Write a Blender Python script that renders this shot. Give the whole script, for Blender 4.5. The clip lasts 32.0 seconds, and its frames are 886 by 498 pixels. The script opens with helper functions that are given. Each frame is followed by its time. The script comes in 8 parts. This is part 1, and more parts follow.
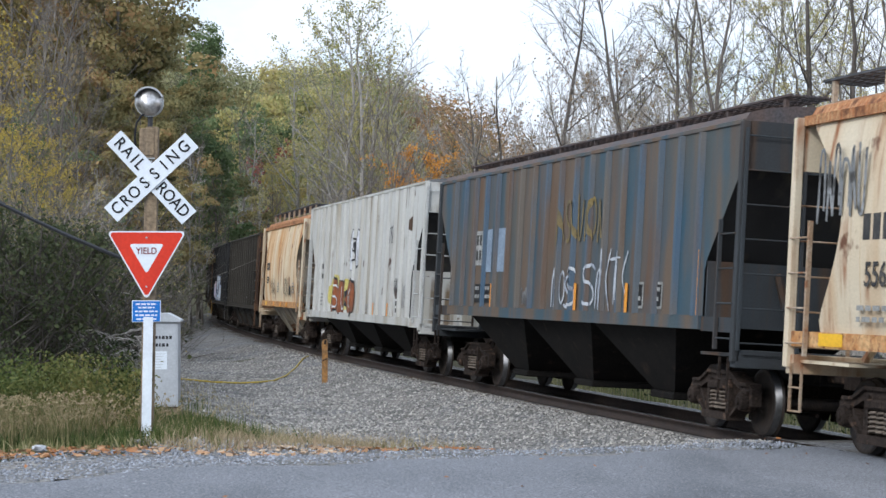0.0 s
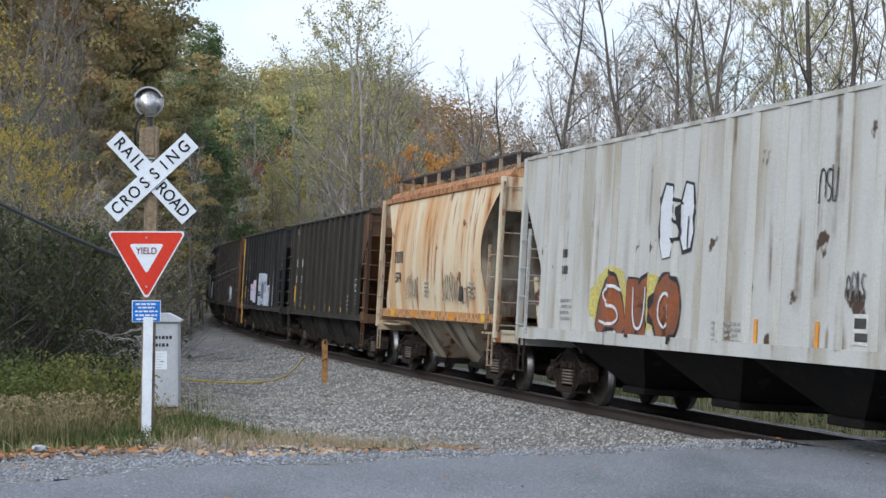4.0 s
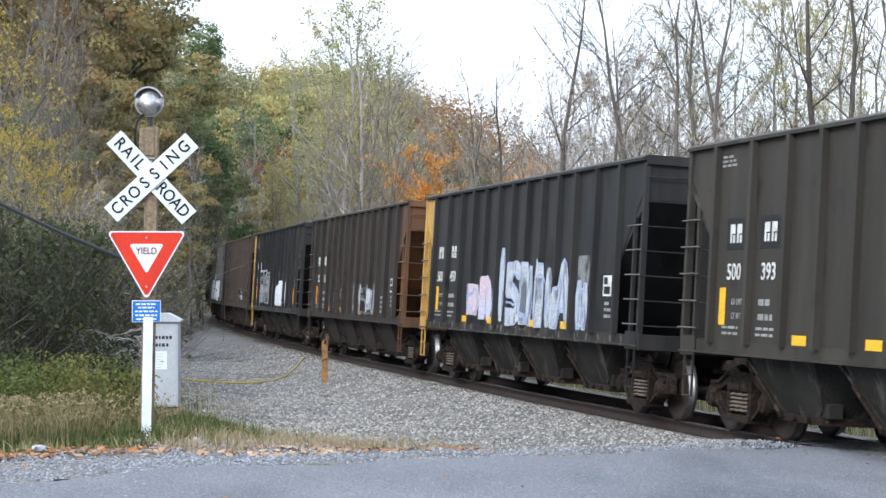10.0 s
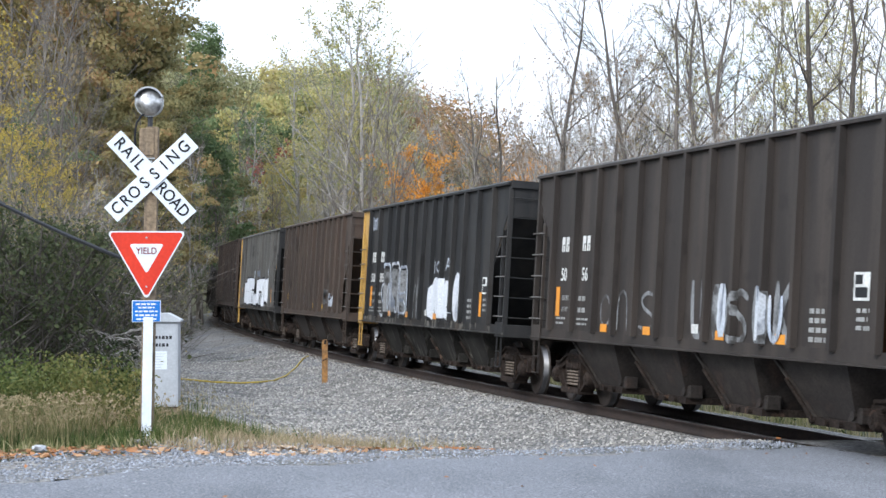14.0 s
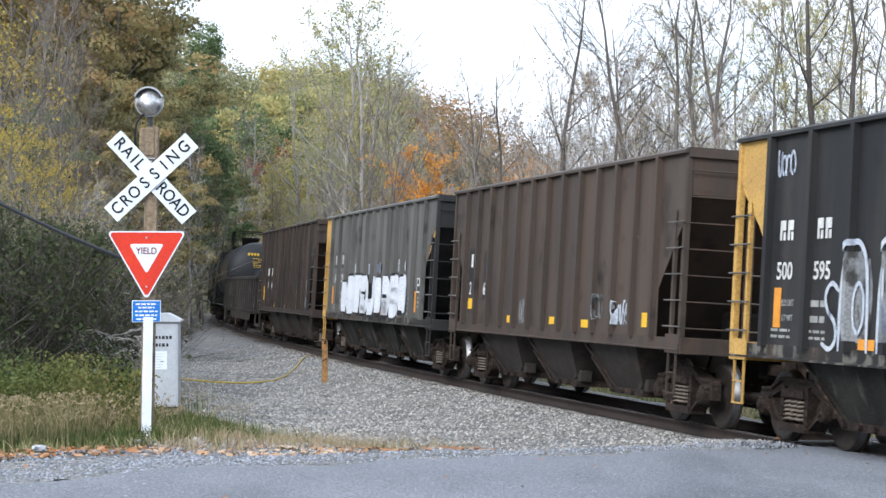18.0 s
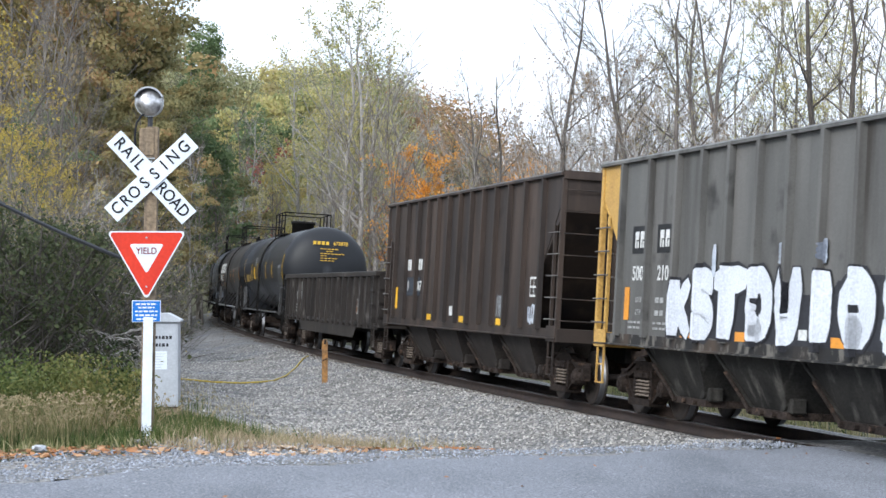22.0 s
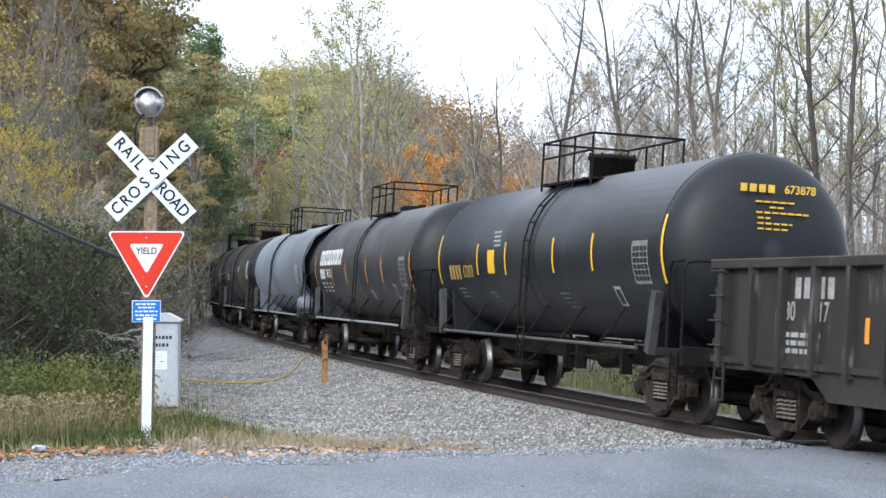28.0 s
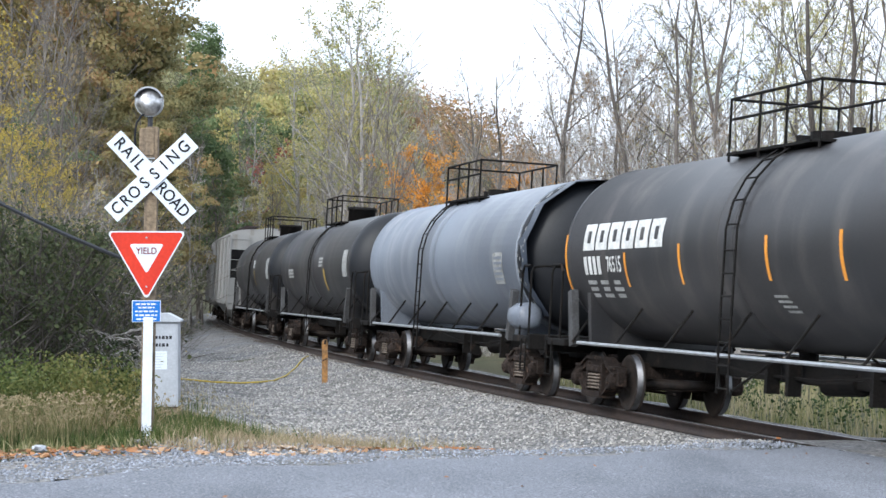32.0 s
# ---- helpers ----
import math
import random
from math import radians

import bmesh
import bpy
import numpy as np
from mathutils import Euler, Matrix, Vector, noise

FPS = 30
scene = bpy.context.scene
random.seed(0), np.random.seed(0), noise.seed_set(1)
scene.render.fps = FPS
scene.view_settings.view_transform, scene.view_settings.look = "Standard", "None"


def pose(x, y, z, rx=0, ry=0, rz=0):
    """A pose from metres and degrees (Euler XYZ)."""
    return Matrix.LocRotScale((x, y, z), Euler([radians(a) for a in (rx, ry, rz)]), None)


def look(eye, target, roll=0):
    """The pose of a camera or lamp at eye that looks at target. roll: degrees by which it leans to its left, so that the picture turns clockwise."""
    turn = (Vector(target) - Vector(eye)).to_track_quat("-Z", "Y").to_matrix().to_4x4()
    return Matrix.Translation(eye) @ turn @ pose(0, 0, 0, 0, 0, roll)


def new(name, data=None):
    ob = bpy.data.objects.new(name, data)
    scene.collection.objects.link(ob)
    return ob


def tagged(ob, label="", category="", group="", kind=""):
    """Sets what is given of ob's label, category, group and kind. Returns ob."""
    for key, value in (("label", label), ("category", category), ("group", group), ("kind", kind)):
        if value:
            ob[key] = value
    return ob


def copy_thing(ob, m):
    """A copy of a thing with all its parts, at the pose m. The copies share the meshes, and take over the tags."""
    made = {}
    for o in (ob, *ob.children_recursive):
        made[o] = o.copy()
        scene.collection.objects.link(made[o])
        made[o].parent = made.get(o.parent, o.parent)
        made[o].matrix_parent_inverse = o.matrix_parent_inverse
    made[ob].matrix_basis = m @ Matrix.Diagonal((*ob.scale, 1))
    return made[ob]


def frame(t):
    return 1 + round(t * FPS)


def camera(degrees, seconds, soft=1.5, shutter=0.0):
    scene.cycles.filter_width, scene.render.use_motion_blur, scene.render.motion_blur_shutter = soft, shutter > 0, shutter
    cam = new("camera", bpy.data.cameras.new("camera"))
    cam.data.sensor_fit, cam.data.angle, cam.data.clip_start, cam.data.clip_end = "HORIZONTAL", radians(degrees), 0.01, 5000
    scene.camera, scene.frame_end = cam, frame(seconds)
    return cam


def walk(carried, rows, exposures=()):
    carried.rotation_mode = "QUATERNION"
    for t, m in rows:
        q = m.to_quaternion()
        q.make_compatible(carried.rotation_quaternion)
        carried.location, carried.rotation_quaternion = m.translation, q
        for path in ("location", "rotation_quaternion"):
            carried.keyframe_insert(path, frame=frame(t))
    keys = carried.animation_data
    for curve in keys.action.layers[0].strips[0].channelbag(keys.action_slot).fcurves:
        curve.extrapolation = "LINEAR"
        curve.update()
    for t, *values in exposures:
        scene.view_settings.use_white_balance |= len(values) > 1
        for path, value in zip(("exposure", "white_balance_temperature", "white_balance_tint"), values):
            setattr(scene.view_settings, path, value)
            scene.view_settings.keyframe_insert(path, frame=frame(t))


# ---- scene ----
# ---------------- camera: still, on a tripod beside the road ----------------
LENS = 25.72
EYE = (0.0, 0.0, 2.063)
AIM = (0.0, 100.0, 2.063 + 1.835)
cam = camera(LENS, 32.0, soft=1.5, shutter=0.15)
walk(cam, [(0.0, look(EYE, AIM)), (32.0, look(EYE, AIM))],
     exposures=[(0.0, 0.85, 5850, 9), (3.0, 0.75, 5850, 9), (6.0, 0.62, 5900, 9), (7.0, 0.78, 5900, 9), (8.0, 1.06, 5850, 9), (10.0, 1.3, 5850, 9), (13.0, 1.3, 5850, 9), (26.0, 1.32, 5850, 9), (32.0, 1.34, 5850, 9)])

# ---------------- sky and sun: bright cloud, low soft sun from behind ----------------
SUN_ELEV, SUN_AZ = radians(32), radians(215)
world = bpy.data.worlds.new("world")
scene.world = world
world.use_nodes = True
wn, wl = world.node_tree.nodes, world.node_tree.links
wn.clear()
w_out = wn.new("ShaderNodeOutputWorld")
w_bg = wn.new("ShaderNodeBackground")
w_sky = wn.new("ShaderNodeTexSky")
w_sky.sky_type, w_sky.sun_disc = "NISHITA", False
w_sky.sun_elevation, w_sky.sun_rotation = SUN_ELEV, SUN_AZ
w_tc = wn.new("ShaderNodeTexCoord")
w_map = wn.new("ShaderNodeMapping")
w_map.inputs["Scale"].default_value = (1.0, 1.0, 2.2)
w_noise = wn.new("ShaderNodeTexNoise")
w_noise.inputs["Scale"].default_value = 4.5
w_noise.inputs["Detail"].default_value = 7
w_noise.inputs["Roughness"].default_value = 0.6
w_ramp = wn.new("ShaderNodeValToRGB")
w_ramp.color_ramp.elements[0].position = 0.36
w_ramp.color_ramp.elements[0].color = (0.5, 0.5, 0.5, 1)
w_ramp.color_ramp.elements[1].position = 0.52
w_mix = wn.new("ShaderNodeMix")
w_mix.data_type = "RGBA"
w_sep = wn.new("ShaderNodeSeparateXYZ")
w_up = wn.new("ShaderNodeMapRange")          # cloud is brighter overhead than at the horizon
w_up.inputs["To Min"].default_value, w_up.inputs["To Max"].default_value = 0.74, 1.1
w_cloud = wn.new("ShaderNodeMix")
w_cloud.data_type, w_cloud.blend_type = "RGBA", "MULTIPLY"
w_cloud.inputs["Factor"].default_value = 1.0
w_cloud.inputs["A"].default_value = (7.9, 8.2, 8.6, 1)
wl.new(w_tc.outputs["Generated"], w_map.inputs["Vector"])
wl.new(w_map.outputs["Vector"], w_noise.inputs["Vector"])
wl.new(w_noise.outputs["Fac"], w_ramp.inputs["Fac"])
wl.new(w_ramp.outputs["Color"], w_mix.inputs["Factor"])
wl.new(w_tc.outputs["Generated"], w_sep.inputs["Vector"])
wl.new(w_sep.outputs["Z"], w_up.inputs["Value"])
wl.new(w_up.outputs["Result"], w_cloud.inputs["B"])
wl.new(w_cloud.outputs["Result"], w_mix.inputs["B"])
wl.new(w_sky.outputs["Color"], w_mix.inputs["A"])
wl.new(w_mix.outputs["Result"], w_bg.inputs["Color"])
w_bg.inputs["Strength"].default_value = 0.1
wl.new(w_bg.outputs["Background"], w_out.inputs["Surface"])

sun_data = bpy.data.lights.new("sun", "SUN")
sun_data.energy, sun_data.angle, sun_data.color = 1.2, radians(16), (1.0, 0.93, 0.82)
sun = new("sun", sun_data)
sd = Vector((math.sin(SUN_AZ) * math.cos(SUN_ELEV), math.cos(SUN_AZ) * math.cos(SUN_ELEV), math.sin(SUN_ELEV)))
sun.matrix_world = look(sd * 50, (0, 0, 0))

# ---------------- materials ----------------
def mat(name, c1, c2=None, rough=0.6, metal=0.0, scale=2.0, stretch=(1, 1, 1), lo=0.35, hi=0.65,
        fine=30.0, fine_amt=0.25, spot=None, spot_at=(0.56, 0.62), spot_scale=3.0, spot_stretch=(1, 1, 1),
        bump=0.0, bump_scale=40.0, bump_dist=0.01, rand=0.0, island=0.0, spec=0.22, trans=0.0, spot2=None, spot2_at=(0.6, 0.7), spot2_scale=8.0, spot_break=None, wash=None, wash_at=(0.45, 0.7), wash_scale=1.0, wash_stretch=(1, 1, 1)):
    """Node paint: two colours mixed by broad noise, fine grain, an optional spotted or streaked third colour, relief."""
    m = bpy.data.materials.new(name)
    m.use_nodes = True
    n, l = m.node_tree.nodes, m.node_tree.links
    n.clear()
    out = n.new("ShaderNodeOutputMaterial")
    b = n.new("ShaderNodeBsdfPrincipled")
    tc = n.new("ShaderNodeTexCoord")
    info = n.new("ShaderNodeObjectInfo")
    off = n.new("ShaderNodeVectorMath")
    off.operation = "ADD"
    sc = n.new("ShaderNodeMath")
    sc.operation = "MULTIPLY"
    sc.inputs[1].default_value = 57.0
    l.new(info.outputs["Random"], sc.inputs[0])
    l.new(tc.outputs["Object"], off.inputs[0])
    l.new(sc.outputs[0], off.inputs[1])

    def noise_of(scale, stretch, detail=5):
        mp = n.new("ShaderNodeMapping")
        mp.inputs["Scale"].default_value = stretch
        l.new(off.outputs[0], mp.inputs["Vector"])
        t = n.new("ShaderNodeTexNoise")
        t.inputs["Scale"].default_value, t.inputs["Detail"].default_value = scale, detail
        l.new(mp.outputs["Vector"], t.inputs["Vector"])
        return t.outputs["Fac"]

    def ramp_of(sock, lo, hi):
        r = n.new("ShaderNodeMapRange")
        r.inputs["From Min"].default_value, r.inputs["From Max"].default_value = lo, hi
        l.new(sock, r.inputs["Value"])
        return r.outputs["Result"]

    def mix(f, a, bb, mode="MIX"):
        x = n.new("ShaderNodeMix")
        x.data_type, x.blend_type = "RGBA", mode
        for sock, v in (("Factor", f), ("A", a), ("B", bb)):
            if isinstance(v, (int, float)):
                x.inputs[sock].default_value = v
            elif isinstance(v, tuple):
                x.inputs[sock].default_value = (*v, 1)
            else:
                l.new(v, x.inputs[sock])
        return x.outputs["Result"]

    c2 = c2 or tuple(v * 0.75 for v in c1)
    col = mix(ramp_of(noise_of(scale, stretch), lo, hi), c1, c2)
    if wash:
        col = mix(ramp_of(noise_of(wash_scale, wash_stretch, 6), *wash_at), col, wash)
    if spot:
        f = ramp_of(noise_of(spot_scale, spot_stretch, 6), *spot_at)
        if spot_break:
            k = n.new("ShaderNodeMath")
            k.operation = "MULTIPLY"
            l.new(f, k.inputs[0])
            l.new(ramp_of(noise_of(spot_break[0], (1, 1, 1), 4), spot_break[1], spot_break[2]), k.inputs[1])
            f = k.outputs[0]
        col = mix(f, col, spot)
    if spot2:
        col = mix(ramp_of(noise_of(spot2_scale, (1, 1, 1), 4), *spot2_at), col, spot2)
    if fine_amt:
        g = ramp_of(noise_of(fine, (1, 1, 1), 3), 0.3, 0.7)
        r = n.new("ShaderNodeMapRange")
        r.inputs["To Min"].default_value, r.inputs["To Max"].default_value = 1 - fine_amt, 1 + fine_amt
        l.new(g, r.inputs["Value"])
        col = mix(1.0, col, r.outputs["Result"], "MULTIPLY")
    for amt, sock in ((rand, info.outputs["Random"]), (island, None)):
        if amt:
            if sock is None:
                geo = n.new("ShaderNodeNewGeometry")
                sock = geo.outputs["Random Per Island"]
            r = n.new("ShaderNodeMapRange")
            r.inputs["To Min"].default_value, r.inputs["To Max"].default_value = 1 - amt, 1 + amt
            l.new(sock, r.inputs["Value"])
            col = mix(1.0, col, r.outputs["Result"], "MULTIPLY")
    l.new(col, b.inputs["Base Color"])
    b.inputs["Roughness"].default_value, b.inputs["Metallic"].default_value = rough, metal
    b.inputs["Specular IOR Level"].default_value = spec
    if bump:
        bp = n.new("ShaderNodeBump")
        bp.inputs["Strength"].default_value, bp.inputs["Distance"].default_value = bump, bump_dist
        l.new(noise_of(bump_scale, (1, 1, 1), 4), bp.inputs["Height"])
        l.new(bp.outputs["Normal"], b.inputs["Normal"])
    sh = b.outputs["BSDF"]
    if trans:
        t = n.new("ShaderNodeBsdfTranslucent")
        l.new(col, t.inputs["Color"])
        x = n.new("ShaderNodeMixShader")
        x.inputs["Fac"].default_value = trans
        l.new(sh, x.inputs[1])
        l.new(t.outputs["BSDF"], x.inputs[2])
        sh = x.outputs["Shader"]
    l.new(sh, out.inputs["Surface"])
    return m


def leaf_mat(name, cols, trans=0.3):
    """Leaves: a colour of the list for each leaf, shifted a little for each tree."""
    m = bpy.data.materials.new(name)
    m.use_nodes = True
    n, l = m.node_tree.nodes, m.node_tree.links
    n.clear()
    out = n.new("ShaderNodeOutputMaterial")
    geo = n.new("ShaderNodeNewGeometry")
    info = n.new("ShaderNodeObjectInfo")
    add = n.new("ShaderNodeMath")
    add.operation = "MULTIPLY_ADD"
    add.inputs[1].default_value, add.inputs[2].default_value = 0.45, -0.2
    l.new(info.outputs["Random"], add.inputs[0])
    tc = n.new("ShaderNodeTexCoord")
    drift = n.new("ShaderNodeTexNoise")
    drift.inputs["Scale"].default_value, drift.inputs["Detail"].default_value = 0.33, 3
    l.new(tc.outputs["Object"], drift.inputs["Vector"])
    broad = n.new("ShaderNodeMapRange")
    broad.inputs["From Min"].default_value, broad.inputs["From Max"].default_value = 0.33, 0.67
    broad.inputs["To Min"].default_value, broad.inputs["To Max"].default_value = -0.12, 0.58
    l.new(drift.outputs["Fac"], broad.inputs["Value"])
    sway = n.new("ShaderNodeMath")
    sway.operation = "MULTIPLY_ADD"
    sway.inputs[1].default_value = 0.5
    l.new(geo.outputs["Random Per Island"], sway.inputs[0])
    l.new(broad.outputs["Result"], sway.inputs[2])
    add2 = n.new("ShaderNodeMath")
    add2.use_clamp = True
    l.new(sway.outputs[0], add2.inputs[0])
    l.new(add.outputs[0], add2.inputs[1])
    ramp = n.new("ShaderNodeValToRGB")
    e = ramp.color_ramp.elements
    while len(e) < len(cols):
        e.new(0.5)
    for i, c in enumerate(cols):
        e[i].position, e[i].color = i / (len(cols) - 1), (*c, 1)
    l.new(add2.outputs[0], ramp.inputs["Fac"])
    b = n.new("ShaderNodeBsdfPrincipled")
    b.inputs["Roughness"].default_value, b.inputs["Specular IOR Level"].default_value = 0.7, 0.2
    t = n.new("ShaderNodeBsdfTranslucent")
    x = n.new("ShaderNodeMixShader")
    x.inputs["Fac"].default_value = trans
    l.new(ramp.outputs["Color"], b.inputs["Base Color"])
    l.new(ramp.outputs["Color"], t.inputs["Color"])
    l.new(b.outputs["BSDF"], x.inputs[1])
    l.new(t.outputs["BSDF"], x.inputs[2])
    l.new(x.outputs["Shader"], out.inputs["Surface"])
    return m


# ---------------- mesh helpers ----------------
def obj(name, bm, material, parent=None, label="", smooth=False):
    me = bpy.data.meshes.new(name)
    bm.to_mesh(me)
    bm.free()
    return obm(name, me, material, parent, label, smooth)


def obm(name, me, material, parent=None, label="", smooth=False):
    if material and not me.materials:
        me.materials.append(material)
    if smooth:
        me.polygons.foreach_set("use_smooth", [True] * len(me.polygons))
    ob = new(name, me)
    if parent:
        ob.parent = parent
    if label:
        ob["label"] = label
    return ob


def part(name, bm, material, parent, label="", smooth=False):
    return obj(name, bm, material, parent, label, smooth)


def box(bm, x0, x1, y0, y1, z0, z1, m=None, bev=0.0):
    """A box between the given planes, turned by m."""
    t = bmesh.new()
    bmesh.ops.create_cube(t, size=1.0)
    for v in t.verts:
        v.co = Vector(((x0 + x1) / 2 + v.co.x * (x1 - x0), (y0 + y1) / 2 + v.co.y * (y1 - y0), (z0 + z1) / 2 + v.co.z * (z1 - z0)))
    if bev:
        bmesh.ops.bevel(t, geom=t.edges[:], offset=bev, segments=1, affect="EDGES")
    return merge(bm, t, m)


def merge(bm, t, m=None):
    if m is not None:
        t.transform(m)
    me = bpy.data.meshes.new("t")
    t.to_mesh(me)
    t.free()
    bm.from_mesh(me)
    bpy.data.meshes.remove(me)
    return bm


def poly(bm, pts, y0, y1, axis="y", m=None):
    """A flat outline of (a, b) pairs pulled from y0 to y1: axis y gives (a, y, b), x gives (x, a, b), z gives (a, b, z)."""
    t = bmesh.new()
    def p(a, b, c):
        return {"y": (a, c, b), "x": (c, a, b), "z": (a, b, c)}[axis]
    lo = [t.verts.new(p(a, b, y0)) for a, b in pts]
    hi = [t.verts.new(p(a, b, y1)) for a, b in pts]
    t.faces.new(lo), t.faces.new(hi)
    for i in range(len(pts)):
        j = (i + 1) % len(pts)
        t.faces.new((lo[i], lo[j], hi[j], hi[i]))
    bmesh.ops.recalc_face_normals(t, faces=t.faces[:])
    return merge(bm, t, m)


def rod(bm, a, b, r, n=6, r2=None):
    """A round bar from a to b."""
    a, b = Vector(a), Vector(b)
    t = bmesh.new()
    bmesh.ops.create_cone(t, cap_ends=True, segments=n, radius1=r, radius2=r if r2 is None else r2, depth=(b - a).length)
    q = (b - a).to_track_quat("Z", "Y").to_matrix().to_4x4()
    return merge(bm, t, Matrix.Translation((a + b) / 2) @ q)


def pipe(bm, pts, r, n=6):
    for a, b in zip(pts, pts[1:]):
        rod(bm, a, b, r, n)
    return bm


def lathe(bm, prof, n=24, axis="y", m=None):
    """Turns a profile of (radius, along) pairs round an axis."""
    t = bmesh.new()
    rings = []
    for r, a in prof:
        ring = []
        for i in range(n):
            c, s = math.cos(2 * math.pi * i / n) * r, math.sin(2 * math.pi * i / n) * r
            ring.append(t.verts.new({"y": (c, a, s), "x": (a, c, s), "z": (c, s, a)}[axis]))
        rings.append(ring)
    for p, q in zip(rings, rings[1:]):
        for i in range(n):
            j = (i + 1) % n
            t.faces.new((p[i], p[j], q[j], q[i]))
    for ring in (rings[0], rings[-1]):
        if len(ring) > 2:
            t.faces.new(ring)
    bmesh.ops.recalc_face_normals(t, faces=t.faces[:])
    return merge(bm, t, m)


def np_mesh(name, verts, faces):
    """A mesh from arrays: verts (n, 3), faces (m, k)."""
    verts, faces = np.asarray(verts, dtype=np.float32), np.asarray(faces, dtype=np.int32)
    me = bpy.data.meshes.new(name)
    k = faces.shape[1]
    me.vertices.add(len(verts))
    me.vertices.foreach_set("co", verts.ravel())
    me.loops.add(faces.size)
    me.loops.foreach_set("vertex_index", faces.ravel())
    me.polygons.add(len(faces))
    me.polygons.foreach_set("loop_start", np.arange(0, faces.size, k, dtype=np.int32))
    me.update(calc_edges=True)
    me.validate()
    return me


text_store = {}


def text_mesh(body, size, sx=1.0, align="CENTER", depth=0.004):
    """Built-in lettering as a mesh in the xz plane, facing -y."""
    key = (body, size, sx, align)
    if key not in text_store:
        cu = bpy.data.curves.new("text", "FONT")
        cu.body, cu.size, cu.align_x, cu.align_y = body, size, align, "CENTER"
        cu.extrude = depth / 2
        cu.resolution_u = 3
        cu.offset = size * 0.012
        ob = new("text", cu)
        me = bpy.data.meshes.new_from_object(ob.evaluated_get(bpy.context.evaluated_depsgraph_get()))
        me.transform(Matrix.Rotation(radians(90), 4, "X") @ Matrix.Diagonal((sx, 1, 1, 1)))
        bpy.data.objects.remove(ob)
        text_store[key] = me
    return text_store[key]


def letters(name, body, size, material, parent, x, y, z, sx=1.0, align="CENTER", m=None):
    me = text_mesh(body, size, sx, align).copy()
    ob = obm(name, me, material, parent)
    ob.matrix_basis = (m if m is not None else Matrix.Identity(4)) @ Matrix.Translation((x, y, z))
    return ob


def empty(name, label, category, group=""):
    return tagged(new(name), label, category, group)


# ---------------- the track's line ----------------
# s runs away from the camera along the middle of the track; the heading turns slowly to the right.
TS = np.arange(-330.0, 360.0, 0.5)
TK = np.clip(0.00113 + 0.00571e-3 * TS, 0.0, 0.0018)
z0 = int(np.argmin(abs(TS)))
TH = np.concatenate([[0.0], np.cumsum((TK[1:] + TK[:-1]) / 2) * 0.5])
TH += -0.24361 - TH[z0]
TX = np.concatenate([[0.0], np.cumsum((np.sin(TH)[1:] + np.sin(TH)[:-1]) / 2) * 0.5])
TY = np.concatenate([[0.0], np.cumsum((np.cos(TH)[1:] + np.cos(TH)[:-1]) / 2) * 0.5])
TX += 3.0206 - TX[z0]
TY += 35.0 - TY[z0]
CANT = 0.0583


def track(s):
    return float(np.interp(s, TS, TX)), float(np.interp(s, TS, TY)), float(np.interp(s, TS, TH))


def track_pose(s, lat=0.0, h=0.0):
    """The pose on the track at s: x forward (towards the camera), y to the far side, leaning into the curve."""
    x, y, th = track(s)
    yaw = math.atan2(-math.cos(th), -math.sin(th))
    base = Matrix.Translation((x, y, -0.75 * CANT)) @ Matrix.Rotation(yaw, 4, "Z") @ Matrix.Rotation(-CANT, 4, "X")
    return base @ Matrix.Translation((0, lat, h))

# ---------------- ground ----------------
def smooth(a, b, x):
    t = np.clip((x - a) / (b - a), 0, 1)
    return t * t * (3 - 2 * t)


def side_of(x, y):
    """Distance from the track's middle, positive to its far side."""
    return (x - np.interp(y, TY, TX)) * np.cos(np.interp(y, TY, TH))


ROAD_M, ROAD_C = 0.94, 20.35   # the road's far edge: y = C + M x
ROAD_W = 7.5


def road_of(x, y):
    """Distance past the road's far edge, positive towards the railway's far bend."""
    return (y - ROAD_C - ROAD_M * x) / math.hypot(1, ROAD_M)


def ripple(x, y, k):
    return np.sin(x * k + 1.3 * np.sin(y * k * 0.7)) * np.sin(y * k * 0.9 + 1.1 * np.sin(x * k * 0.6))


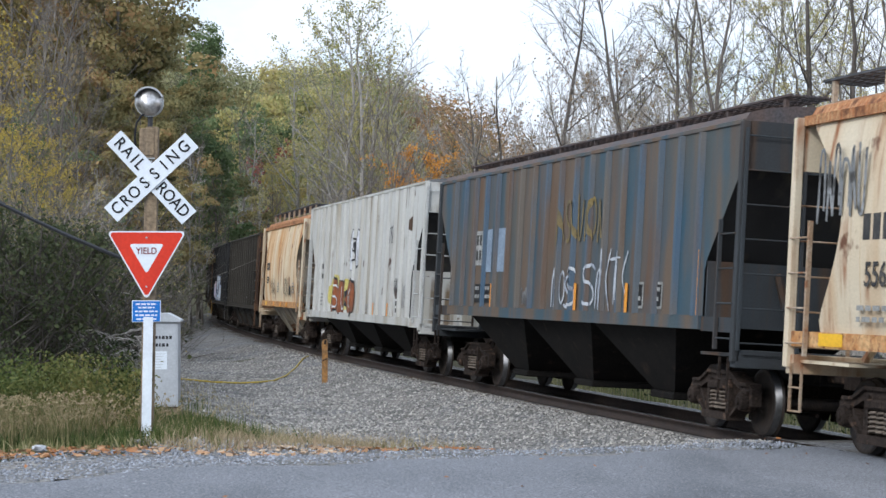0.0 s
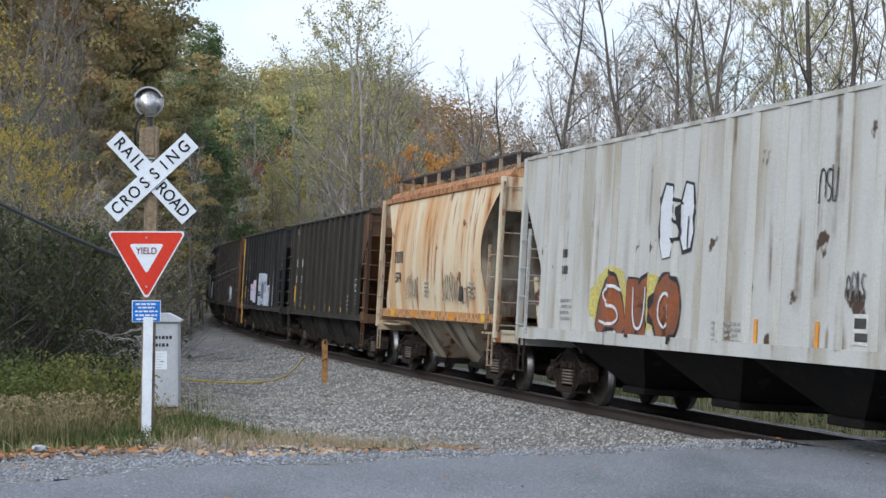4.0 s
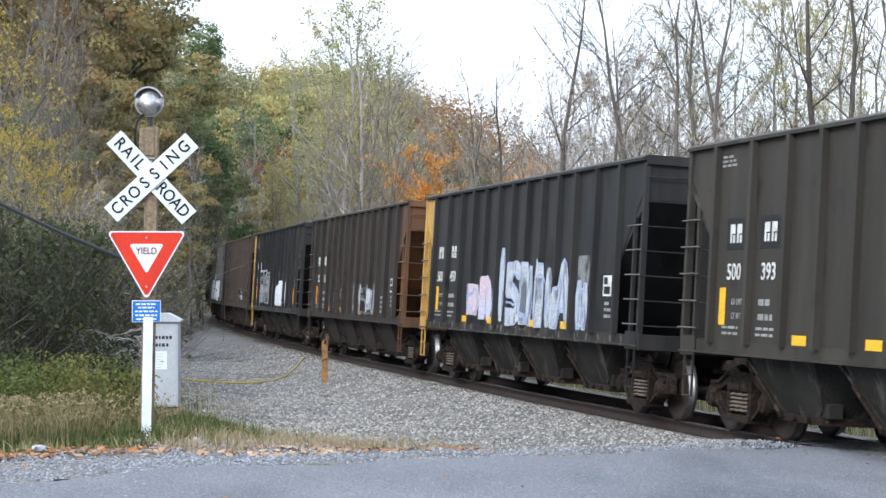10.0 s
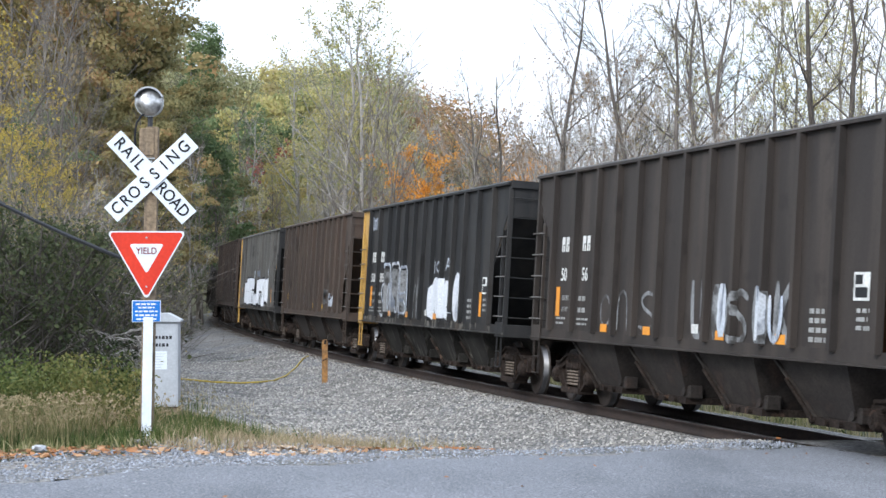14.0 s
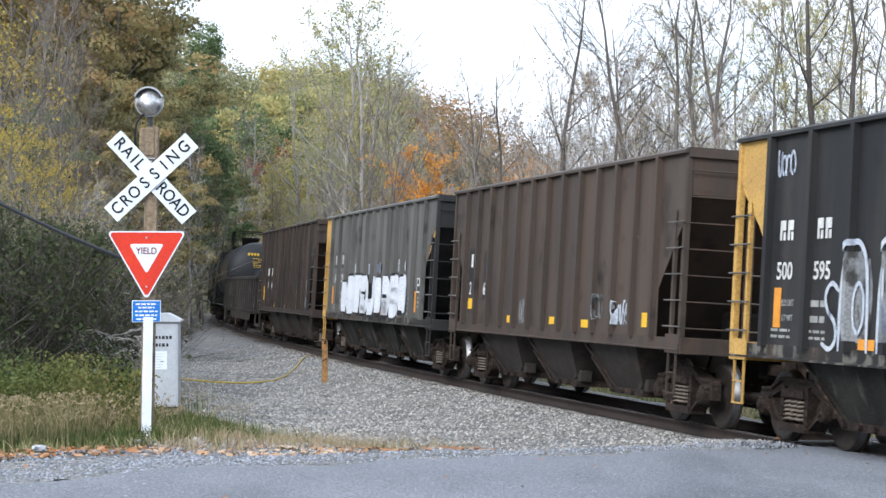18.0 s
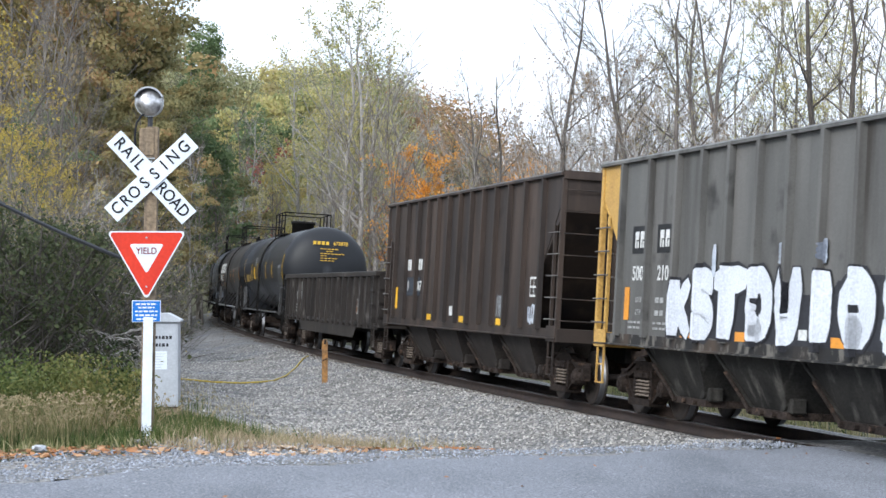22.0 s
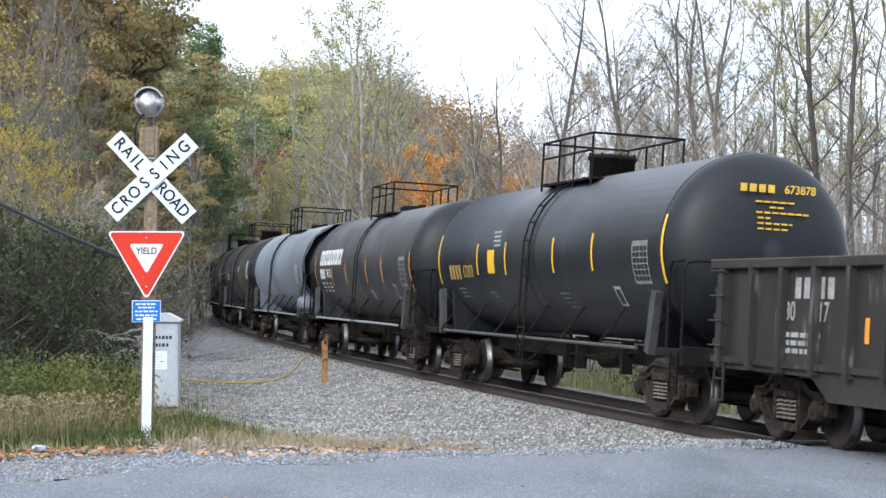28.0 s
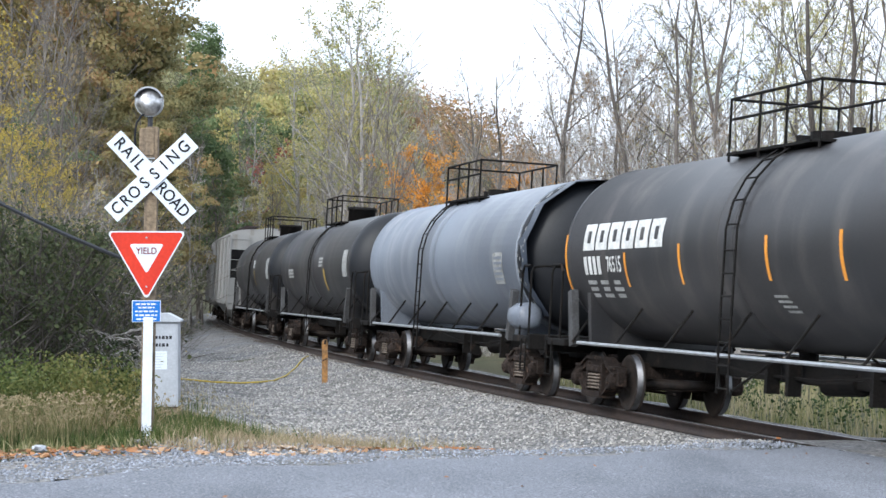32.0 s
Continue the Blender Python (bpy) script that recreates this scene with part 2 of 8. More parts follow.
def height(x, y):
    """The ground's height."""
    x, y = np.asarray(x, dtype=float), np.asarray(y, dtype=float)
    d = side_of(x, y)
    bed = -0.2 - (d + 0.75) * CANT
    left = -0.12 - 0.24 * smooth(1.7, 3.6, -d) + 0.42 * smooth(5.0, 9.5, -d)
    hill = 16 * smooth(10, 60, -d - 2) * smooth(32, 75, y) * (1 - smooth(170, 300, y)) + 6 * smooth(50, 240, -d) * (1 - smooth(170, 300, y))
    right = -0.3 - 0.55 * smooth(1.9, 4.2, d) + 0.25 * smooth(6, 12, d) + 2 * smooth(40, 200, d) + 12 * smooth(150, 600, d)
    z = np.where(d < 0, left + hill, right)
    z = np.where(abs(d) < 1.75, bed, z)
    ridge = np.interp(x / np.maximum(y, 50), (-0.3, -0.135, -0.115, -0.1, -0.065, -0.045, -0.02, 0.005, 0.03, 0.07, 0.3), (56, 50, 41, 38, 40, 40, 37, 34, 28, 14, 10))
    far = ridge * smooth(220, 420, y) * np.maximum(smooth(4, 30, abs(d)), smooth(270, 340, y))
    z = z + far
    r = road_of(x, y)
    flat = np.where(d < -0.75, np.minimum(0.042 * (-d - 0.75), 0.36), -(d + 0.75) * CANT * (1 - smooth(0.8, 6, d)) - 0.09 * smooth(0.8, 6, d)) - 0.02
    g = smooth(5, 9, -d)
    near = (1 - smooth(0, 1, (r - 0.3 - 1.7 * g) / (2.9 + 2.1 * g))) * smooth(-60, -30, y)
    z = z * (1 - near) + flat * near
    bumps = 0.025 * ripple(x, y, 1.7) + 0.012 * ripple(x + 3, y, 4.3)
    return z + bumps * smooth(0.2, 1.5, r) * smooth(1.8, 2.6, abs(d))


def grid_mesh(name, xs, ys, zf):
    X, Y = np.meshgrid(xs, ys)
    Z = zf(X, Y)
    nx, ny = len(xs), len(ys)
    v = np.stack([X.ravel(), Y.ravel(), Z.ravel()], 1)
    i = np.arange((ny - 1) * nx).reshape(ny - 1, nx)[:, :-1].ravel()
    return np_mesh(name, v, np.stack([i, i + 1, i + 1 + nx, i + nx], 1))


GROUND = mat("ground_soil", (0.04, 0.045, 0.02), (0.075, 0.064, 0.036), rough=0.95, scale=0.8, fine=14, fine_amt=0.4, bump=0.6, bump_scale=12, bump_dist=0.05)
GRAVEL = mat("crushed_stone", (0.2, 0.19, 0.178), (0.12, 0.116, 0.112), rough=0.9, scale=1.1, fine=17, fine_amt=0.75, bump=1.0, bump_scale=17, bump_dist=0.05,
             spot=(0.17, 0.172, 0.18), spot_at=(0.5, 0.66), spot_scale=0.5)
ASPHALT = mat("worn_asphalt", (0.18, 0.187, 0.207), (0.15, 0.157, 0.176), rough=0.9, scale=0.35, stretch=(1, 1, 1), fine=45, fine_amt=0.6, bump=0.5, bump_scale=90, bump_dist=0.012,
              spot=(0.27, 0.27, 0.275), spot_at=(0.62, 0.68), spot_scale=22, wash=(0.115, 0.122, 0.138), wash_at=(0.5, 0.68), wash_scale=1.6, wash_stretch=(0.35, 0.12, 1))
STONE = mat("stone_chips", (0.33, 0.31, 0.282), (0.2, 0.193, 0.184), rough=0.9, scale=5, fine_amt=0.2, island=0.6)
CHIPS = mat("blue_grey_chips", (0.25, 0.265, 0.3), (0.19, 0.2, 0.225), rough=0.9, scale=5, fine_amt=0.2, island=0.5)

xs = np.concatenate([np.linspace(-900, -60, 22)[:-1], np.linspace(-60, -14, 47)[:-1], np.linspace(-14, 22, 109)[:-1], np.linspace(22, 70, 33)[:-1], np.linspace(70, 900, 22)])
ys = np.concatenate([np.linspace(-300, 0, 16)[:-1], np.linspace(0, 14, 15)[:-1], np.linspace(14, 60, 139)[:-1], np.linspace(60, 160, 61)[:-1], np.linspace(160, 400, 41)[:-1], np.linspace(400, 2500, 30)])
ground = tagged(obm("ground", grid_mesh("ground", xs, ys, height), GROUND, smooth=True), "weedy autumn soil of the valley floor and wooded slopes", "ground", kind="structure")


def strip(name, s0, s1, step, offs, lift, material):
    """A sheet along the track: for each s a row of points at the lateral offsets, lying on the ground plus lift."""
    ss = np.arange(s0, s1, step)
    px, py, th = np.interp(ss, TS, TX), np.interp(ss, TS, TY), np.interp(ss, TS, TH)
    X = px[:, None] + offs[None, :] * np.cos(th)[:, None]
    Y = py[:, None] - offs[None, :] * np.sin(th)[:, None]
    Z = height(X, Y) + lift
    nx = len(offs)
    v = np.stack([X.ravel(), Y.ravel(), Z.ravel()], 1)
    i = np.arange((len(ss) - 1) * nx).reshape(len(ss) - 1, nx)[:, :-1].ravel()
    return obm(name, np_mesh(name, v, np.stack([i, i + 1, i + 1 + nx, i + nx], 1)), material, smooth=True)


# crushed stone: a wide apron on the near side of the track, narrow on the far side
rng = np.random.default_rng(5)


def apron(y, x):
    """How far the stone reaches from the track's middle on the near side."""
    return 7.2 + 0.5 * ripple(x, y, 0.6) + 2.0 * (1 - smooth(25, 31, y)) - 0.8 * smooth(60, 110, y)


gx = np.arange(-18, 10, 0.2)
gy = np.arange(12.2, 150, 0.3)
GX, GY = np.meshgrid(gx, gy)
GD = side_of(GX, GY)
keep = (GD > -apron(GY, GX)) & (GD < 2.9) | ((road_of(GX, GY) < 1.7 + 0.25 * ripple(GX, GY, 1.1)) & (road_of(GX, GY) > -0.45) & (GD < 2.0) & (GX > -12))
keep &= ~((abs(GD) < 1.9) & (road_of(GX, GY) < 0.9))
keep |= (abs(GD) < 0.95) & (road_of(GX, GY) < 1.3) & (road_of(GX, GY) > -9)
idx = np.arange(GX.size).reshape(GX.shape)
q = np.stack([idx[:-1, :-1], idx[:-1, 1:], idx[1:, 1:], idx[1:, :-1]], -1).reshape(-1, 4)
kq = keep[:-1, :-1] & keep[:-1, 1:] & keep[1:, 1:] & keep[1:, :-1]
q = q[kq.ravel()]
used, inv_ids = np.unique(q, return_inverse=True)
GZ = height(GX, GY) + 0.022
gv = np.stack([GX.ravel(), GY.ravel(), GZ.ravel()], 1)[used]
gravel = tagged(obm("gravel", np_mesh("gravel", gv, inv_ids.reshape(-1, 4)), GRAVEL, smooth=True), "grey crushed-stone apron beside the railway track", "gravel", kind="structure")

# loose stones
def stones(name, pts, smin, smax, material, label):
    n = len(pts)
    base = np.array([(1, 0, 0), (-1, 0, 0), (0, 1, 0), (0, -1, 0), (0, 0, 0.8), (0, 0, -0.8)])
    f = np.array([(0, 2, 4), (2, 1, 4), (1, 3, 4), (3, 0, 4), (2, 0, 5), (1, 2, 5), (3, 1, 5), (0, 3, 5)])
    a = rng.uniform(0, 6.28, n)
    sc = rng.uniform(smin, smax, (n, 1, 1)) * rng.uniform(0.6, 1.25, (n, 1, 3))
    v = base[None] * sc + rng.normal(0, 0.12, (n, 6, 3)) * sc
    c, s = np.cos(a)[:, None], np.sin(a)[:, None]
    v = np.stack([v[..., 0] * c - v[..., 1] * s, v[..., 0] * s + v[..., 1] * c, v[..., 2]], -1) + pts[:, None, :]
    ff = f[None] + 6 * np.arange(n)[:, None, None]
    return tagged(obm(name, np_mesh(name, v.reshape(-1, 3), ff.reshape(-1, 3)), material), label, "gravel", kind="stuff")


def scatter(n, x0, x1, y0, y1, test):
    x, y = rng.uniform(x0, x1, n), rng.uniform(y0, y1, n)
    k = test(x, y)
    x, y = x[k], y[k]
    return np.stack([x, y, height(x, y) + 0.02], 1)


st = scatter(150000, -12, 5.5, 20, 70, lambda x, y: (side_of(x, y) > -apron(y, x)) & (side_of(x, y) < -1.0) & (road_of(x, y) > 0.25) & (rng.uniform(0, 1, len(x)) < np.clip(48 / y - 0.5, 0.1, 1) * smooth(0.3, 1.6, road_of(x, y))))
stones("loose_stones", st, 0.02, 0.041, STONE, "loose grey and tan crushed stones of the railway bed")
st = scatter(52000, -6.5, 5, 13, 27, lambda x, y: (rng.uniform(0, 1, len(x)) < smooth(-0.5, 0.15, road_of(x, y)) ** 2 + 0.015) & (road_of(x, y) > -0.9) & (road_of(x, y) < 2.1) & (side_of(x, y) < -1))
stones("shoulder_stones", st, 0.01, 0.027, CHIPS, "fine grey stones along the road edge")

# road
ra = np.concatenate([np.arange(-70, -2, 0.5), np.arange(-2, 14, 0.1), np.arange(14, 60, 0.5)])
rb = np.concatenate([np.linspace(-ROAD_W, -2.4, 14), np.linspace(-2.2, 0.0, 9)])
RA, RB = np.meshgrid(ra, rb)
ux, uy = 1 / math.hypot(1, ROAD_M), ROAD_M / math.hypot(1, ROAD_M)
edge = smooth(-2.2, 0.0, RB) * (0.18 * ripple(RA, RA * 0.3, 1.9) + 0.07 * ripple(RA, RA * 0.7, 6.1))
RX = RA * ux - (RB + edge) * uy
RY = ROAD_C + RA * uy + (RB + edge) * ux
RZ = height(RX, RY) + 0.04 - 0.06 * smooth(-0.1, 0, RB)
i = np.arange((len(rb) - 1) * len(ra)).reshape(len(rb) - 1, len(ra))[:, :-1].ravel()
ROADV = np.stack([RX.ravel(), RY.ravel(), RZ.ravel()], 1)
RQ = np.stack([i, i + 1, i + 1 + len(ra), i + len(ra)], 1)
RD = side_of(RX, RY).ravel()[RQ]
RQ = RQ[(RD.max(1) < -0.8) | (RD.min(1) > 0.8)]     # the rails lie open between the road's two halves
road = tagged(obm("road", np_mesh("road", ROADV, RQ), ASPHALT, smooth=True), "worn grey asphalt road that crosses the railway", "road", kind="structure")

# ---------------- track: rails and sleepers ----------------
RAIL = mat("rusty_rail", (0.05, 0.036, 0.03), (0.035, 0.028, 0.026), rough=0.75, metal=0.3, scale=6, fine=60, fine_amt=0.3)
RAIL_TOP = mat("polished_rail_head", (0.34, 0.33, 0.33), (0.22, 0.21, 0.21), rough=0.4, metal=0.9, scale=4)
TIE = mat("creosoted_sleeper", (0.07, 0.05, 0.038), (0.11, 0.085, 0.065), rough=0.9, scale=3, stretch=(6, 1, 1), bump=0.6, bump_scale=20, rand=0.35)
railway = tagged(new("track"), "railway track on grey crushed stone, curving away", "railway track", kind="structure")


def rail(lat):
    prof = [(-0.075, -0.17), (0.075, -0.17), (0.075, -0.155), (0.012, -0.13), (0.012, -0.05), (0.036, -0.035), (0.036, -0.004), (0.03, 0.0), (-0.03, 0.0), (-0.036, -0.004), (-0.036, -0.035), (-0.012, -0.05), (-0.012, -0.13), (-0.075, -0.155)]
    ss = np.arange(-60, 200, 1.5)
    v = [tuple(track_pose(s, lat + a, b).translation) for s in ss for a, b in prof]
    n = len(prof)
    f = [(k * n + i, k * n + (i + 1) % n, (k + 1) * n + (i + 1) % n, (k + 1) * n + i) for k in range(len(ss) - 1) for i in range(n)]
    me = np_mesh("rail", v, f)
    me.materials.append(RAIL)
    me.materials.append(RAIL_TOP)
    me.polygons.foreach_set("material_index", [1 if p % n in (6, 7, 8) else 0 for p in range(len(me.polygons))])
    return obm("rail", me, None, railway, "rusty steel rail with a worn bright head", smooth=False)


for lat in (-0.755, 0.755):
    rail(lat)


def tie_mesh():
    bm = bmesh.new()
    box(bm, -0.115, 0.115, -1.3, 1.3, -0.36, -0.172, bev=0.012)
    me = bpy.data.meshes.new("sleeper")
    bm.to_mesh(me)
    bm.free()
    me.materials.append(TIE)
    return me


TIE_MESH = tie_mesh()
tie_rng = random.Random(4)
for i in range(270):
    s = -2.5 + 0.54 * i
    t_ob = new("sleeper", TIE_MESH)
    t_ob.parent = railway
    t_ob.matrix_basis = track_pose(s, tie_rng.uniform(-0.08, 0.08), tie_rng.uniform(-0.012, 0.004)) @ Matrix.Rotation(tie_rng.uniform(-0.03, 0.03), 4, "Z")

# ---------------- trees ----------------
BARK = mat("grey_bark", (0.20, 0.18, 0.16), (0.12, 0.105, 0.092), rough=0.95, scale=3, stretch=(3, 3, 0.5), fine_amt=0.35, rand=0.3)
BARK_TRUNK = mat("brown_grey_bark", (0.15, 0.13, 0.115), (0.085, 0.074, 0.065), rough=0.95, scale=3, stretch=(3, 3, 0.5), fine_amt=0.35, rand=0.25)
BARK_PALE = mat("pale_bark", (0.4, 0.375, 0.35), (0.26, 0.24, 0.22), rough=0.95, scale=3, stretch=(3, 3, 0.6), fine_amt=0.3, rand=0.2)
LEAF_OLIVE = leaf_mat("olive_leaves", [(0.14, 0.14, 0.065), (0.23, 0.21, 0.095), (0.31, 0.25, 0.11), (0.33, 0.205, 0.095)])
LEAF_GREEN = leaf_mat("green_leaves", [(0.075, 0.115, 0.05), (0.115, 0.16, 0.07), (0.17, 0.21, 0.095), (0.22, 0.22, 0.1)])
LEAF_GOLD = leaf_mat("golden_leaves", [(0.19, 0.17, 0.06), (0.33, 0.26, 0.065), (0.48, 0.36, 0.075), (0.31, 0.24, 0.1)])
LEAF_YGREEN = leaf_mat("yellow_green_leaves", [(0.22, 0.245, 0.11), (0.34, 0.34, 0.145), (0.46, 0.4, 0.155), (0.38, 0.32, 0.17)])
LEAF_ORANGE = leaf_mat("orange_leaves", [(0.5, 0.21, 0.04), (0.68, 0.3, 0.05), (0.72, 0.36, 0.08), (0.42, 0.22, 0.07)])
LEAF_DARK = leaf_mat("dark_green_leaves", [(0.028, 0.037, 0.018), (0.048, 0.062, 0.027), (0.08, 0.09, 0.04), (0.15, 0.135, 0.075)])
BARK_DARK = mat("dark_bark", (0.085, 0.075, 0.065), (0.05, 0.045, 0.04), rough=0.95, scale=3, fine_amt=0.3)
LEAF_BROWN = leaf_mat("brown_leaves", [(0.17, 0.13, 0.08), (0.23, 0.16, 0.09), (0.3, 0.19, 0.1), (0.18, 0.16, 0.1)])


# Green and yellow ridge leaves, paled and greyed in colour for distance haze.
LEAF_FAR = leaf_mat("far_hazed_leaves", [(0.16, 0.19, 0.11), (0.23, 0.25, 0.14), (0.32, 0.31, 0.16), (0.3, 0.27, 0.17)])
# Yellow leaves of the crest, brightened in colour to show sunlight on the ridge.
LEAF_CREST = leaf_mat("crest_sunlit_yellow_leaves", [(0.46, 0.43, 0.15), (0.6, 0.54, 0.19), (0.66, 0.54, 0.2), (0.45, 0.4, 0.2)])
LEAF_RED = leaf_mat("red_leaves", [(0.22, 0.05, 0.04), (0.3, 0.08, 0.06), (0.25, 0.1, 0.08), (0.2, 0.1, 0.07)])
LEAF_RUST = leaf_mat("far_rust_leaves", [(0.2, 0.165, 0.11), (0.27, 0.19, 0.11), (0.38, 0.21, 0.09), (0.22, 0.19, 0.14)])


def tubes(paths, sides):
    """Tapered tubes from a list of (points, radii)."""
    V, Fq, base = [], [], 0
    ang = np.arange(sides) * 2 * np.pi / sides
    for pts, rad in paths:
        pts, rad = np.asarray(pts), np.asarray(rad)
        d = np.gradient(pts, axis=0)
        d /= np.linalg.norm(d, axis=1)[:, None] + 1e-9
        ref = np.where(abs(d[:, 2:3]) > 0.9, np.array([[1.0, 0, 0]]), np.array([[0, 0, 1.0]]))
        a = np.cross(d, ref)
        a /= np.linalg.norm(a, axis=1)[:, None] + 1e-9
        b = np.cross(d, a)
        ring = pts[:, None] + rad[:, None, None] * (np.cos(ang)[None, :, None] * a[:, None] + np.sin(ang)[None, :, None] * b[:, None])
        n = len(pts)
        V.append(ring.reshape(-1, 3))
        k, i = np.meshgrid(np.arange(n - 1), np.arange(sides), indexing="ij")
        j = (i + 1) % sides
        Fq.append((base + np.stack([k * sides + i, k * sides + j, (k + 1) * sides + j, (k + 1) * sides + i], -1)).reshape(-1, 4))
        base += n * sides
    return np.concatenate(V), np.concatenate(Fq)


def leaves(centres, size, r, out=None):
    """One four-cornered leaf or spray for each centre, turned at random, or facing roughly along out."""
    n = len(centres)
    a = r.normal(size=(n, 3))
    if out is not None:
        face = out + r.normal(0, 0.42, (n, 3))
        a = np.cross(face, a)
    a /= np.linalg.norm(a, axis=1)[:, None] + 1e-9
    b = np.cross(a, r.normal(size=(n, 3)) if out is None else face)
    b /= np.linalg.norm(b, axis=1)[:, None] + 1e-9
    s = size * r.uniform(0.55, 1.3, (n, 1))
    w = s * r.uniform(0.45, 0.8, (n, 1))
    v = np.stack([centres - a * s, centres + b * w, centres + a * s, centres - b * w], 1)
    return v.reshape(-1, 3), np.arange(4 * n).reshape(n, 4)


def grow(seed, tall, spread, first=0.25, limbs=16, subs=5, twigs=5, rise=0.9, trunk_r=None, leaf_n=0, leaf_size=0.16, leaf_low=0.3, multi=1, limb=0.5, clump=0.0):
    """A tree's trunk paths, twig paths and leaf places."""
    r = np.random.default_rng(seed)
    trunk_r = trunk_r or tall * 0.011
    thick, thin, ends = [], [], []
    for stem in range(multi):
        lean = r.normal(0, 0.03 if multi == 1 else 0.28, 2)
        tt = np.linspace(0, 1, 8)
        wob = np.cumsum(r.normal(0, 0.019 * tall, (8, 2)), 0) * tt[:, None]
        tp = np.stack([lean[0] * tall * tt + wob[:, 0], lean[1] * tall * tt + wob[:, 1], tall * 0.96 * tt], 1)
        tr = trunk_r * (1 - 0.93 * tt) ** 0.9 + 0.008
        tr[0] *= 1.35
        thick.append((tp, tr))
        for i in range(limbs):
            f = first + (0.97 - first) * (i + r.uniform(0, 1)) / limbs
            p = np.array([np.interp(f, tt, tp[:, k]) for k in range(3)])
            az = r.uniform(0, 2 * np.pi)
            up = rise * (0.45 + 0.75 * f) + r.normal(0, 0.15)
            ln = spread * (1.08 - 0.62 * f) * r.uniform(0.6, 1.15)
            d = np.array([math.cos(az), math.sin(az), up])
            d /= np.linalg.norm(d)
            u = np.linspace(0, 1, 4)
            lp = p + d * ln * u[:, None] + np.cumsum(r.normal(0, 0.04 * ln, (4, 3)), 0) * u[:, None] + np.array([0, 0, 0.12 * ln]) * (u ** 2)[:, None]
            lr = np.maximum(np.interp(f, tt, tr) * limb, 0.013) * (1 - 0.85 * u)
            thick.append((lp, lr + 0.005))
            for j in range(subs):
                g = r.uniform(0.25, 1)
                p2 = np.array([np.interp(g, u, lp[:, k]) for k in range(3)])
                d2 = d + r.normal(0, 0.6, 3) + np.array([0, 0, 0.25])
                d2 /= np.linalg.norm(d2)
                l2 = ln * r.uniform(0.25, 0.5)
                e2 = p2 + d2 * l2
                thin.append((np.array([p2, e2]), np.array([0.013, 0.005]) * (0.5 + tall / 22)))
                for k in range(twigs):
                    h = r.uniform(0.2, 1)
                    p3 = p2 + (e2 - p2) * h
                    d3 = d2 + r.normal(0, 0.7, 3) + np.array([0, 0, 0.2])
                    d3 /= np.linalg.norm(d3)
                    e3 = p3 + d3 * l2 * r.uniform(0.3, 0.7)
                    ends.append((p3, e3))
    ends = np.array(ends)
    if clump:                                  # leaves gathered on rounded masses at the branch ends
        tips = np.array([b[0][1] for b in thin])
        k = len(tips)
        cen = tips[r.permutation(len(tips))[:k]]
        rad = clump * r.uniform(0.55, 1.25, k)
        pick = r.integers(0, k, leaf_n)
        d = r.normal(size=(leaf_n, 3))
        d /= np.linalg.norm(d, axis=1)[:, None]
        d[:, 2] = abs(d[:, 2]) * 0.85 - 0.25 * r.uniform(0, 1, leaf_n)
        deep = r.uniform(0, 1, leaf_n) ** 0.5
        return thick, thin, ends, cen[pick] + d * (rad[pick] * (0.55 + 0.5 * deep))[:, None], d, r
    pick = r.integers(0, len(ends), leaf_n)
    t = r.uniform(0.1, 1.15, (leaf_n, 1))
    c = ends[pick, 0] * (1 - t) + ends[pick, 1] * t + r.normal(0, leaf_size * 1.3, (leaf_n, 3))
    return thick, thin, ends, c, None, r


def sprigs(ends, width, r):
    """The last twigs: one narrow tapering face each."""
    p, e = ends[:, 0], ends[:, 1]
    d = e - p
    w = np.cross(d, r.normal(size=d.shape))
    w *= width / (np.linalg.norm(w, axis=1)[:, None] + 1e-9)
    v = np.stack([p - w, p + w, e + w * 0.35, e - w * 0.35], 1)
    return v.reshape(-1, 3), np.arange(4 * len(p)).reshape(-1, 4)


def join(a, b):
    return np.concatenate([a[0], b[0]]), np.concatenate([a[1], b[1] + len(a[0])])


def tree(name, label, category, bark, leaf, leaf_n, leaf_size, **k):
    thick, thin, ends, c, out, r = grow(leaf_n=max(leaf_n, 1), leaf_size=leaf_size, **k)
    top = empty(name, label, category)
    obm("trunk", np_mesh("trunk", *tubes(thick, 4)), bark, top, smooth=True)
    tagged(obm("branchwork", np_mesh("branchwork", *join(tubes(thin, 3), sprigs(ends, 0.005 * (0.5 + k["tall"] / 22), r))), bark, top), kind="stuff")
    if leaf_n:
        tagged(obm("crown", np_mesh("crown", *leaves(c, leaf_size, r, out)), leaf, top), kind="stuff")
    return top


OAKS = [tree("oak_tree", "tall oak with a dense olive and rust autumn crown", "tree", BARK, LEAF_OLIVE, 21000, 0.15, seed=11 + i, tall=23, spread=7.0, first=0.1, limbs=30, subs=4, twigs=3, clump=1.25) for i in range(3)]
GREENS = [tree("green_tree", "broad leafy tree still green in autumn", "tree", BARK, LEAF_GREEN, 6500, 0.15, seed=31 + i, tall=14, spread=4.4, first=0.1, limbs=22, subs=4, twigs=3, clump=1.0) for i in range(2)]
TALL_GREENS = [tree("green_tree", "tall leafy tree still green on the far ridge", "tree", BARK, LEAF_GREEN, 5600, 0.1, seed=33, tall=14, spread=2.7, first=0.15, limbs=20, subs=4, twigs=3, clump=0.75)]
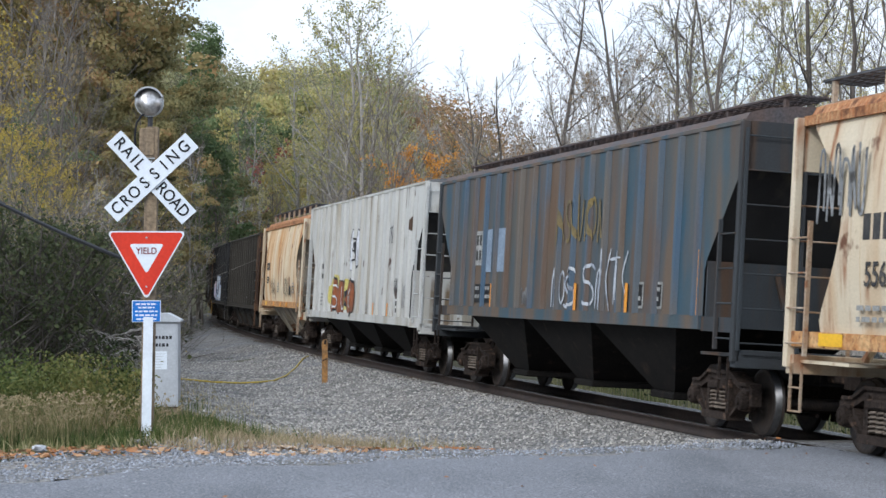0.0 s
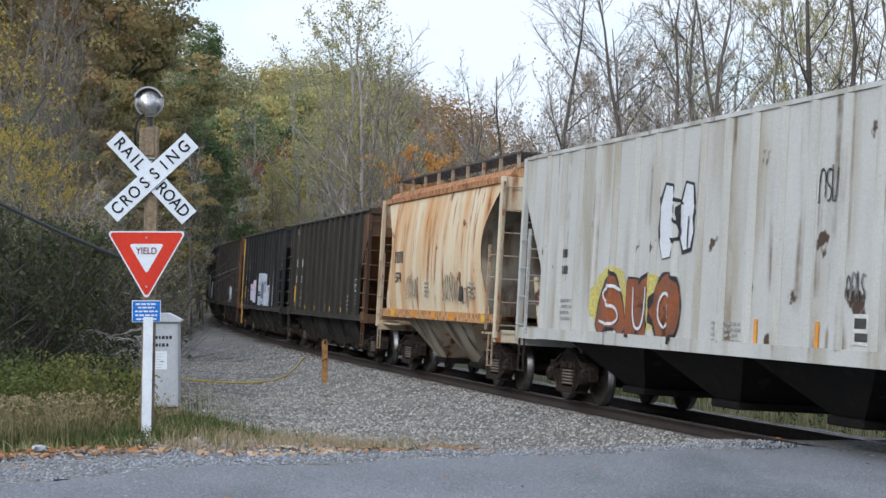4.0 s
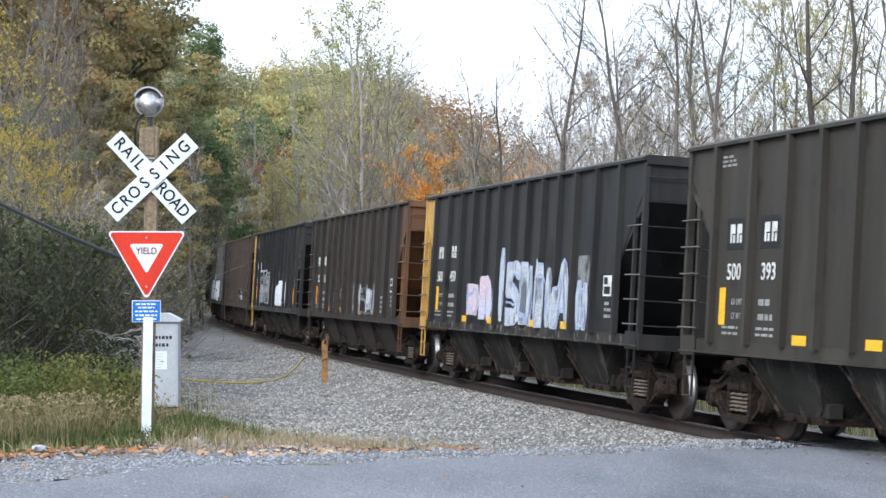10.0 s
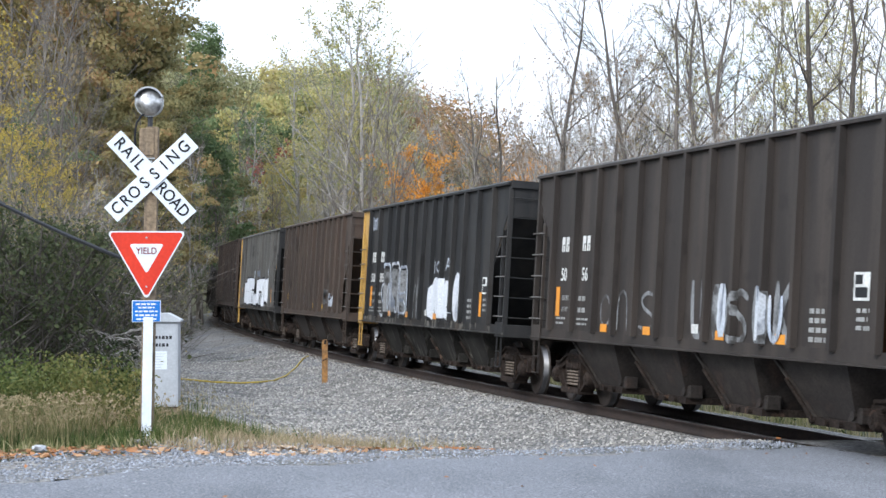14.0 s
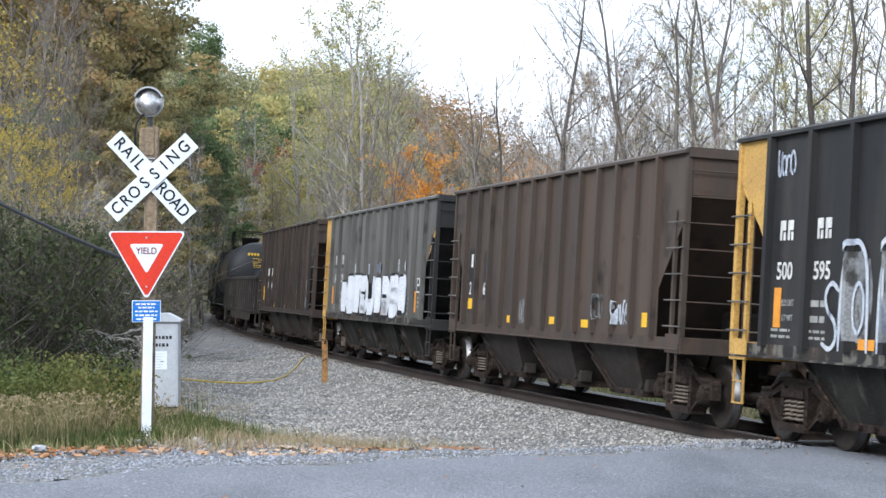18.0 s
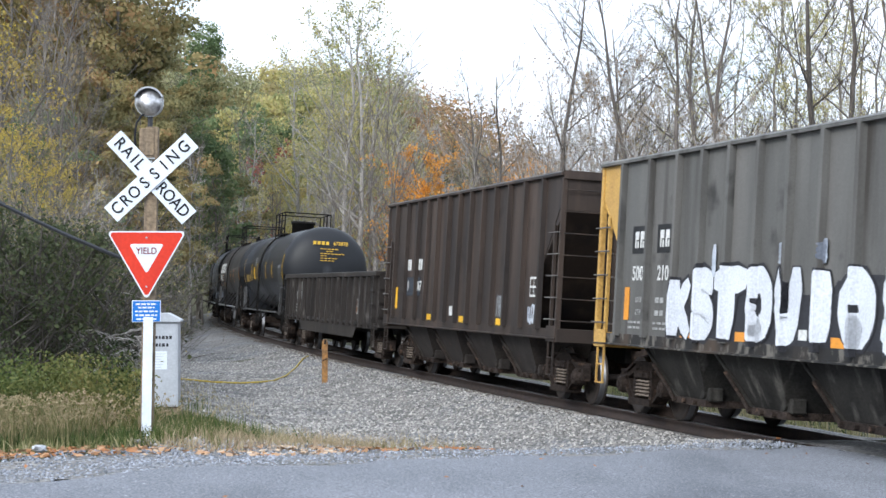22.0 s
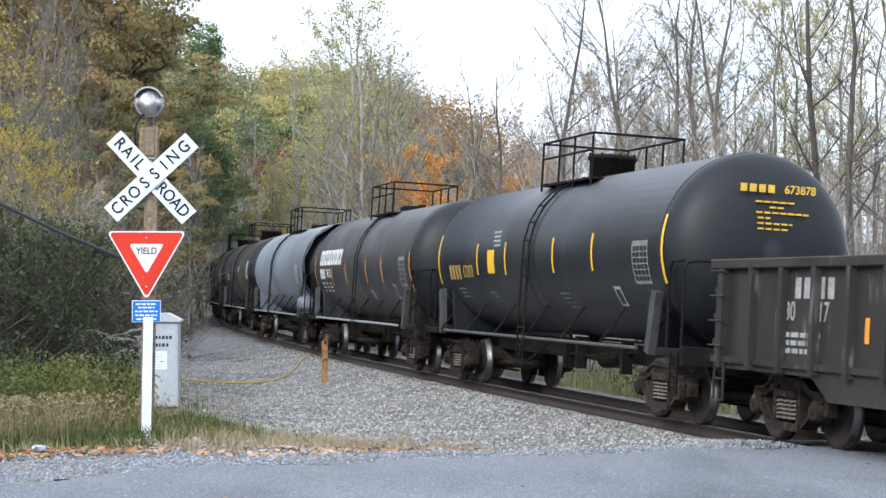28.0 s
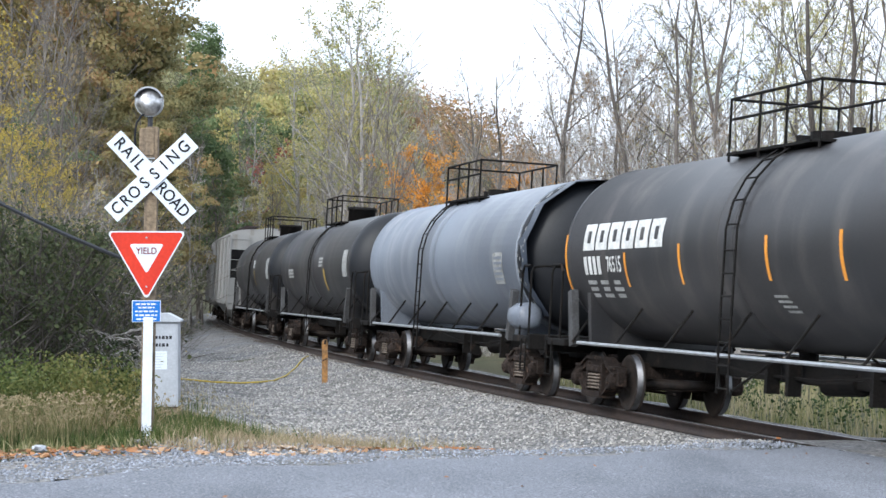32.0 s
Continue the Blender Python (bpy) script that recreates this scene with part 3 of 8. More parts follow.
YELLOWS = [tree("yellow_tree", "rounded tree turning from green to yellow", "tree", BARK, LEAF_YGREEN, 6500, 0.15, seed=35 + i, tall=15, spread=4.6, first=0.1, limbs=20, subs=4, twigs=3, clump=0.95) for i in range(2)]
GOLDS = [tree("golden_tree", "slender tree with thin golden autumn leaves", "tree", BARK, LEAF_GOLD, 2600, 0.05, seed=41 + i, tall=11, spread=3.4, first=0.2, limbs=16, subs=5, twigs=5) for i in range(2)]
ASPENS = [tree("aspen_tree", "tall pale-barked tree with sparse yellow-green leaves", "tree", BARK_PALE, LEAF_YGREEN, 2600, 0.07, seed=51 + i, tall=17, spread=5.0, first=0.3, limbs=19, subs=6, twigs=7, rise=1.15, limb=0.45) for i in range(3)]
BARES = [tree("bare_tree", "tall nearly bare grey tree with a few yellow leaves", "tree", BARK_TRUNK, LEAF_YGREEN, 1000, 0.03, seed=61 + i, tall=17, spread=4.6, first=0.28, limbs=15, subs=7, twigs=9, rise=1.0, trunk_r=0.18, limb=0.34) for i in range(4)]
LEAFY = [tree("thinning_tree", "tall grey tree with a thin veil of olive leaves", "tree", BARK, LEAF_YGREEN, 3600, 0.045, seed=71 + i, tall=16, spread=4.6, first=0.28, limbs=17, subs=6, twigs=7, rise=1.0, trunk_r=0.12, limb=0.3) for i in range(2)]
BROWNS = [tree("brown_tree", "leafless grey-brown tree with withered leaves", "tree", BARK_PALE, LEAF_BROWN, 700, 0.05, seed=81 + i, tall=12, spread=3.6, first=0.12, limbs=18, subs=6, twigs=8, rise=1.3, trunk_r=0.08, limb=0.4) for i in range(2)]
GREYS = [tree("grey_tree", "bare tree, a dense haze of grey twigs", "tree", (BARK, BARK_PALE)[i], LEAF_BROWN, 0, 0.05, seed=85 + i, tall=12, spread=3.8, first=0.08, limbs=22, subs=7, twigs=8, rise=1.5, trunk_r=0.08, limb=0.36) for i in range(2)]
MAPLES = [tree("maple_tree", "small maple in bright orange autumn leaf", "tree", BARK, LEAF_ORANGE, 3200, 0.075, seed=91, tall=9, spread=3.4, first=0.2, limbs=16, subs=5, twigs=5)]
REDS = [tree("red_tree", "small tree in dull red autumn leaf", "tree", BARK, LEAF_RED, 900, 0.1, seed=95, tall=8, spread=2.4, first=0.2, limbs=12, subs=5, twigs=4)]
SHRUBS = [tree("shrub", "tangled grey-brown shrub with few leaves", "shrub", BARK, LEAF_OLIVE, 420, 0.04, seed=101 + i, tall=3.4, spread=1.7, first=0.1, limbs=8, subs=5, twigs=6, multi=4, trunk_r=0.02) for i in range(2)]
SHRUBS += [tree("shrub", "dense dark green bush at the wood's edge", "shrub", BARK_DARK, LEAF_DARK, 2300, 0.04, seed=111 + i, tall=2.6, spread=1.7, first=0.08, limbs=9, subs=4, twigs=4, multi=4, trunk_r=0.02) for i in range(2)]
POLES = [tree("young_tree", "thin bare young tree with pale bark", "tree", BARK_PALE, LEAF_YGREEN, 60, 0.08, seed=121 + i, tall=12, spread=1.9, first=0.3, limbs=12, subs=5, twigs=6, rise=1.9, trunk_r=0.06, limb=0.35) for i in range(2)]
PROTOS = OAKS + GREENS + TALL_GREENS + YELLOWS + REDS + GOLDS + ASPENS + BARES + LEAFY + BROWNS + GREYS + MAPLES + SHRUBS + POLES
first_use = {p.name: True for p in PROTOS}
tree_rng = random.Random(7)


def plant(proto, x, y, scale=1.0, sink=0.1, vary=0.13):
    m = Matrix.Translation((x, y, float(height(x, y)) - sink)) @ Matrix.Rotation(tree_rng.uniform(0, 6.28), 4, "Z")
    if first_use[proto.name]:
        first_use[proto.name] = False
        proto.matrix_basis = m
        ob = proto
    else:
        ob = copy_thing(proto, m)
    f = scale * tree_rng.uniform(1 - vary, 1 + vary)
    ob.scale = (f, f, f)
    return ob


def grove(kinds, n, k0, k1, y0, y1, scale=1.0, dmin=None, dmax=None, spread=1.0):
    """Plants n trees in a wedge seen from the crossing: bearing slopes k0..k1, distances y0..y1, clear of the track."""
    done, tries = [], 0
    while len(done) < n and tries < n * 40:
        tries += 1
        y = y0 + (y1 - y0) * tree_rng.random()
        x = y * (k0 + (k1 - k0) * tree_rng.random())
        d = float(side_of(x, y))
        if dmin is not None and d < dmin or dmax is not None and d > dmax:
            continue
        if abs(d) < 3.0 or min([math.hypot(x - a, y - b) for a, b in done] or [9]) < spread:
            continue
        done.append((x, y))
        plant(tree_rng.choice(kinds), x, y, scale)


TALL = {}
for kind, tall in ((OAKS, 23), (GREENS, 14), (TALL_GREENS, 14), (YELLOWS, 15), (REDS, 8), (GOLDS, 11), (ASPENS, 17), (BARES, 17), (LEAFY, 16), (BROWNS, 12), (GREYS, 12), (MAPLES, 9), (POLES, 12)):
    for p in kind:
        TALL[p.name] = tall


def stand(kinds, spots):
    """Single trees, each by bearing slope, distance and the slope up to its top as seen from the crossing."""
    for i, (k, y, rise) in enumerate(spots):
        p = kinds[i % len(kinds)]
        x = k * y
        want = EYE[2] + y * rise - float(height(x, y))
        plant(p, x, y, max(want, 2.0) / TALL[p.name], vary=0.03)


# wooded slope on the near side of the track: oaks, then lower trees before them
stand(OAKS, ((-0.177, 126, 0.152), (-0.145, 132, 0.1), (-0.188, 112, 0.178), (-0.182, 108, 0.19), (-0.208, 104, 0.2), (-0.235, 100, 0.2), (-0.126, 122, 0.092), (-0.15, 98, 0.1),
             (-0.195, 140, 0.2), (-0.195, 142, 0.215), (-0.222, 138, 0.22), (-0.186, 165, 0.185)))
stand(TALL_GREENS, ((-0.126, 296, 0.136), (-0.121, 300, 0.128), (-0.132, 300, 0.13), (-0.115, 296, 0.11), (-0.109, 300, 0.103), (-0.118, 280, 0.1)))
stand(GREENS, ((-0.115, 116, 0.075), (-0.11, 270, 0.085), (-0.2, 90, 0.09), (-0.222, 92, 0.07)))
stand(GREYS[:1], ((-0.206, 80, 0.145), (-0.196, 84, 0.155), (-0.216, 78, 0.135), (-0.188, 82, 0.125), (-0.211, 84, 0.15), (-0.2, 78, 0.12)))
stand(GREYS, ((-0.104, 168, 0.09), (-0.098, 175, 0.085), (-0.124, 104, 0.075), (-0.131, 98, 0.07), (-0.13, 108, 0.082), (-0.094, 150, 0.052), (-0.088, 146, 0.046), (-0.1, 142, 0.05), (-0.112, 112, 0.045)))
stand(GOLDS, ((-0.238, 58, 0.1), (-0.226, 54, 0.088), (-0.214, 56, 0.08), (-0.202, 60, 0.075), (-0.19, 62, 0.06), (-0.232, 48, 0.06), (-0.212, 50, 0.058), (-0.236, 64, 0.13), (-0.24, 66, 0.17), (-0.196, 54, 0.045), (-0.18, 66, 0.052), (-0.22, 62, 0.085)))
grove(BROWNS * 2 + POLES, 12, -0.2, -0.128, 60, 110, 0.5, dmax=-6.5, spread=2)
grove(SHRUBS[:2] * 4 + SHRUBS[2:], 26, -0.235, -0.155, 40, 60, 1.05, dmax=-8.5, spread=1.0)
grove(SHRUBS[:2] * 3 + SHRUBS[2:], 22, -0.17, -0.122, 58, 120, 1.0, dmax=-5.5, spread=1.0)
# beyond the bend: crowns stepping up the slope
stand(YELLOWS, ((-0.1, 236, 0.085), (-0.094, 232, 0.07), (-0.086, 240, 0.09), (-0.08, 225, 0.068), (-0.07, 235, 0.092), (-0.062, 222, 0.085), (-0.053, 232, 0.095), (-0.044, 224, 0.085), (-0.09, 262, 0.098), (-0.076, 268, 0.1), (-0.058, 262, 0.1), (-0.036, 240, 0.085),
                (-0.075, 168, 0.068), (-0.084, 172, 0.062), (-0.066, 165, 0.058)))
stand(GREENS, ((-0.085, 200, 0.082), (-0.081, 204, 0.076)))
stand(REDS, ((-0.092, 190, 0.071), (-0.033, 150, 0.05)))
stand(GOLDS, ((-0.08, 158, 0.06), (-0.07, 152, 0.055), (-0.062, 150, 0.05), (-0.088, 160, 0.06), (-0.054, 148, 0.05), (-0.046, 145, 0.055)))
grove(BROWNS * 2 + GREYS + POLES, 12, -0.112, -0.01, 145, 215, 0.85, dmin=6, spread=3)
grove(ASPENS + GOLDS * 2 + BROWNS, 10, -0.08, -0.01, 118, 150, 0.7, dmin=6, spread=3)
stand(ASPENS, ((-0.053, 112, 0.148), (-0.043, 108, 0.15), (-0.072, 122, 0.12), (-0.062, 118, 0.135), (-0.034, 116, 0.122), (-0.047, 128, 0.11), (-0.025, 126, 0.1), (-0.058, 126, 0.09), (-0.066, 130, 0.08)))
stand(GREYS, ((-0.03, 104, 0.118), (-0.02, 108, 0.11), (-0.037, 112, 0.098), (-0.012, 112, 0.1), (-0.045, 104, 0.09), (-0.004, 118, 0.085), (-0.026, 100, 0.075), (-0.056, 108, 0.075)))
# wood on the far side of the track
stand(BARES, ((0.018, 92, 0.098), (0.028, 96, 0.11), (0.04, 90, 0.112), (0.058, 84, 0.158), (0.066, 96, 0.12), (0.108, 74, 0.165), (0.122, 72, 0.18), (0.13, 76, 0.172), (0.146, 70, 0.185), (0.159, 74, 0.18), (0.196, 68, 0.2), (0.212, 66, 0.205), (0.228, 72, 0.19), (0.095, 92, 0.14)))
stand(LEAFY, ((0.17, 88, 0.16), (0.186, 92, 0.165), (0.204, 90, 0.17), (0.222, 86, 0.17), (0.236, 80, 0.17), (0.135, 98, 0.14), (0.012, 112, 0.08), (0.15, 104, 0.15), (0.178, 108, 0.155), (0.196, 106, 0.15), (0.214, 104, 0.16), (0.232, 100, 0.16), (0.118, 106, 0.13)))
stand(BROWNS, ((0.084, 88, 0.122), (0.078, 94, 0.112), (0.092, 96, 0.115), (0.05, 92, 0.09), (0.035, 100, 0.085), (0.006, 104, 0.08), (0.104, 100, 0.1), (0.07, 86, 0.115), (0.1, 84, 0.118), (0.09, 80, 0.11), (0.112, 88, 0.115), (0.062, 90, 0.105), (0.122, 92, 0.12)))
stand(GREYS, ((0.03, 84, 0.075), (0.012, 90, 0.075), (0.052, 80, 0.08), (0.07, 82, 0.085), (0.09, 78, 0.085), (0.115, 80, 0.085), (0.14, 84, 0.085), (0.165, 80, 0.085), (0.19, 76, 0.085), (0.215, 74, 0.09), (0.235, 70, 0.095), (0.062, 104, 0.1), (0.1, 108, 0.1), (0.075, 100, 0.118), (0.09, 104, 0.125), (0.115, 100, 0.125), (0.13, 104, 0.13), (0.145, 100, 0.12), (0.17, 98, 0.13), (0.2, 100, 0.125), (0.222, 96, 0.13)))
grove(POLES + BROWNS * 2, 26, -0.012, 0.24, 58, 105, 0.6, dmin=8, spread=1.8)
grove(BROWNS, 16, 0.005, 0.24, 96, 150, 1.0, dmin=10, spread=4)
grove(BROWNS[:1] + SHRUBS[:2] * 3, 36, 0.0, 0.24, 48, 95, 0.85, dmin=7, spread=1.4)
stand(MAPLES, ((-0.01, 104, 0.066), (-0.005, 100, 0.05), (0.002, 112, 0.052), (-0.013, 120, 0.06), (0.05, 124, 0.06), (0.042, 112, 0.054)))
for p in PROTOS:
    if first_use[p.name]:
        plant(p, -60, 160)


# undergrowth: clumps of thin bare shoots with a few leaves
def brush(label, bark, leaf, n, k0, k1, y0, y1, tall, seed, dmin=None, dmax=None, shoots=30, leafy=10):
    r = np.random.default_rng(seed)
    y = np.sqrt(r.uniform(y0 ** 2, y1 ** 2, n))
    x = y * r.uniform(k0, k1, n)
    d = side_of(x, y)
    ok = (d > dmin) if dmin is not None else (d < dmax)
    x, y = x[ok], y[ok]
    m = len(x)
    root = np.stack([x, y, height(x, y)], 1)[:, None] + r.normal(0, 0.25, (m, shoots, 3)) * np.array([1, 1, 0])
    up = r.normal(0, 0.45, (m, shoots, 3))
    up[..., 2] = r.uniform(0.5, 1.2, (m, shoots))
    h = tall * r.uniform(0.5, 1.2, (m, 1, 1)) * r.uniform(0.4, 1.0, (m, shoots, 1))
    mid = root + up * h * 0.55
    bend = up + r.normal(0, 0.5, up.shape)
    tip = mid + bend * h * 0.5
    side = mid + (bend + r.normal(0, 0.8, up.shape)) * h * 0.35
    ends = np.concatenate([np.stack([a.reshape(-1, 3), b.reshape(-1, 3)], 1) for a, b in ((root, mid), (mid, tip), (mid, side))])
    tagged(obm("underbrush", np_mesh("underbrush", *sprigs(ends, 0.008, r)), bark), label, "undergrowth", kind="stuff")
    pick = r.integers(0, len(ends), m * leafy)
    c = ends[pick, 1] + r.normal(0, 0.12, (m * leafy, 3))
    tagged(obm("underbrush_leaves", np_mesh("underbrush_leaves", *leaves(c, 0.055, r)), leaf), "withered leaves on the undergrowth", "undergrowth", kind="stuff")


grove(SHRUBS[2:], 17, -0.24, -0.168, 31.5, 44, 1.0, dmax=-9.3, spread=0.8)
brush("grey leafless undergrowth at the wood's edge", BARK_PALE, LEAF_BROWN, 620, -0.02, 0.24, 52, 125, 3.4, 21, dmin=7.5)
brush("grey and olive undergrowth on the bank", BARK, LEAF_OLIVE, 300, -0.245, -0.12, 40, 125, 2.6, 22, dmax=-6.8)
brush("dense grey thicket behind the crossing sign", BARK_DARK, LEAF_DARK, 110, -0.245, -0.15, 35, 58, 2.5, 24, dmax=-8.6, leafy=90)
brush("grey undergrowth beyond the railway bend", BARK_PALE, LEAF_GOLD, 200, -0.11, -0.01, 110, 215, 4.2, 23, dmin=6)


# far wooded ridges: crowns of many leaf sprays, one sheet of forest each
def far_wood(name, label, leaf, n, k0, k1, y0, y1, crown, per, size, seed, dmax=None):
    r = np.random.default_rng(seed)
    y = r.uniform(y0, y1, n)
    x = y * r.uniform(k0, k1, n)
    if dmax is not None:
        ok = side_of(x, y) < dmax
        x, y = x[ok], y[ok]
        n = len(x)
    z = height(x, y)
    R = crown * r.uniform(0.7, 1.3, n)
    d = r.normal(size=(n, per, 3))
    d /= np.linalg.norm(d, axis=2)[..., None]
    out = d.copy()
    out[..., 2] += 0.15
    d *= r.uniform(0.45, 1.0, (n, per, 1)) ** 0.5
    d[..., 2] = d[..., 2] * 1.15 + 1.3
    lump = 1 + 0.28 * np.sin(d[..., 0] * 3 + x[:, None]) * np.sin(d[..., 1] * 4 + y[:, None])
    c = np.stack([x, y, z], 1)[:, None] + d * (R[:, None] * lump)[..., None]
    tagged(obm(name, np_mesh(name, *leaves(c.reshape(-1, 3), size, r, out.reshape(-1, 3))), leaf), label, "forest", kind="stuff")


far_wood("far_forest", "distant wooded ridge in green and yellow leaf, dulled by painted haze", LEAF_FAR, 190, -0.18, -0.01, 290, 410, 3.8, 330, 0.3, 3)
far_wood("far_forest", "yellow trees along the distant ridge, sunlight put into their leaf colour", LEAF_CREST, 70, -0.098, -0.05, 412, 432, 3.4, 330, 0.3, 5)
far_wood("far_forest", "distant wooded ridge in rust-brown autumn leaf", LEAF_RUST, 130, -0.05, 0.09, 320, 425, 3.4, 280, 0.3, 4)
far_wood("slope_forest", "wooded hillside in olive autumn leaf", LEAF_OLIVE, 60, -0.26, -0.15, 150, 250, 4.2, 520, 0.16, 6, dmax=-8)

# ---------------- crossing sign, relay box, stake ----------------
SIGN_WHITE = mat("sign_white", (0.70, 0.75, 0.82), (0.64, 0.68, 0.75), rough=0.45, scale=3, fine_amt=0.05)
SIGN_RED = mat("sign_red", (0.62, 0.045, 0.02), (0.52, 0.035, 0.02), rough=0.4, scale=2, fine_amt=0.08)
SIGN_MAROON = mat("sign_maroon", (0.2, 0.03, 0.035), rough=0.5, fine_amt=0.0)
SIGN_BLUE = mat("sign_blue", (0.02, 0.16, 0.55), (0.02, 0.13, 0.45), rough=0.4, scale=3, fine_amt=0.05)
SIGN_BLACK = mat("sign_black", (0.015, 0.016, 0.02), rough=0.5, fine_amt=0.0)
POST_WOOD = mat("weathered_post", (0.24, 0.18, 0.12), (0.15, 0.12, 0.09), rough=0.9, scale=3, stretch=(8, 8, 0.6), fine_amt=0.3, bump=0.5, bump_scale=30)
GALV = mat("galvanised_steel", (0.48, 0.49, 0.50), (0.38, 0.39, 0.40), rough=0.4, metal=0.75, scale=7, fine_amt=0.12)
BOX_GREY = mat("relay_box_grey", (0.46, 0.48, 0.52), (0.40, 0.42, 0.455), rough=0.5, metal=0.2, scale=2, fine_amt=0.08)
STAKE_WOOD = mat("orange_stake", (0.33, 0.17, 0.06), (0.2, 0.12, 0.06), rough=0.85, scale=8, fine_amt=0.3)
HOSE = mat("yellow_hose", (0.50, 0.36, 0.05), (0.38, 0.30, 0.08), rough=0.6, scale=3)

SX, SY = -3.42, 22.4
SZ = float(height(SX, SY))
cross = empty("crossing_sign", "white railroad crossbuck above a red yield sign on a wooden post", "road sign")
cross.matrix_basis = Matrix.Translation((SX, SY, 0.27)) @ Matrix.Rotation(radians(4), 4, "Z")

# heights are above the foot of the post
b = bmesh.new()
box(b, -0.075, 0.075, 0.0, 0.15, -0.4, 3.62, pose(0, 0, 0, 0, 0.9, 0), bev=0.01)
part("post", b, POST_WOOD, cross, "weathered square wooden post")
b = bmesh.new()
poly(b, [(-0.055, 0.0), (0.055, 0.0), (0.055, 1.42), (-0.055, 1.42)], -0.035, -0.02, m=pose(0, 0, 0, 0, 0.9, 0))
part("reflective_strip", b, SIGN_WHITE, cross, "white strip down the front of the post")


def blade(name, ang, y, words):
    o = bmesh.new()
    box(o, -0.635, 0.635, y - 0.006, y, -0.113, 0.113, bev=0.002)
    m = Matrix.Translation((0.055, 0, 3.03)) @ Matrix.Rotation(radians(ang), 4, "Y")
    p = part(name, o, SIGN_WHITE, cross, "white blade with black letters")
    p.matrix_basis = m
    for i, (ch, x) in enumerate(words):
        letters("letter", ch, 0.195, SIGN_BLACK, p, x, y - 0.009, 0, 0.88)
    for bx in (-0.02, 0.02):
        bb = bmesh.new()
        rod(bb, (bx * 3, y - 0.014, bx), (bx * 3, y - 0.004, bx), 0.012, 8)
        part("bolt", bb, GALV, p)


blade("blade", 47, -0.03, [("R", -0.53), ("A", -0.40), ("I", -0.29), ("L", -0.20), ("R", 0.17), ("O", 0.29), ("A", 0.41), ("D", 0.53)])
blade("blade", -43, -0.045, [("C", -0.53), ("R", -0.395), ("O", -0.26), ("S", -0.10), ("S", 0.055), ("I", 0.20), ("N", 0.34), ("G", 0.51)])


def tri(w, h, r, top):
    """A triangle point down with rounded corners: list of (x, z)."""
    pts = []
    for cx, cz, a0 in ((-w / 2, top, 90), (0, top - h, 210), (w / 2, top, 330)):
        k = Vector((cx, cz)) * 1.0
        mid = Vector((0, top - h / 3))
        c = k + (mid - k).normalized() * r * 2
        for i in range(7):
            a = radians(a0 + i * 20)
            pts.append((c.x + r * math.cos(a), c.y + r * math.sin(a)))
    return pts


ty = -0.03
b = bmesh.new()
poly(b, tri(0.915, 0.80, 0.035, 2.41), ty - 0.004, ty)
yld = part("yield_sign", b, SIGN_WHITE, cross, "red and white yield triangle")
b = bmesh.new()
poly(b, tri(0.862, 0.75, 0.03, 2.394), ty - 0.007, ty - 0.0045)
part("red_field", b, SIGN_RED, yld)
b = bmesh.new()
poly(b, tri(0.40, 0.345, 0.02, 2.262), ty - 0.010, ty - 0.0075)
part("white_field", b, SIGN_WHITE, yld)
letters("word", "YIELD", 0.108, SIGN_MAROON, yld, 0.0, ty - 0.012, 2.178, 0.86)
for z in (2.335, 1.77):
    b = bmesh.new()
    rod(b, (0.0, ty - 0.016, z), (0.0, ty, z), 0.012, 8)
    part("bolt", b, GALV, yld)
b = bmesh.new()
box(b, -0.165, 0.165, -0.03, -0.024, 1.36, 1.61, bev=0.002)
info_sign = part("notice", b, SIGN_WHITE, cross, "small blue notice with white lines of writing")
b = bmesh.new()
box(b, -0.157, 0.157, -0.033, -0.0305, 1.368, 1.602)
part("blue_field", b, SIGN_BLUE, info_sign)
for i, (z, w) in enumerate(((1.568, 0.24), (1.528, 0.19), (1.485, 0.26), (1.44, 0.25), (1.395, 0.23))):
    b = bmesh.new()
    k = -w / 2
    while k < w / 2:
        ln = tree_rng.uniform(0.03, 0.06)
        box(b, k, min(k + ln, w / 2), -0.0355, -0.0335, z - 0.009, z + 0.009)
        k += ln + 0.012
    part("writing_bar", b, SIGN_WHITE, info_sign)
# bell on top: a domed gong in a round housing
b = bmesh.new()
lathe(b, [(0.0, -0.075), (0.06, -0.07), (0.12, -0.045), (0.15, 0.0), (0.155, 0.02), (0.0, 0.02)], 28, "y", Matrix.Translation((0.02, -0.02, 3.9)))
bell = part("bell_gong", b, mat("worn_aluminium", (0.62, 0.62, 0.63), (0.38, 0.37, 0.37), rough=0.35, metal=0.8, scale=9, spot=(0.2, 0.19, 0.19), spot_at=(0.6, 0.68), spot_scale=9), cross, "domed dull metal bell gong", True)
b = bmesh.new()
lathe(b, [(0.0, -0.08), (0.155, 0.012), (0.165, 0.03), (0.165, 0.14), (0.12, 0.17), (0.0, 0.17)][2:], 28, "y", Matrix.Translation((0.02, -0.02, 3.9)))
for i in range(11):
    a0, a1 = radians(20 + i * 12.7), radians(20 + (i + 1) * 12.7)
    box(b, -0.02, 0.02, -0.09, 0.12, 0.155, 0.175, Matrix.Translation((0.02, -0.02, 3.9)) @ Matrix.Rotation(-(a0 + a1) / 2 + math.pi / 2, 4, "Y"))
part("bell_housing", b, GALV, cross, "grey hooded bell housing")
b = bmesh.new()
rod(b, (0.03, 0.06, 3.6), (0.03, 0.06, 3.8), 0.03, 8)
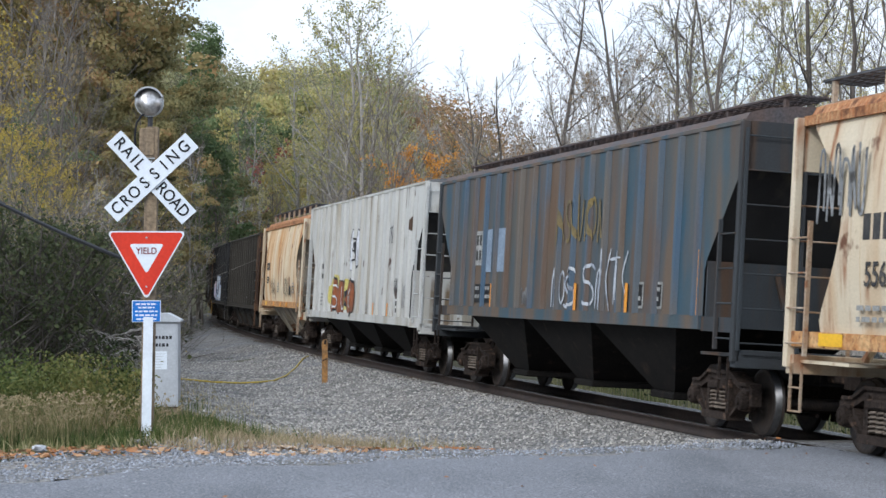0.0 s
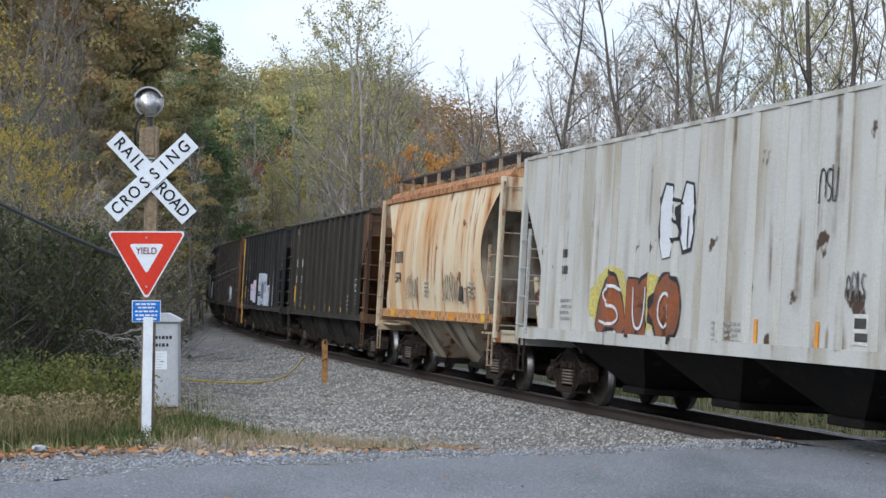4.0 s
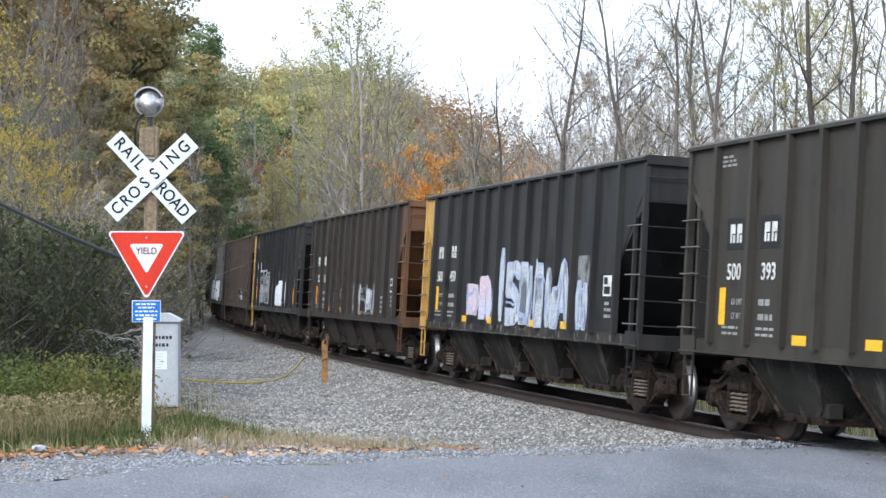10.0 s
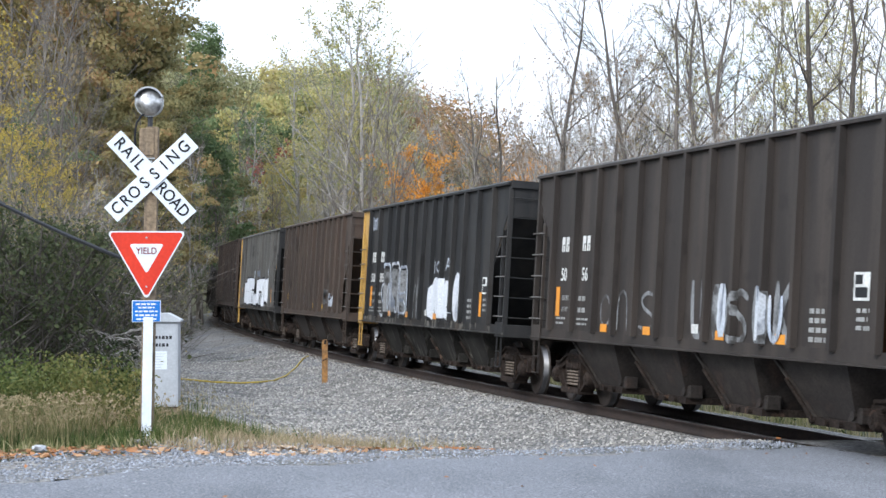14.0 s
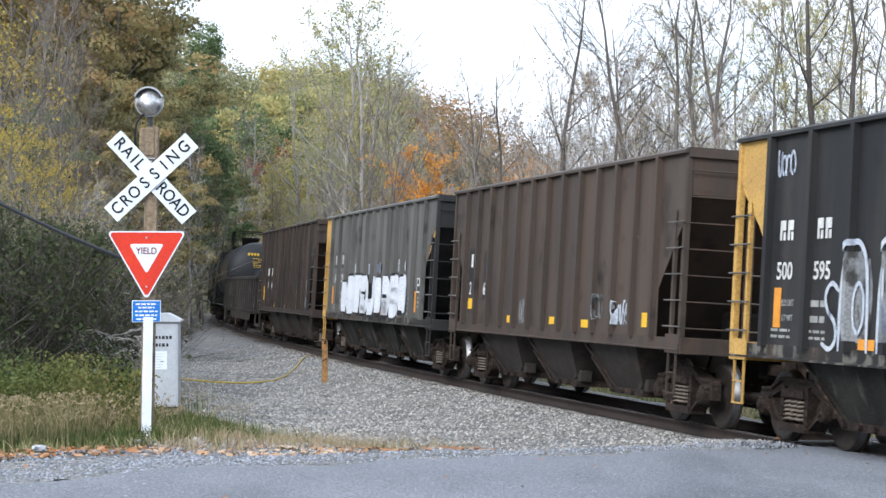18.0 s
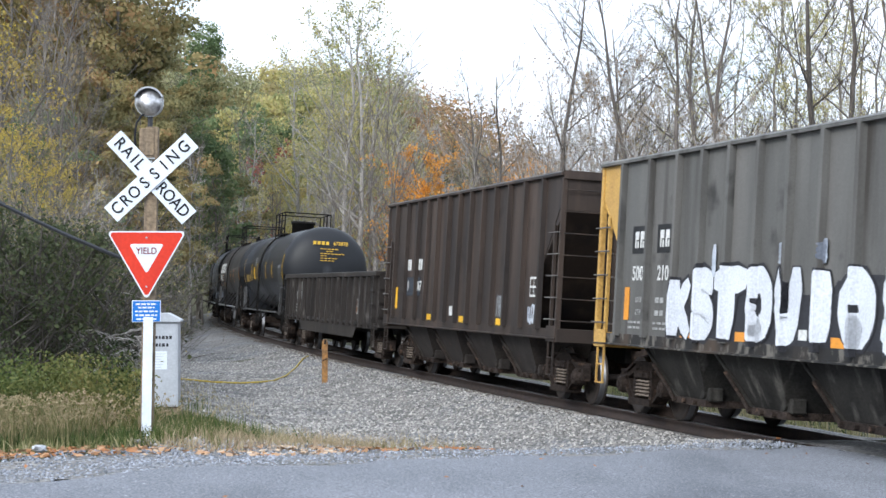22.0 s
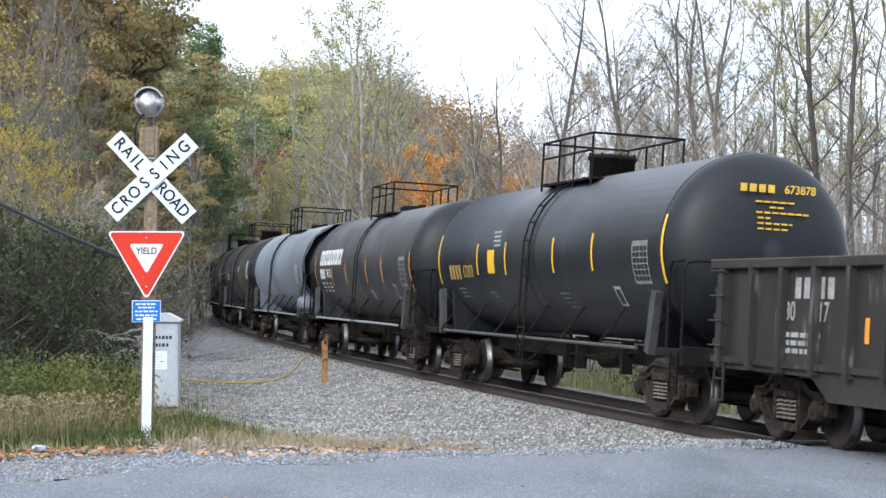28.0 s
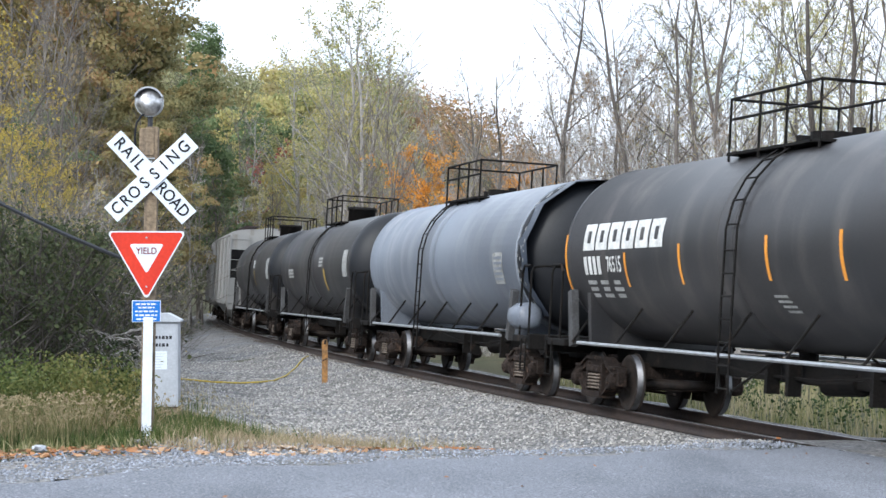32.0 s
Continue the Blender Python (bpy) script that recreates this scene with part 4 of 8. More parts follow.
rod(b, (0.03, 0.06, 3.78), (0.0, 0.0, 3.86), 0.015, 6)
part("bell_mount", b, mat("dark_iron", (0.06, 0.06, 0.065), rough=0.5, metal=0.6), cross)
b = bmesh.new()
pipe(b, [(0.0, 0.0, 3.78), (-0.07, -0.01, 3.74), (-0.12, -0.01, 3.66), (-0.14, -0.01, 3.5), (-0.13, 0.0, 3.3), (-0.1, 0.03, 3.1)], 0.012, 6)
part("cable", b, SIGN_BLACK, cross, "black cable down from the bell")
b = bmesh.new()
box(b, -0.09, 0.085, -0.012, 0.17, 3.28, 3.6, bev=0.01)
part("post_cap", b, POST_WOOD, cross)
b = bmesh.new()
box(b, -0.02, 0.06, -0.02, 0.17, 3.2, 3.225)
rod(b, (-0.06, -0.02, 3.25), (0.09, -0.02, 3.25), 0.01)
part("bracket", b, GALV, cross)

# relay box on short legs
BX, BY = -4.52, 31.3
relay = empty("relay_box", "grey steel signal relay box on a low stand beside the track", "relay box")
relay.matrix_basis = Matrix.Translation((BX, BY, float(height(BX, BY)) - 0.03)) @ Matrix.Rotation(radians(3), 4, "Z")
b = bmesh.new()
box(b, -0.27, 0.27, -0.2, 0.25, 0.14, 1.5, bev=0.008)
part("cabinet", b, BOX_GREY, relay)
b = bmesh.new()
poly(b, [(-0.3, 1.5), (0.31, 1.5), (0.31, 1.53), (0.1, 1.64), (-0.3, 1.64)], -0.25, 0.28)
part("roof", b, BOX_GREY, relay, "sloped overhanging lid")
b = bmesh.new()
box(b, -0.24, 0.24, -0.207, -0.2005, 0.17, 1.47, bev=0.002)
door = part("door", b, BOX_GREY, relay)
for z, w in ((1.25, 0.36), (1.13, 0.28)):
    b = bmesh.new()
    k = -0.2
    while k < -0.2 + w:
        ln = tree_rng.uniform(0.025, 0.05)
        box(b, k, k + ln, -0.211, -0.2075, z - 0.025, z + 0.025)
        k += ln + 0.02
    part("writing_bar", b, SIGN_BLACK, door)
b = bmesh.new()
box(b, -0.2, 0.09, -0.2105, -0.2075, 0.74, 1.03)
note = part("notice", b, SIGN_WHITE, door, "white paper notice with grey lines")
b = bmesh.new()
for i in range(6):
    box(b, -0.17, 0.06 - 0.03 * (i % 3), -0.2125, -0.211, 0.985 - i * 0.043, 0.992 - i * 0.043)
part("writing_bar", b, BOX_GREY, note)
for lx in (-0.18, 0.14):
    b = bmesh.new()
    box(b, lx, lx + 0.12, -0.15, 0.2, -0.3, 0.14, bev=0.01)
    part("leg", b, POST_WOOD, relay)
b = bmesh.new()
box(b, -0.3, 0.32, -0.24, -0.1, 0.02, 0.09, bev=0.01)
part("skid", b, POST_WOOD, relay, "old timber under the box")

# stake by the track with a yellow line lying on the stone
KX, KY = -2.83, 46.5
stake = empty("stake", "rough orange-brown wooden stake driven into the stone", "stake")
stake.matrix_basis = Matrix.Translation((KX, KY, float(height(KX, KY))))
b = bmesh.new()
poly(b, [(-0.065, -0.3), (0.065, -0.3), (0.07, 0.98), (0.03, 1.07), (-0.05, 1.04), (-0.07, 0.98)], -0.04, 0.04)
part("board", b, STAKE_WOOD, stake)
b = bmesh.new()
rod(b, (-0.05, -0.045, 0.55), (0.05, -0.045, 0.6), 0.012, 6)
rod(b, (0.0, -0.045, 0.95), (0.02, -0.045, 1.05), 0.02, 6)
part("wire_tie", b, SIGN_BLACK, stake)

hose = tagged(new("hose"), "thin yellow hose lying across the crushed stone", "hose")
bm = bmesh.new()
hp = [(-8.6, 43.2), (-7.9, 43.6), (-7.3, 44.0), (-6.9, 45.4), (-6.4, 46.6), (-5.6, 47.2), (-4.9, 46.9), (-4.45, 47.0), (-4.2, 48.2), (-4.08, 50.5), (-4.02, 53), (-4.05, 56), (-4.1, 59)]
pipe(bm, [(x, y, float(height(x, y)) + 0.05) for x, y in hp], 0.022, 6)
part("tube", bm, HOSE, hose)

cable = tagged(new("overhead_cable"), "black sagging cable strung to the crossing post", "cable")
bm = bmesh.new()
cp = []
for i in range(15):
    t = i / 14
    cp.append((-3.42 - 7.6 * t, 22.56 + 6.5 * t, 2.25 + 4.1 * t - 1.6 * t * (1 - t)))
pipe(bm, cp, 0.026, 6)
part("wire", bm, SIGN_BLACK, cable)

# dead grey branches arching out of the thicket behind the sign
def dead_branch(x, y, reach, rise, seed):
    r = np.random.default_rng(seed)
    z = float(height(x, y))
    u = np.linspace(0, 1, 9)
    main = np.stack([x + reach * u, y - 0.5 * u, z - 0.1 + 4 * rise * u * (1 - 0.72 * u)], 1) + r.normal(0, 0.03, (9, 3))
    paths = []
    for k in range(16):
        g = r.uniform(0.25, 1)
        p = np.array([np.interp(g, u, main[:, i]) for i in range(3)])
        d = np.array([reach * r.uniform(0.1, 0.5), r.normal(0, 0.3), r.uniform(-0.7, 0.5)])
        q = np.linspace(0, 1, 5)
        paths.append((p + d * q[:, None] + np.array([0, 0, -0.35]) * (q ** 2)[:, None], 0.014 * (1 - 0.75 * q)))
    br = empty("dead_branch", "bare grey dead branch arching out of the thicket", "branch")
    obm("limb", np_mesh("limb", *tubes([(main, 0.045 * (1 - 0.8 * u))], 6)), BARK_PALE, br, smooth=True)
    tagged(obm("branchwork", np_mesh("branchwork", *tubes(paths, 4)), BARK_PALE, br, smooth=True), kind="stuff")


for bx, by, reach, rise, seed in ((-7.1, 36.0, 1.7, 0.85, 1), (-6.6, 35.2, 1.3, 0.65, 2), (-6.9, 37.5, 1.5, 0.9, 3), (-9.9, 39.0, 2.8, 1.7, 4), (-7.4, 35.4, 1.5, 0.95, 5), (-6.2, 36.2, 1.2, 0.6, 6)):
    dead_branch(bx, by, reach, rise, seed)

# a scrap of white litter by the road
LET_PAPER = mat("dull_white_paper", (0.42, 0.43, 0.46), (0.3, 0.31, 0.33), rough=0.8, scale=9)
LX, LY = -4.03, 19.4
bm = bmesh.new()
bmesh.ops.create_icosphere(bm, subdivisions=2, radius=0.085)
lr = random.Random(2)
for v in bm.verts:
    v.co = Vector((v.co.x * 1.1, v.co.y * 0.8, v.co.z * 0.5)) * lr.uniform(0.55, 1.2) * 0.9
scrap = tagged(obj("litter", bm, LET_PAPER), "crumpled white scrap among fallen leaves", "litter")
scrap.matrix_basis = Matrix.Translation((LX, LY, float(height(LX, LY)) + 0.07))

# ---------------- grass, weeds and fallen leaves ----------------
GRASS = leaf_mat("dry_grass", [(0.1, 0.12, 0.04), (0.2, 0.2, 0.085), (0.36, 0.31, 0.18), (0.48, 0.4, 0.26)], 0.3)
GRASS_GREEN = leaf_mat("green_grass", [(0.035, 0.06, 0.016), (0.065, 0.095, 0.024), (0.1, 0.12, 0.036), (0.17, 0.16, 0.07)], 0.25)
WEED = leaf_mat("weed_leaves", [(0.018, 0.034, 0.011), (0.03, 0.055, 0.016), (0.048, 0.075, 0.022), (0.1, 0.105, 0.038)], 0.2)
LITTER = leaf_mat("fallen_leaves", [(0.17, 0.085, 0.05), (0.34, 0.15, 0.06), (0.42, 0.27, 0.16), (0.5, 0.4, 0.3)], 0.1)


def blades(name, pts, lo, hi, width, material, label, seed, bend=0.35):
    """Thin bent blades, two faces each, standing at the points."""
    r = np.random.default_rng(seed)
    n = len(pts)
    a = r.uniform(0, 6.283, n)
    hgt = r.uniform(lo, hi, n) * r.uniform(0.6, 1.0, n)
    side = np.stack([np.cos(a), np.sin(a), 0 * a], 1) * width / 2 * r.uniform(0.6, 1.4, (n, 1))
    lean = np.stack([np.cos(a + 1.57 + r.normal(0, 0.6, n)), np.sin(a + 1.57 + r.normal(0, 0.6, n)), 0 * a], 1) * (hgt * r.uniform(0.05, bend, n))[:, None]
    up = np.stack([0 * a, 0 * a, hgt], 1)
    v = np.stack([pts - side, pts + side, pts + side * 0.8 + up * 0.55 + lean * 0.35, pts - side * 0.8 + up * 0.55 + lean * 0.35, pts + up + lean, pts + up + lean + side * 0.2], 1)
    k = 6 * np.arange(n)[:, None]
    f = np.concatenate([k + np.array([[0, 1, 2, 3]]), k + np.array([[3, 2, 5, 4]])], 1).reshape(-1, 4)
    return tagged(obm(name, np_mesh(name, v.reshape(-1, 3), f), material), label, "grass", kind="stuff")


def patchy(x, y, k):
    return 0.5 + 0.5 * ripple(x, y, k)


def litter_line(x):
    """How far the fallen leaves reach from the road before the grass begins."""
    return np.interp(x, (-4.6, -1.0), (2.4, 0.95))


def verge(x, y):
    """The grassy verge by the sign, thinning out towards the stone."""
    r, d = road_of(x, y), side_of(x, y)
    edge = -5.6 - 1.8 * smooth(22, 33, y) + 0.8 * ripple(x, y, 1.3) + rng.normal(0, 0.45, np.shape(x))
    return (r > litter_line(x) + 0.25 * ripple(x, y, 2.1)) & (d < edge)


def thin(x, y, k):
    return rng.uniform(0, 1, len(x)) < k


def fade(x, y):
    """Grass grows sparser as it nears the track."""
    return 0.12 + 0.88 * smooth(5.6, 9.0, -side_of(x, y))


def tufts(n, per, x0, x1, y0, y1, test, spread=0.05):
    """Points gathered in tufts."""
    c = scatter(n, x0, x1, y0, y1, test)
    q = np.repeat(c, per, 0) + rng.normal(0, spread, (len(c) * per, 3)) * np.array([1, 1, 0])
    q[:, 2] = height(q[:, 0], q[:, 1])
    return q


GRASS_TAN = leaf_mat("straw_grass", [(0.12, 0.12, 0.05), (0.24, 0.2, 0.105), (0.36, 0.29, 0.18), (0.34, 0.25, 0.17)], 0.25)
st = tufts(2400, 7, -9, 0.4, 19.5, 30, lambda x, y: verge(x, y) & thin(x, y, fade(x, y)) & (patchy(x, y, 1.5) > 0.25))
blades("dry_grass", st, 0.06, 0.19, 0.011, GRASS, "dry tan and green grass on the road verge", 1, 1.7)
st = tufts(3000, 5, -5, 0.3, 19.6, 27, lambda x, y: verge(x, y) & (side_of(x, y) > -9.4) & thin(x, y, 0.35 + 0.65 * patchy(x, y, 1.9)), 0.07)
blades("pale_grass", st, 0.1, 0.26, 0.008, GRASS_TAN, "thin pinkish-tan dead grass growing through the stone", 11, 1.4)
st = tufts(420, 7, -10, -2.6, 20.6, 24.2, lambda x, y: verge(x, y) & (side_of(x, y) < -8.4) & ((x < -4.0) | (road_of(x, y) > 3.9)) & thin(x, y, smooth(0.35, 0.75, patchy(x, y, 1.7))), 0.06)
blades("tall_grass", st, 0.2, 0.68, 0.012, GRASS_TAN, "tall straw-coloured grass round the sign post", 2, 1.3)
st = tufts(1500, 9, -8, -1.2, 20.6, 30, lambda x, y: verge(x, y) & (side_of(x, y) < -7.4) & (patchy(x, y, 0.8) > 0.35), 0.06)
blades("verge_green", st, 0.1, 0.32, 0.013, GRASS_GREEN, "green grass patches round the sign post", 12, 0.8)
st = scatter(26000, -16, -2.0, 23.5, 60, lambda x, y: (side_of(x, y) < -7.6 - 0.5 * ripple(x, y, 1.2)) & (road_of(x, y) > 3.6) & (np.hypot(x + 4.4, y - 30.2) > 1.3) & (patchy(x, y, 1.1) > 0.3))
blades("green_grass", st, 0.12, 0.4, 0.01, GRASS_GREEN, "green weeds and grass below the bushes", 3)
st = scatter(16000, 3, 20, 26, 58, lambda x, y: (side_of(x, y) > 2.9) & (side_of(x, y) < 13) & (patchy(x, y, 0.8) > 0.25))
blades("far_side_grass", st, 0.2, 0.7, 0.018, GRASS, "tan and green grass on the far side of the track", 4)
st = scatter(26000, -13, 1, 24, 62, lambda x, y: (side_of(x, y) < -apron(y, x) + 1.2) & (side_of(x, y) > -apron(y, x) - 2.5) & (road_of(x, y) > litter_line(x) + 0.2) & (patchy(x, y, 1.7) > 0.45))
blades("edge_grass", st, 0.04, 0.16, 0.007, GRASS, "short dry grass along the edge of the stone", 5)


def foxtails(pts, seed):
    """Seeding grass: a thin arching stem with a nodding bristly head."""
    r = np.random.default_rng(seed)
    n = len(pts)
    a = r.uniform(0, 6.283, n)
    out = np.stack([np.cos(a), np.sin(a), 0 * a], 1)
    h = r.uniform(0.3, 0.62, n)[:, None]
    up = np.array([[0, 0, 1.0]])
    p1, p2 = pts + up * h * 0.6 + out * h * 0.08, pts + up * h * 0.97 + out * h * 0.25
    p3 = p2 + out * 0.06 - up * 0.012 + r.normal(0, 0.012, (n, 3))
    stem = np.concatenate([np.stack([pts, p1], 1), np.stack([p1, p2], 1)])
    tagged(obm("grass_stems", np_mesh("grass_stems", *sprigs(stem, 0.0045, r)), GRASS_TAN), "thin stems of seeding grass on the verge", "grass", kind="stuff")
    heads = []
    for k in range(5):
        t = r.uniform(0, 1, (n, 1))
        heads.append(p2 + (p3 - p2) * t + r.normal(0, 0.006, (n, 3)))
    tagged(obm("grass_heads", np_mesh("grass_heads", *leaves(np.concatenate(heads), 0.016, r)), GRASS_TAN), "bristly tan seed heads of the grass", "grass", kind="stuff")


foxtails(scatter(3000, -7, -2.2, 20.4, 24.2, lambda x, y: verge(x, y) & (side_of(x, y) < -8.2) & ((x < -3.9) | (road_of(x, y) > 3.9)) & thin(x, y, 0.15 + 0.85 * patchy(x, y, 1.1) * smooth(8.2, 10, -side_of(x, y)))), 14)


def weeds(name, n, x0, x1, y0, y1, test, hi, material, label, seed, per=26, size=0.05):
    """Leafy stems: leaves set up and down short upright stalks."""
    r = np.random.default_rng(seed)
    st = scatter(n, x0, x1, y0, y1, test)
    hgt = r.uniform(0.35, 1.0, len(st)) * hi
    t = r.uniform(0.1, 1, (len(st), per))
    c = st[:, None, :] + np.stack([r.normal(0, 0.09, t.shape), r.normal(0, 0.09, t.shape), t * hgt[:, None]], -1)
    tagged(obm(name, np_mesh(name, *leaves(c.reshape(-1, 3), size, r)), material), label, "weeds", kind="stuff")


GOLDENROD = leaf_mat("goldenrod_leaves", [(0.04, 0.065, 0.018), (0.07, 0.095, 0.027), (0.12, 0.13, 0.038), (0.19, 0.165, 0.06)], 0.25)
BANK_LEAF = leaf_mat("bank_leaves", [(0.02, 0.03, 0.012), (0.035, 0.055, 0.018), (0.055, 0.08, 0.025), (0.1, 0.11, 0.04)], 0.2)
for k, (cx, cy, n) in enumerate(((-5.0, 26.2, 30), (-4.5, 24.4, 26), (-3.95, 24.6, 14), (-5.2, 23.9, 22), (-4.6, 25.2, 22), (-5.9, 27.0, 30), (-4.7, 27.6, 24), (-5.4, 25.2, 22), (-5.6, 28.6, 24))):
    weeds("goldenrod", n * 5, cx - 0.45, cx + 0.45, cy - 0.4, cy + 0.4, lambda x, y: np.hypot(x - cx, y - cy) < 0.3, 1.1, GOLDENROD, "yellow-green goldenrod clump going to seed beside the sign", 16 + k, 50, 0.026)
weeds("weeds", 900, -8.5, -4.1, 24.5, 33, lambda x, y: (side_of(x, y) < -8.8) & (patchy(x, y, 1.4) > 0.4), 0.55, WEED, "leafy green weeds beside the sign", 6, 26, 0.026)
weeds("bank_weeds", 1500, -16, -5, 32, 62, lambda x, y: (side_of(x, y) < -8.2), 1.1, BANK_LEAF, "dark green undergrowth below the wooded bank", 7, 30, 0.038)
weeds("far_side_weeds", 900, 4, 22, 28, 60, lambda x, y: (side_of(x, y) > 4.0) & (patchy(x, y, 0.9) > 0.4), 1.0, WEED, "mixed weeds on the far side of the track", 8, 24, 0.04)
r2 = np.random.default_rng(9)


def curl(st, size):
    """Flat, slightly curled leaves lying on the ground."""
    lv, lf = leaves(st + np.array([0, 0, 0.02]), size, r2)
    lv = lv.reshape(-1, 4, 3)
    mid = lv[..., 2].mean(1, keepdims=True)
    lv[..., 2] = mid + (lv[..., 2] - mid) * 0.4
    return lv.reshape(-1, 3), lf


st = scatter(30000, -9.5, 0.6, 14, 30, lambda x, y: (road_of(x, y) > 0.66 * litter_line(x) + 0.2 * ripple(x, y, 1.6)) & (road_of(x, y) < litter_line(x) + 0.4) & (side_of(x, y) < -5.2) & thin(x, y, 0.25 + 0.75 * patchy(x, y, 2.3)))
tagged(obm("fallen_leaves", np_mesh("fallen_leaves", *curl(st, 0.05)), LITTER), "brown and orange fallen leaves along the road edge", "leaves", kind="stuff")
st = scatter(170, -9.5, 6, 12, 26, lambda x, y: (road_of(x, y) < 1.4) & (road_of(x, y) > -4) & thin(x, y, 0.3 + 0.7 * smooth(-1.2, 0.6, road_of(x, y))))
tagged(obm("strewn_leaves", np_mesh("strewn_leaves", *curl(st + np.array([0, 0, 0.02]), 0.04)), LITTER), "few dry leaves blown onto the road", "leaves", kind="stuff")

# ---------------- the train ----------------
# Grimy steel, its base taken near black to deepen the shade under the cars.
DARK = mat("grimy_shade_black_steel", (0.0085, 0.008, 0.0078), (0.013, 0.0115, 0.0105), rough=0.75, spec=0.1, scale=3, fine_amt=0.3, spot=(0.035, 0.025, 0.02), spot_at=(0.6, 0.75), spot_scale=4)
TRUCK = mat("truck_casting", (0.04, 0.03, 0.025), (0.016, 0.013, 0.012), rough=0.85, spec=0.1, metal=0.1, scale=6, fine_amt=0.4, spot=(0.095, 0.062, 0.045), spot_at=(0.58, 0.72), spot_scale=6, rand=0.25)
WHEEL = mat("wheel_steel", (0.03, 0.026, 0.024), (0.045, 0.034, 0.028), rough=0.6, metal=0.4, scale=7)
TREAD = mat("bright_tread", (0.2, 0.2, 0.21), (0.08, 0.08, 0.08), rough=0.46, metal=1.0, scale=4, fine_amt=0.08)
SPRING = mat("spring_steel", (0.2, 0.165, 0.135), (0.12, 0.098, 0.08), rough=0.6, metal=0.3, scale=8)
LET_WHITE = mat("stencil_white", (0.66, 0.66, 0.64), (0.5, 0.5, 0.48), rough=0.6, scale=5, fine_amt=0.2)
LET_GREY = mat("faded_white", (0.32, 0.32, 0.31), (0.22, 0.22, 0.21), rough=0.7, scale=4, fine_amt=0.3)
LET_YELLOW = mat("stencil_yellow", (0.72, 0.46, 0.05), (0.6, 0.38, 0.04), rough=0.55, scale=5, fine_amt=0.15)
LET_BLACK = mat("stencil_black", (0.03, 0.03, 0.032), (0.07, 0.065, 0.06), rough=0.6, scale=5)
REFL_YELLOW = mat("reflector_yellow", (0.80, 0.47, 0.03), (0.7, 0.4, 0.03), rough=0.35, scale=6, fine_amt=0.1)
REFL_ORANGE = mat("reflector_orange", (0.72, 0.30, 0.04), (0.6, 0.25, 0.04), rough=0.35, scale=6, fine_amt=0.1)
RUNG = mat("worn_rung_steel", (0.16, 0.15, 0.14), (0.09, 0.08, 0.075), rough=0.6, metal=0.2, scale=6)
BLACK_PATCH = mat("black_patch", (0.012, 0.012, 0.014), (0.02, 0.02, 0.02), rough=0.5, scale=3)
YELLOW_POST = mat("yellow_post", (0.5, 0.31, 0.085), (0.42, 0.25, 0.075), rough=0.6, scale=2, spot=(0.26, 0.14, 0.06), spot_at=(0.64, 0.76), spot_scale=7)
SPRAY_WHITE = mat("spray_white", (0.5, 0.52, 0.55), (0.4, 0.44, 0.51), rough=0.6, scale=1.6, fine_amt=0.2, spot=(0.14, 0.155, 0.19), spot_at=(0.52, 0.64), spot_scale=3.5, spot_stretch=(2.5, 1, 0.5))
SPRAY_BRIGHT = mat("spray_bright_white", (0.62, 0.64, 0.68), (0.54, 0.56, 0.6), rough=0.6, scale=1.2, fine_amt=0.15)
SPRAY_LILAC = mat("spray_lilac", (0.5, 0.5, 0.6), (0.56, 0.47, 0.53), rough=0.6, scale=1.2, fine_amt=0.2)
SPRAY_GREY = mat("spray_grey", (0.24, 0.245, 0.25), (0.13, 0.135, 0.14), rough=0.6, scale=2, fine_amt=0.3, spot=(0.06, 0.058, 0.056), spot_at=(0.52, 0.62), spot_scale=4)
SPRAY_RED = mat("spray_red", (0.26, 0.085, 0.035), (0.15, 0.07, 0.045), rough=0.6, scale=2.0, fine_amt=0.2)
SPRAY_YELLOW = mat("spray_yellow", (0.5, 0.44, 0.12), (0.45, 0.4, 0.16), rough=0.6, scale=3)
SPRAY_BLUE = mat("spray_pale_blue", (0.28, 0.36, 0.55), (0.4, 0.45, 0.6), rough=0.6, scale=3)
LET_DULL = mat("dull_yellow", (0.36, 0.24, 0.06), (0.28, 0.19, 0.06), rough=0.6, scale=5, fine_amt=0.25)
LET_FADE = mat("grey_stencil", (0.2, 0.2, 0.2), (0.14, 0.14, 0.14), rough=0.7, scale=5, fine_amt=0.3)
LET_DIM = mat("dim_stencil", (0.11, 0.11, 0.11), (0.08, 0.08, 0.08), rough=0.7, scale=5)
NAVY = mat("navy_paint", (0.035, 0.045, 0.065), (0.05, 0.06, 0.08), rough=0.45, scale=2)
BLUE_PATCH_DARK = mat("dark_blue_patch", (0.035, 0.042, 0.055), (0.03, 0.034, 0.042), rough=0.6, scale=3)
SPRAY_BLACK = mat("spray_black", (0.03, 0.03, 0.035), rough=0.6)


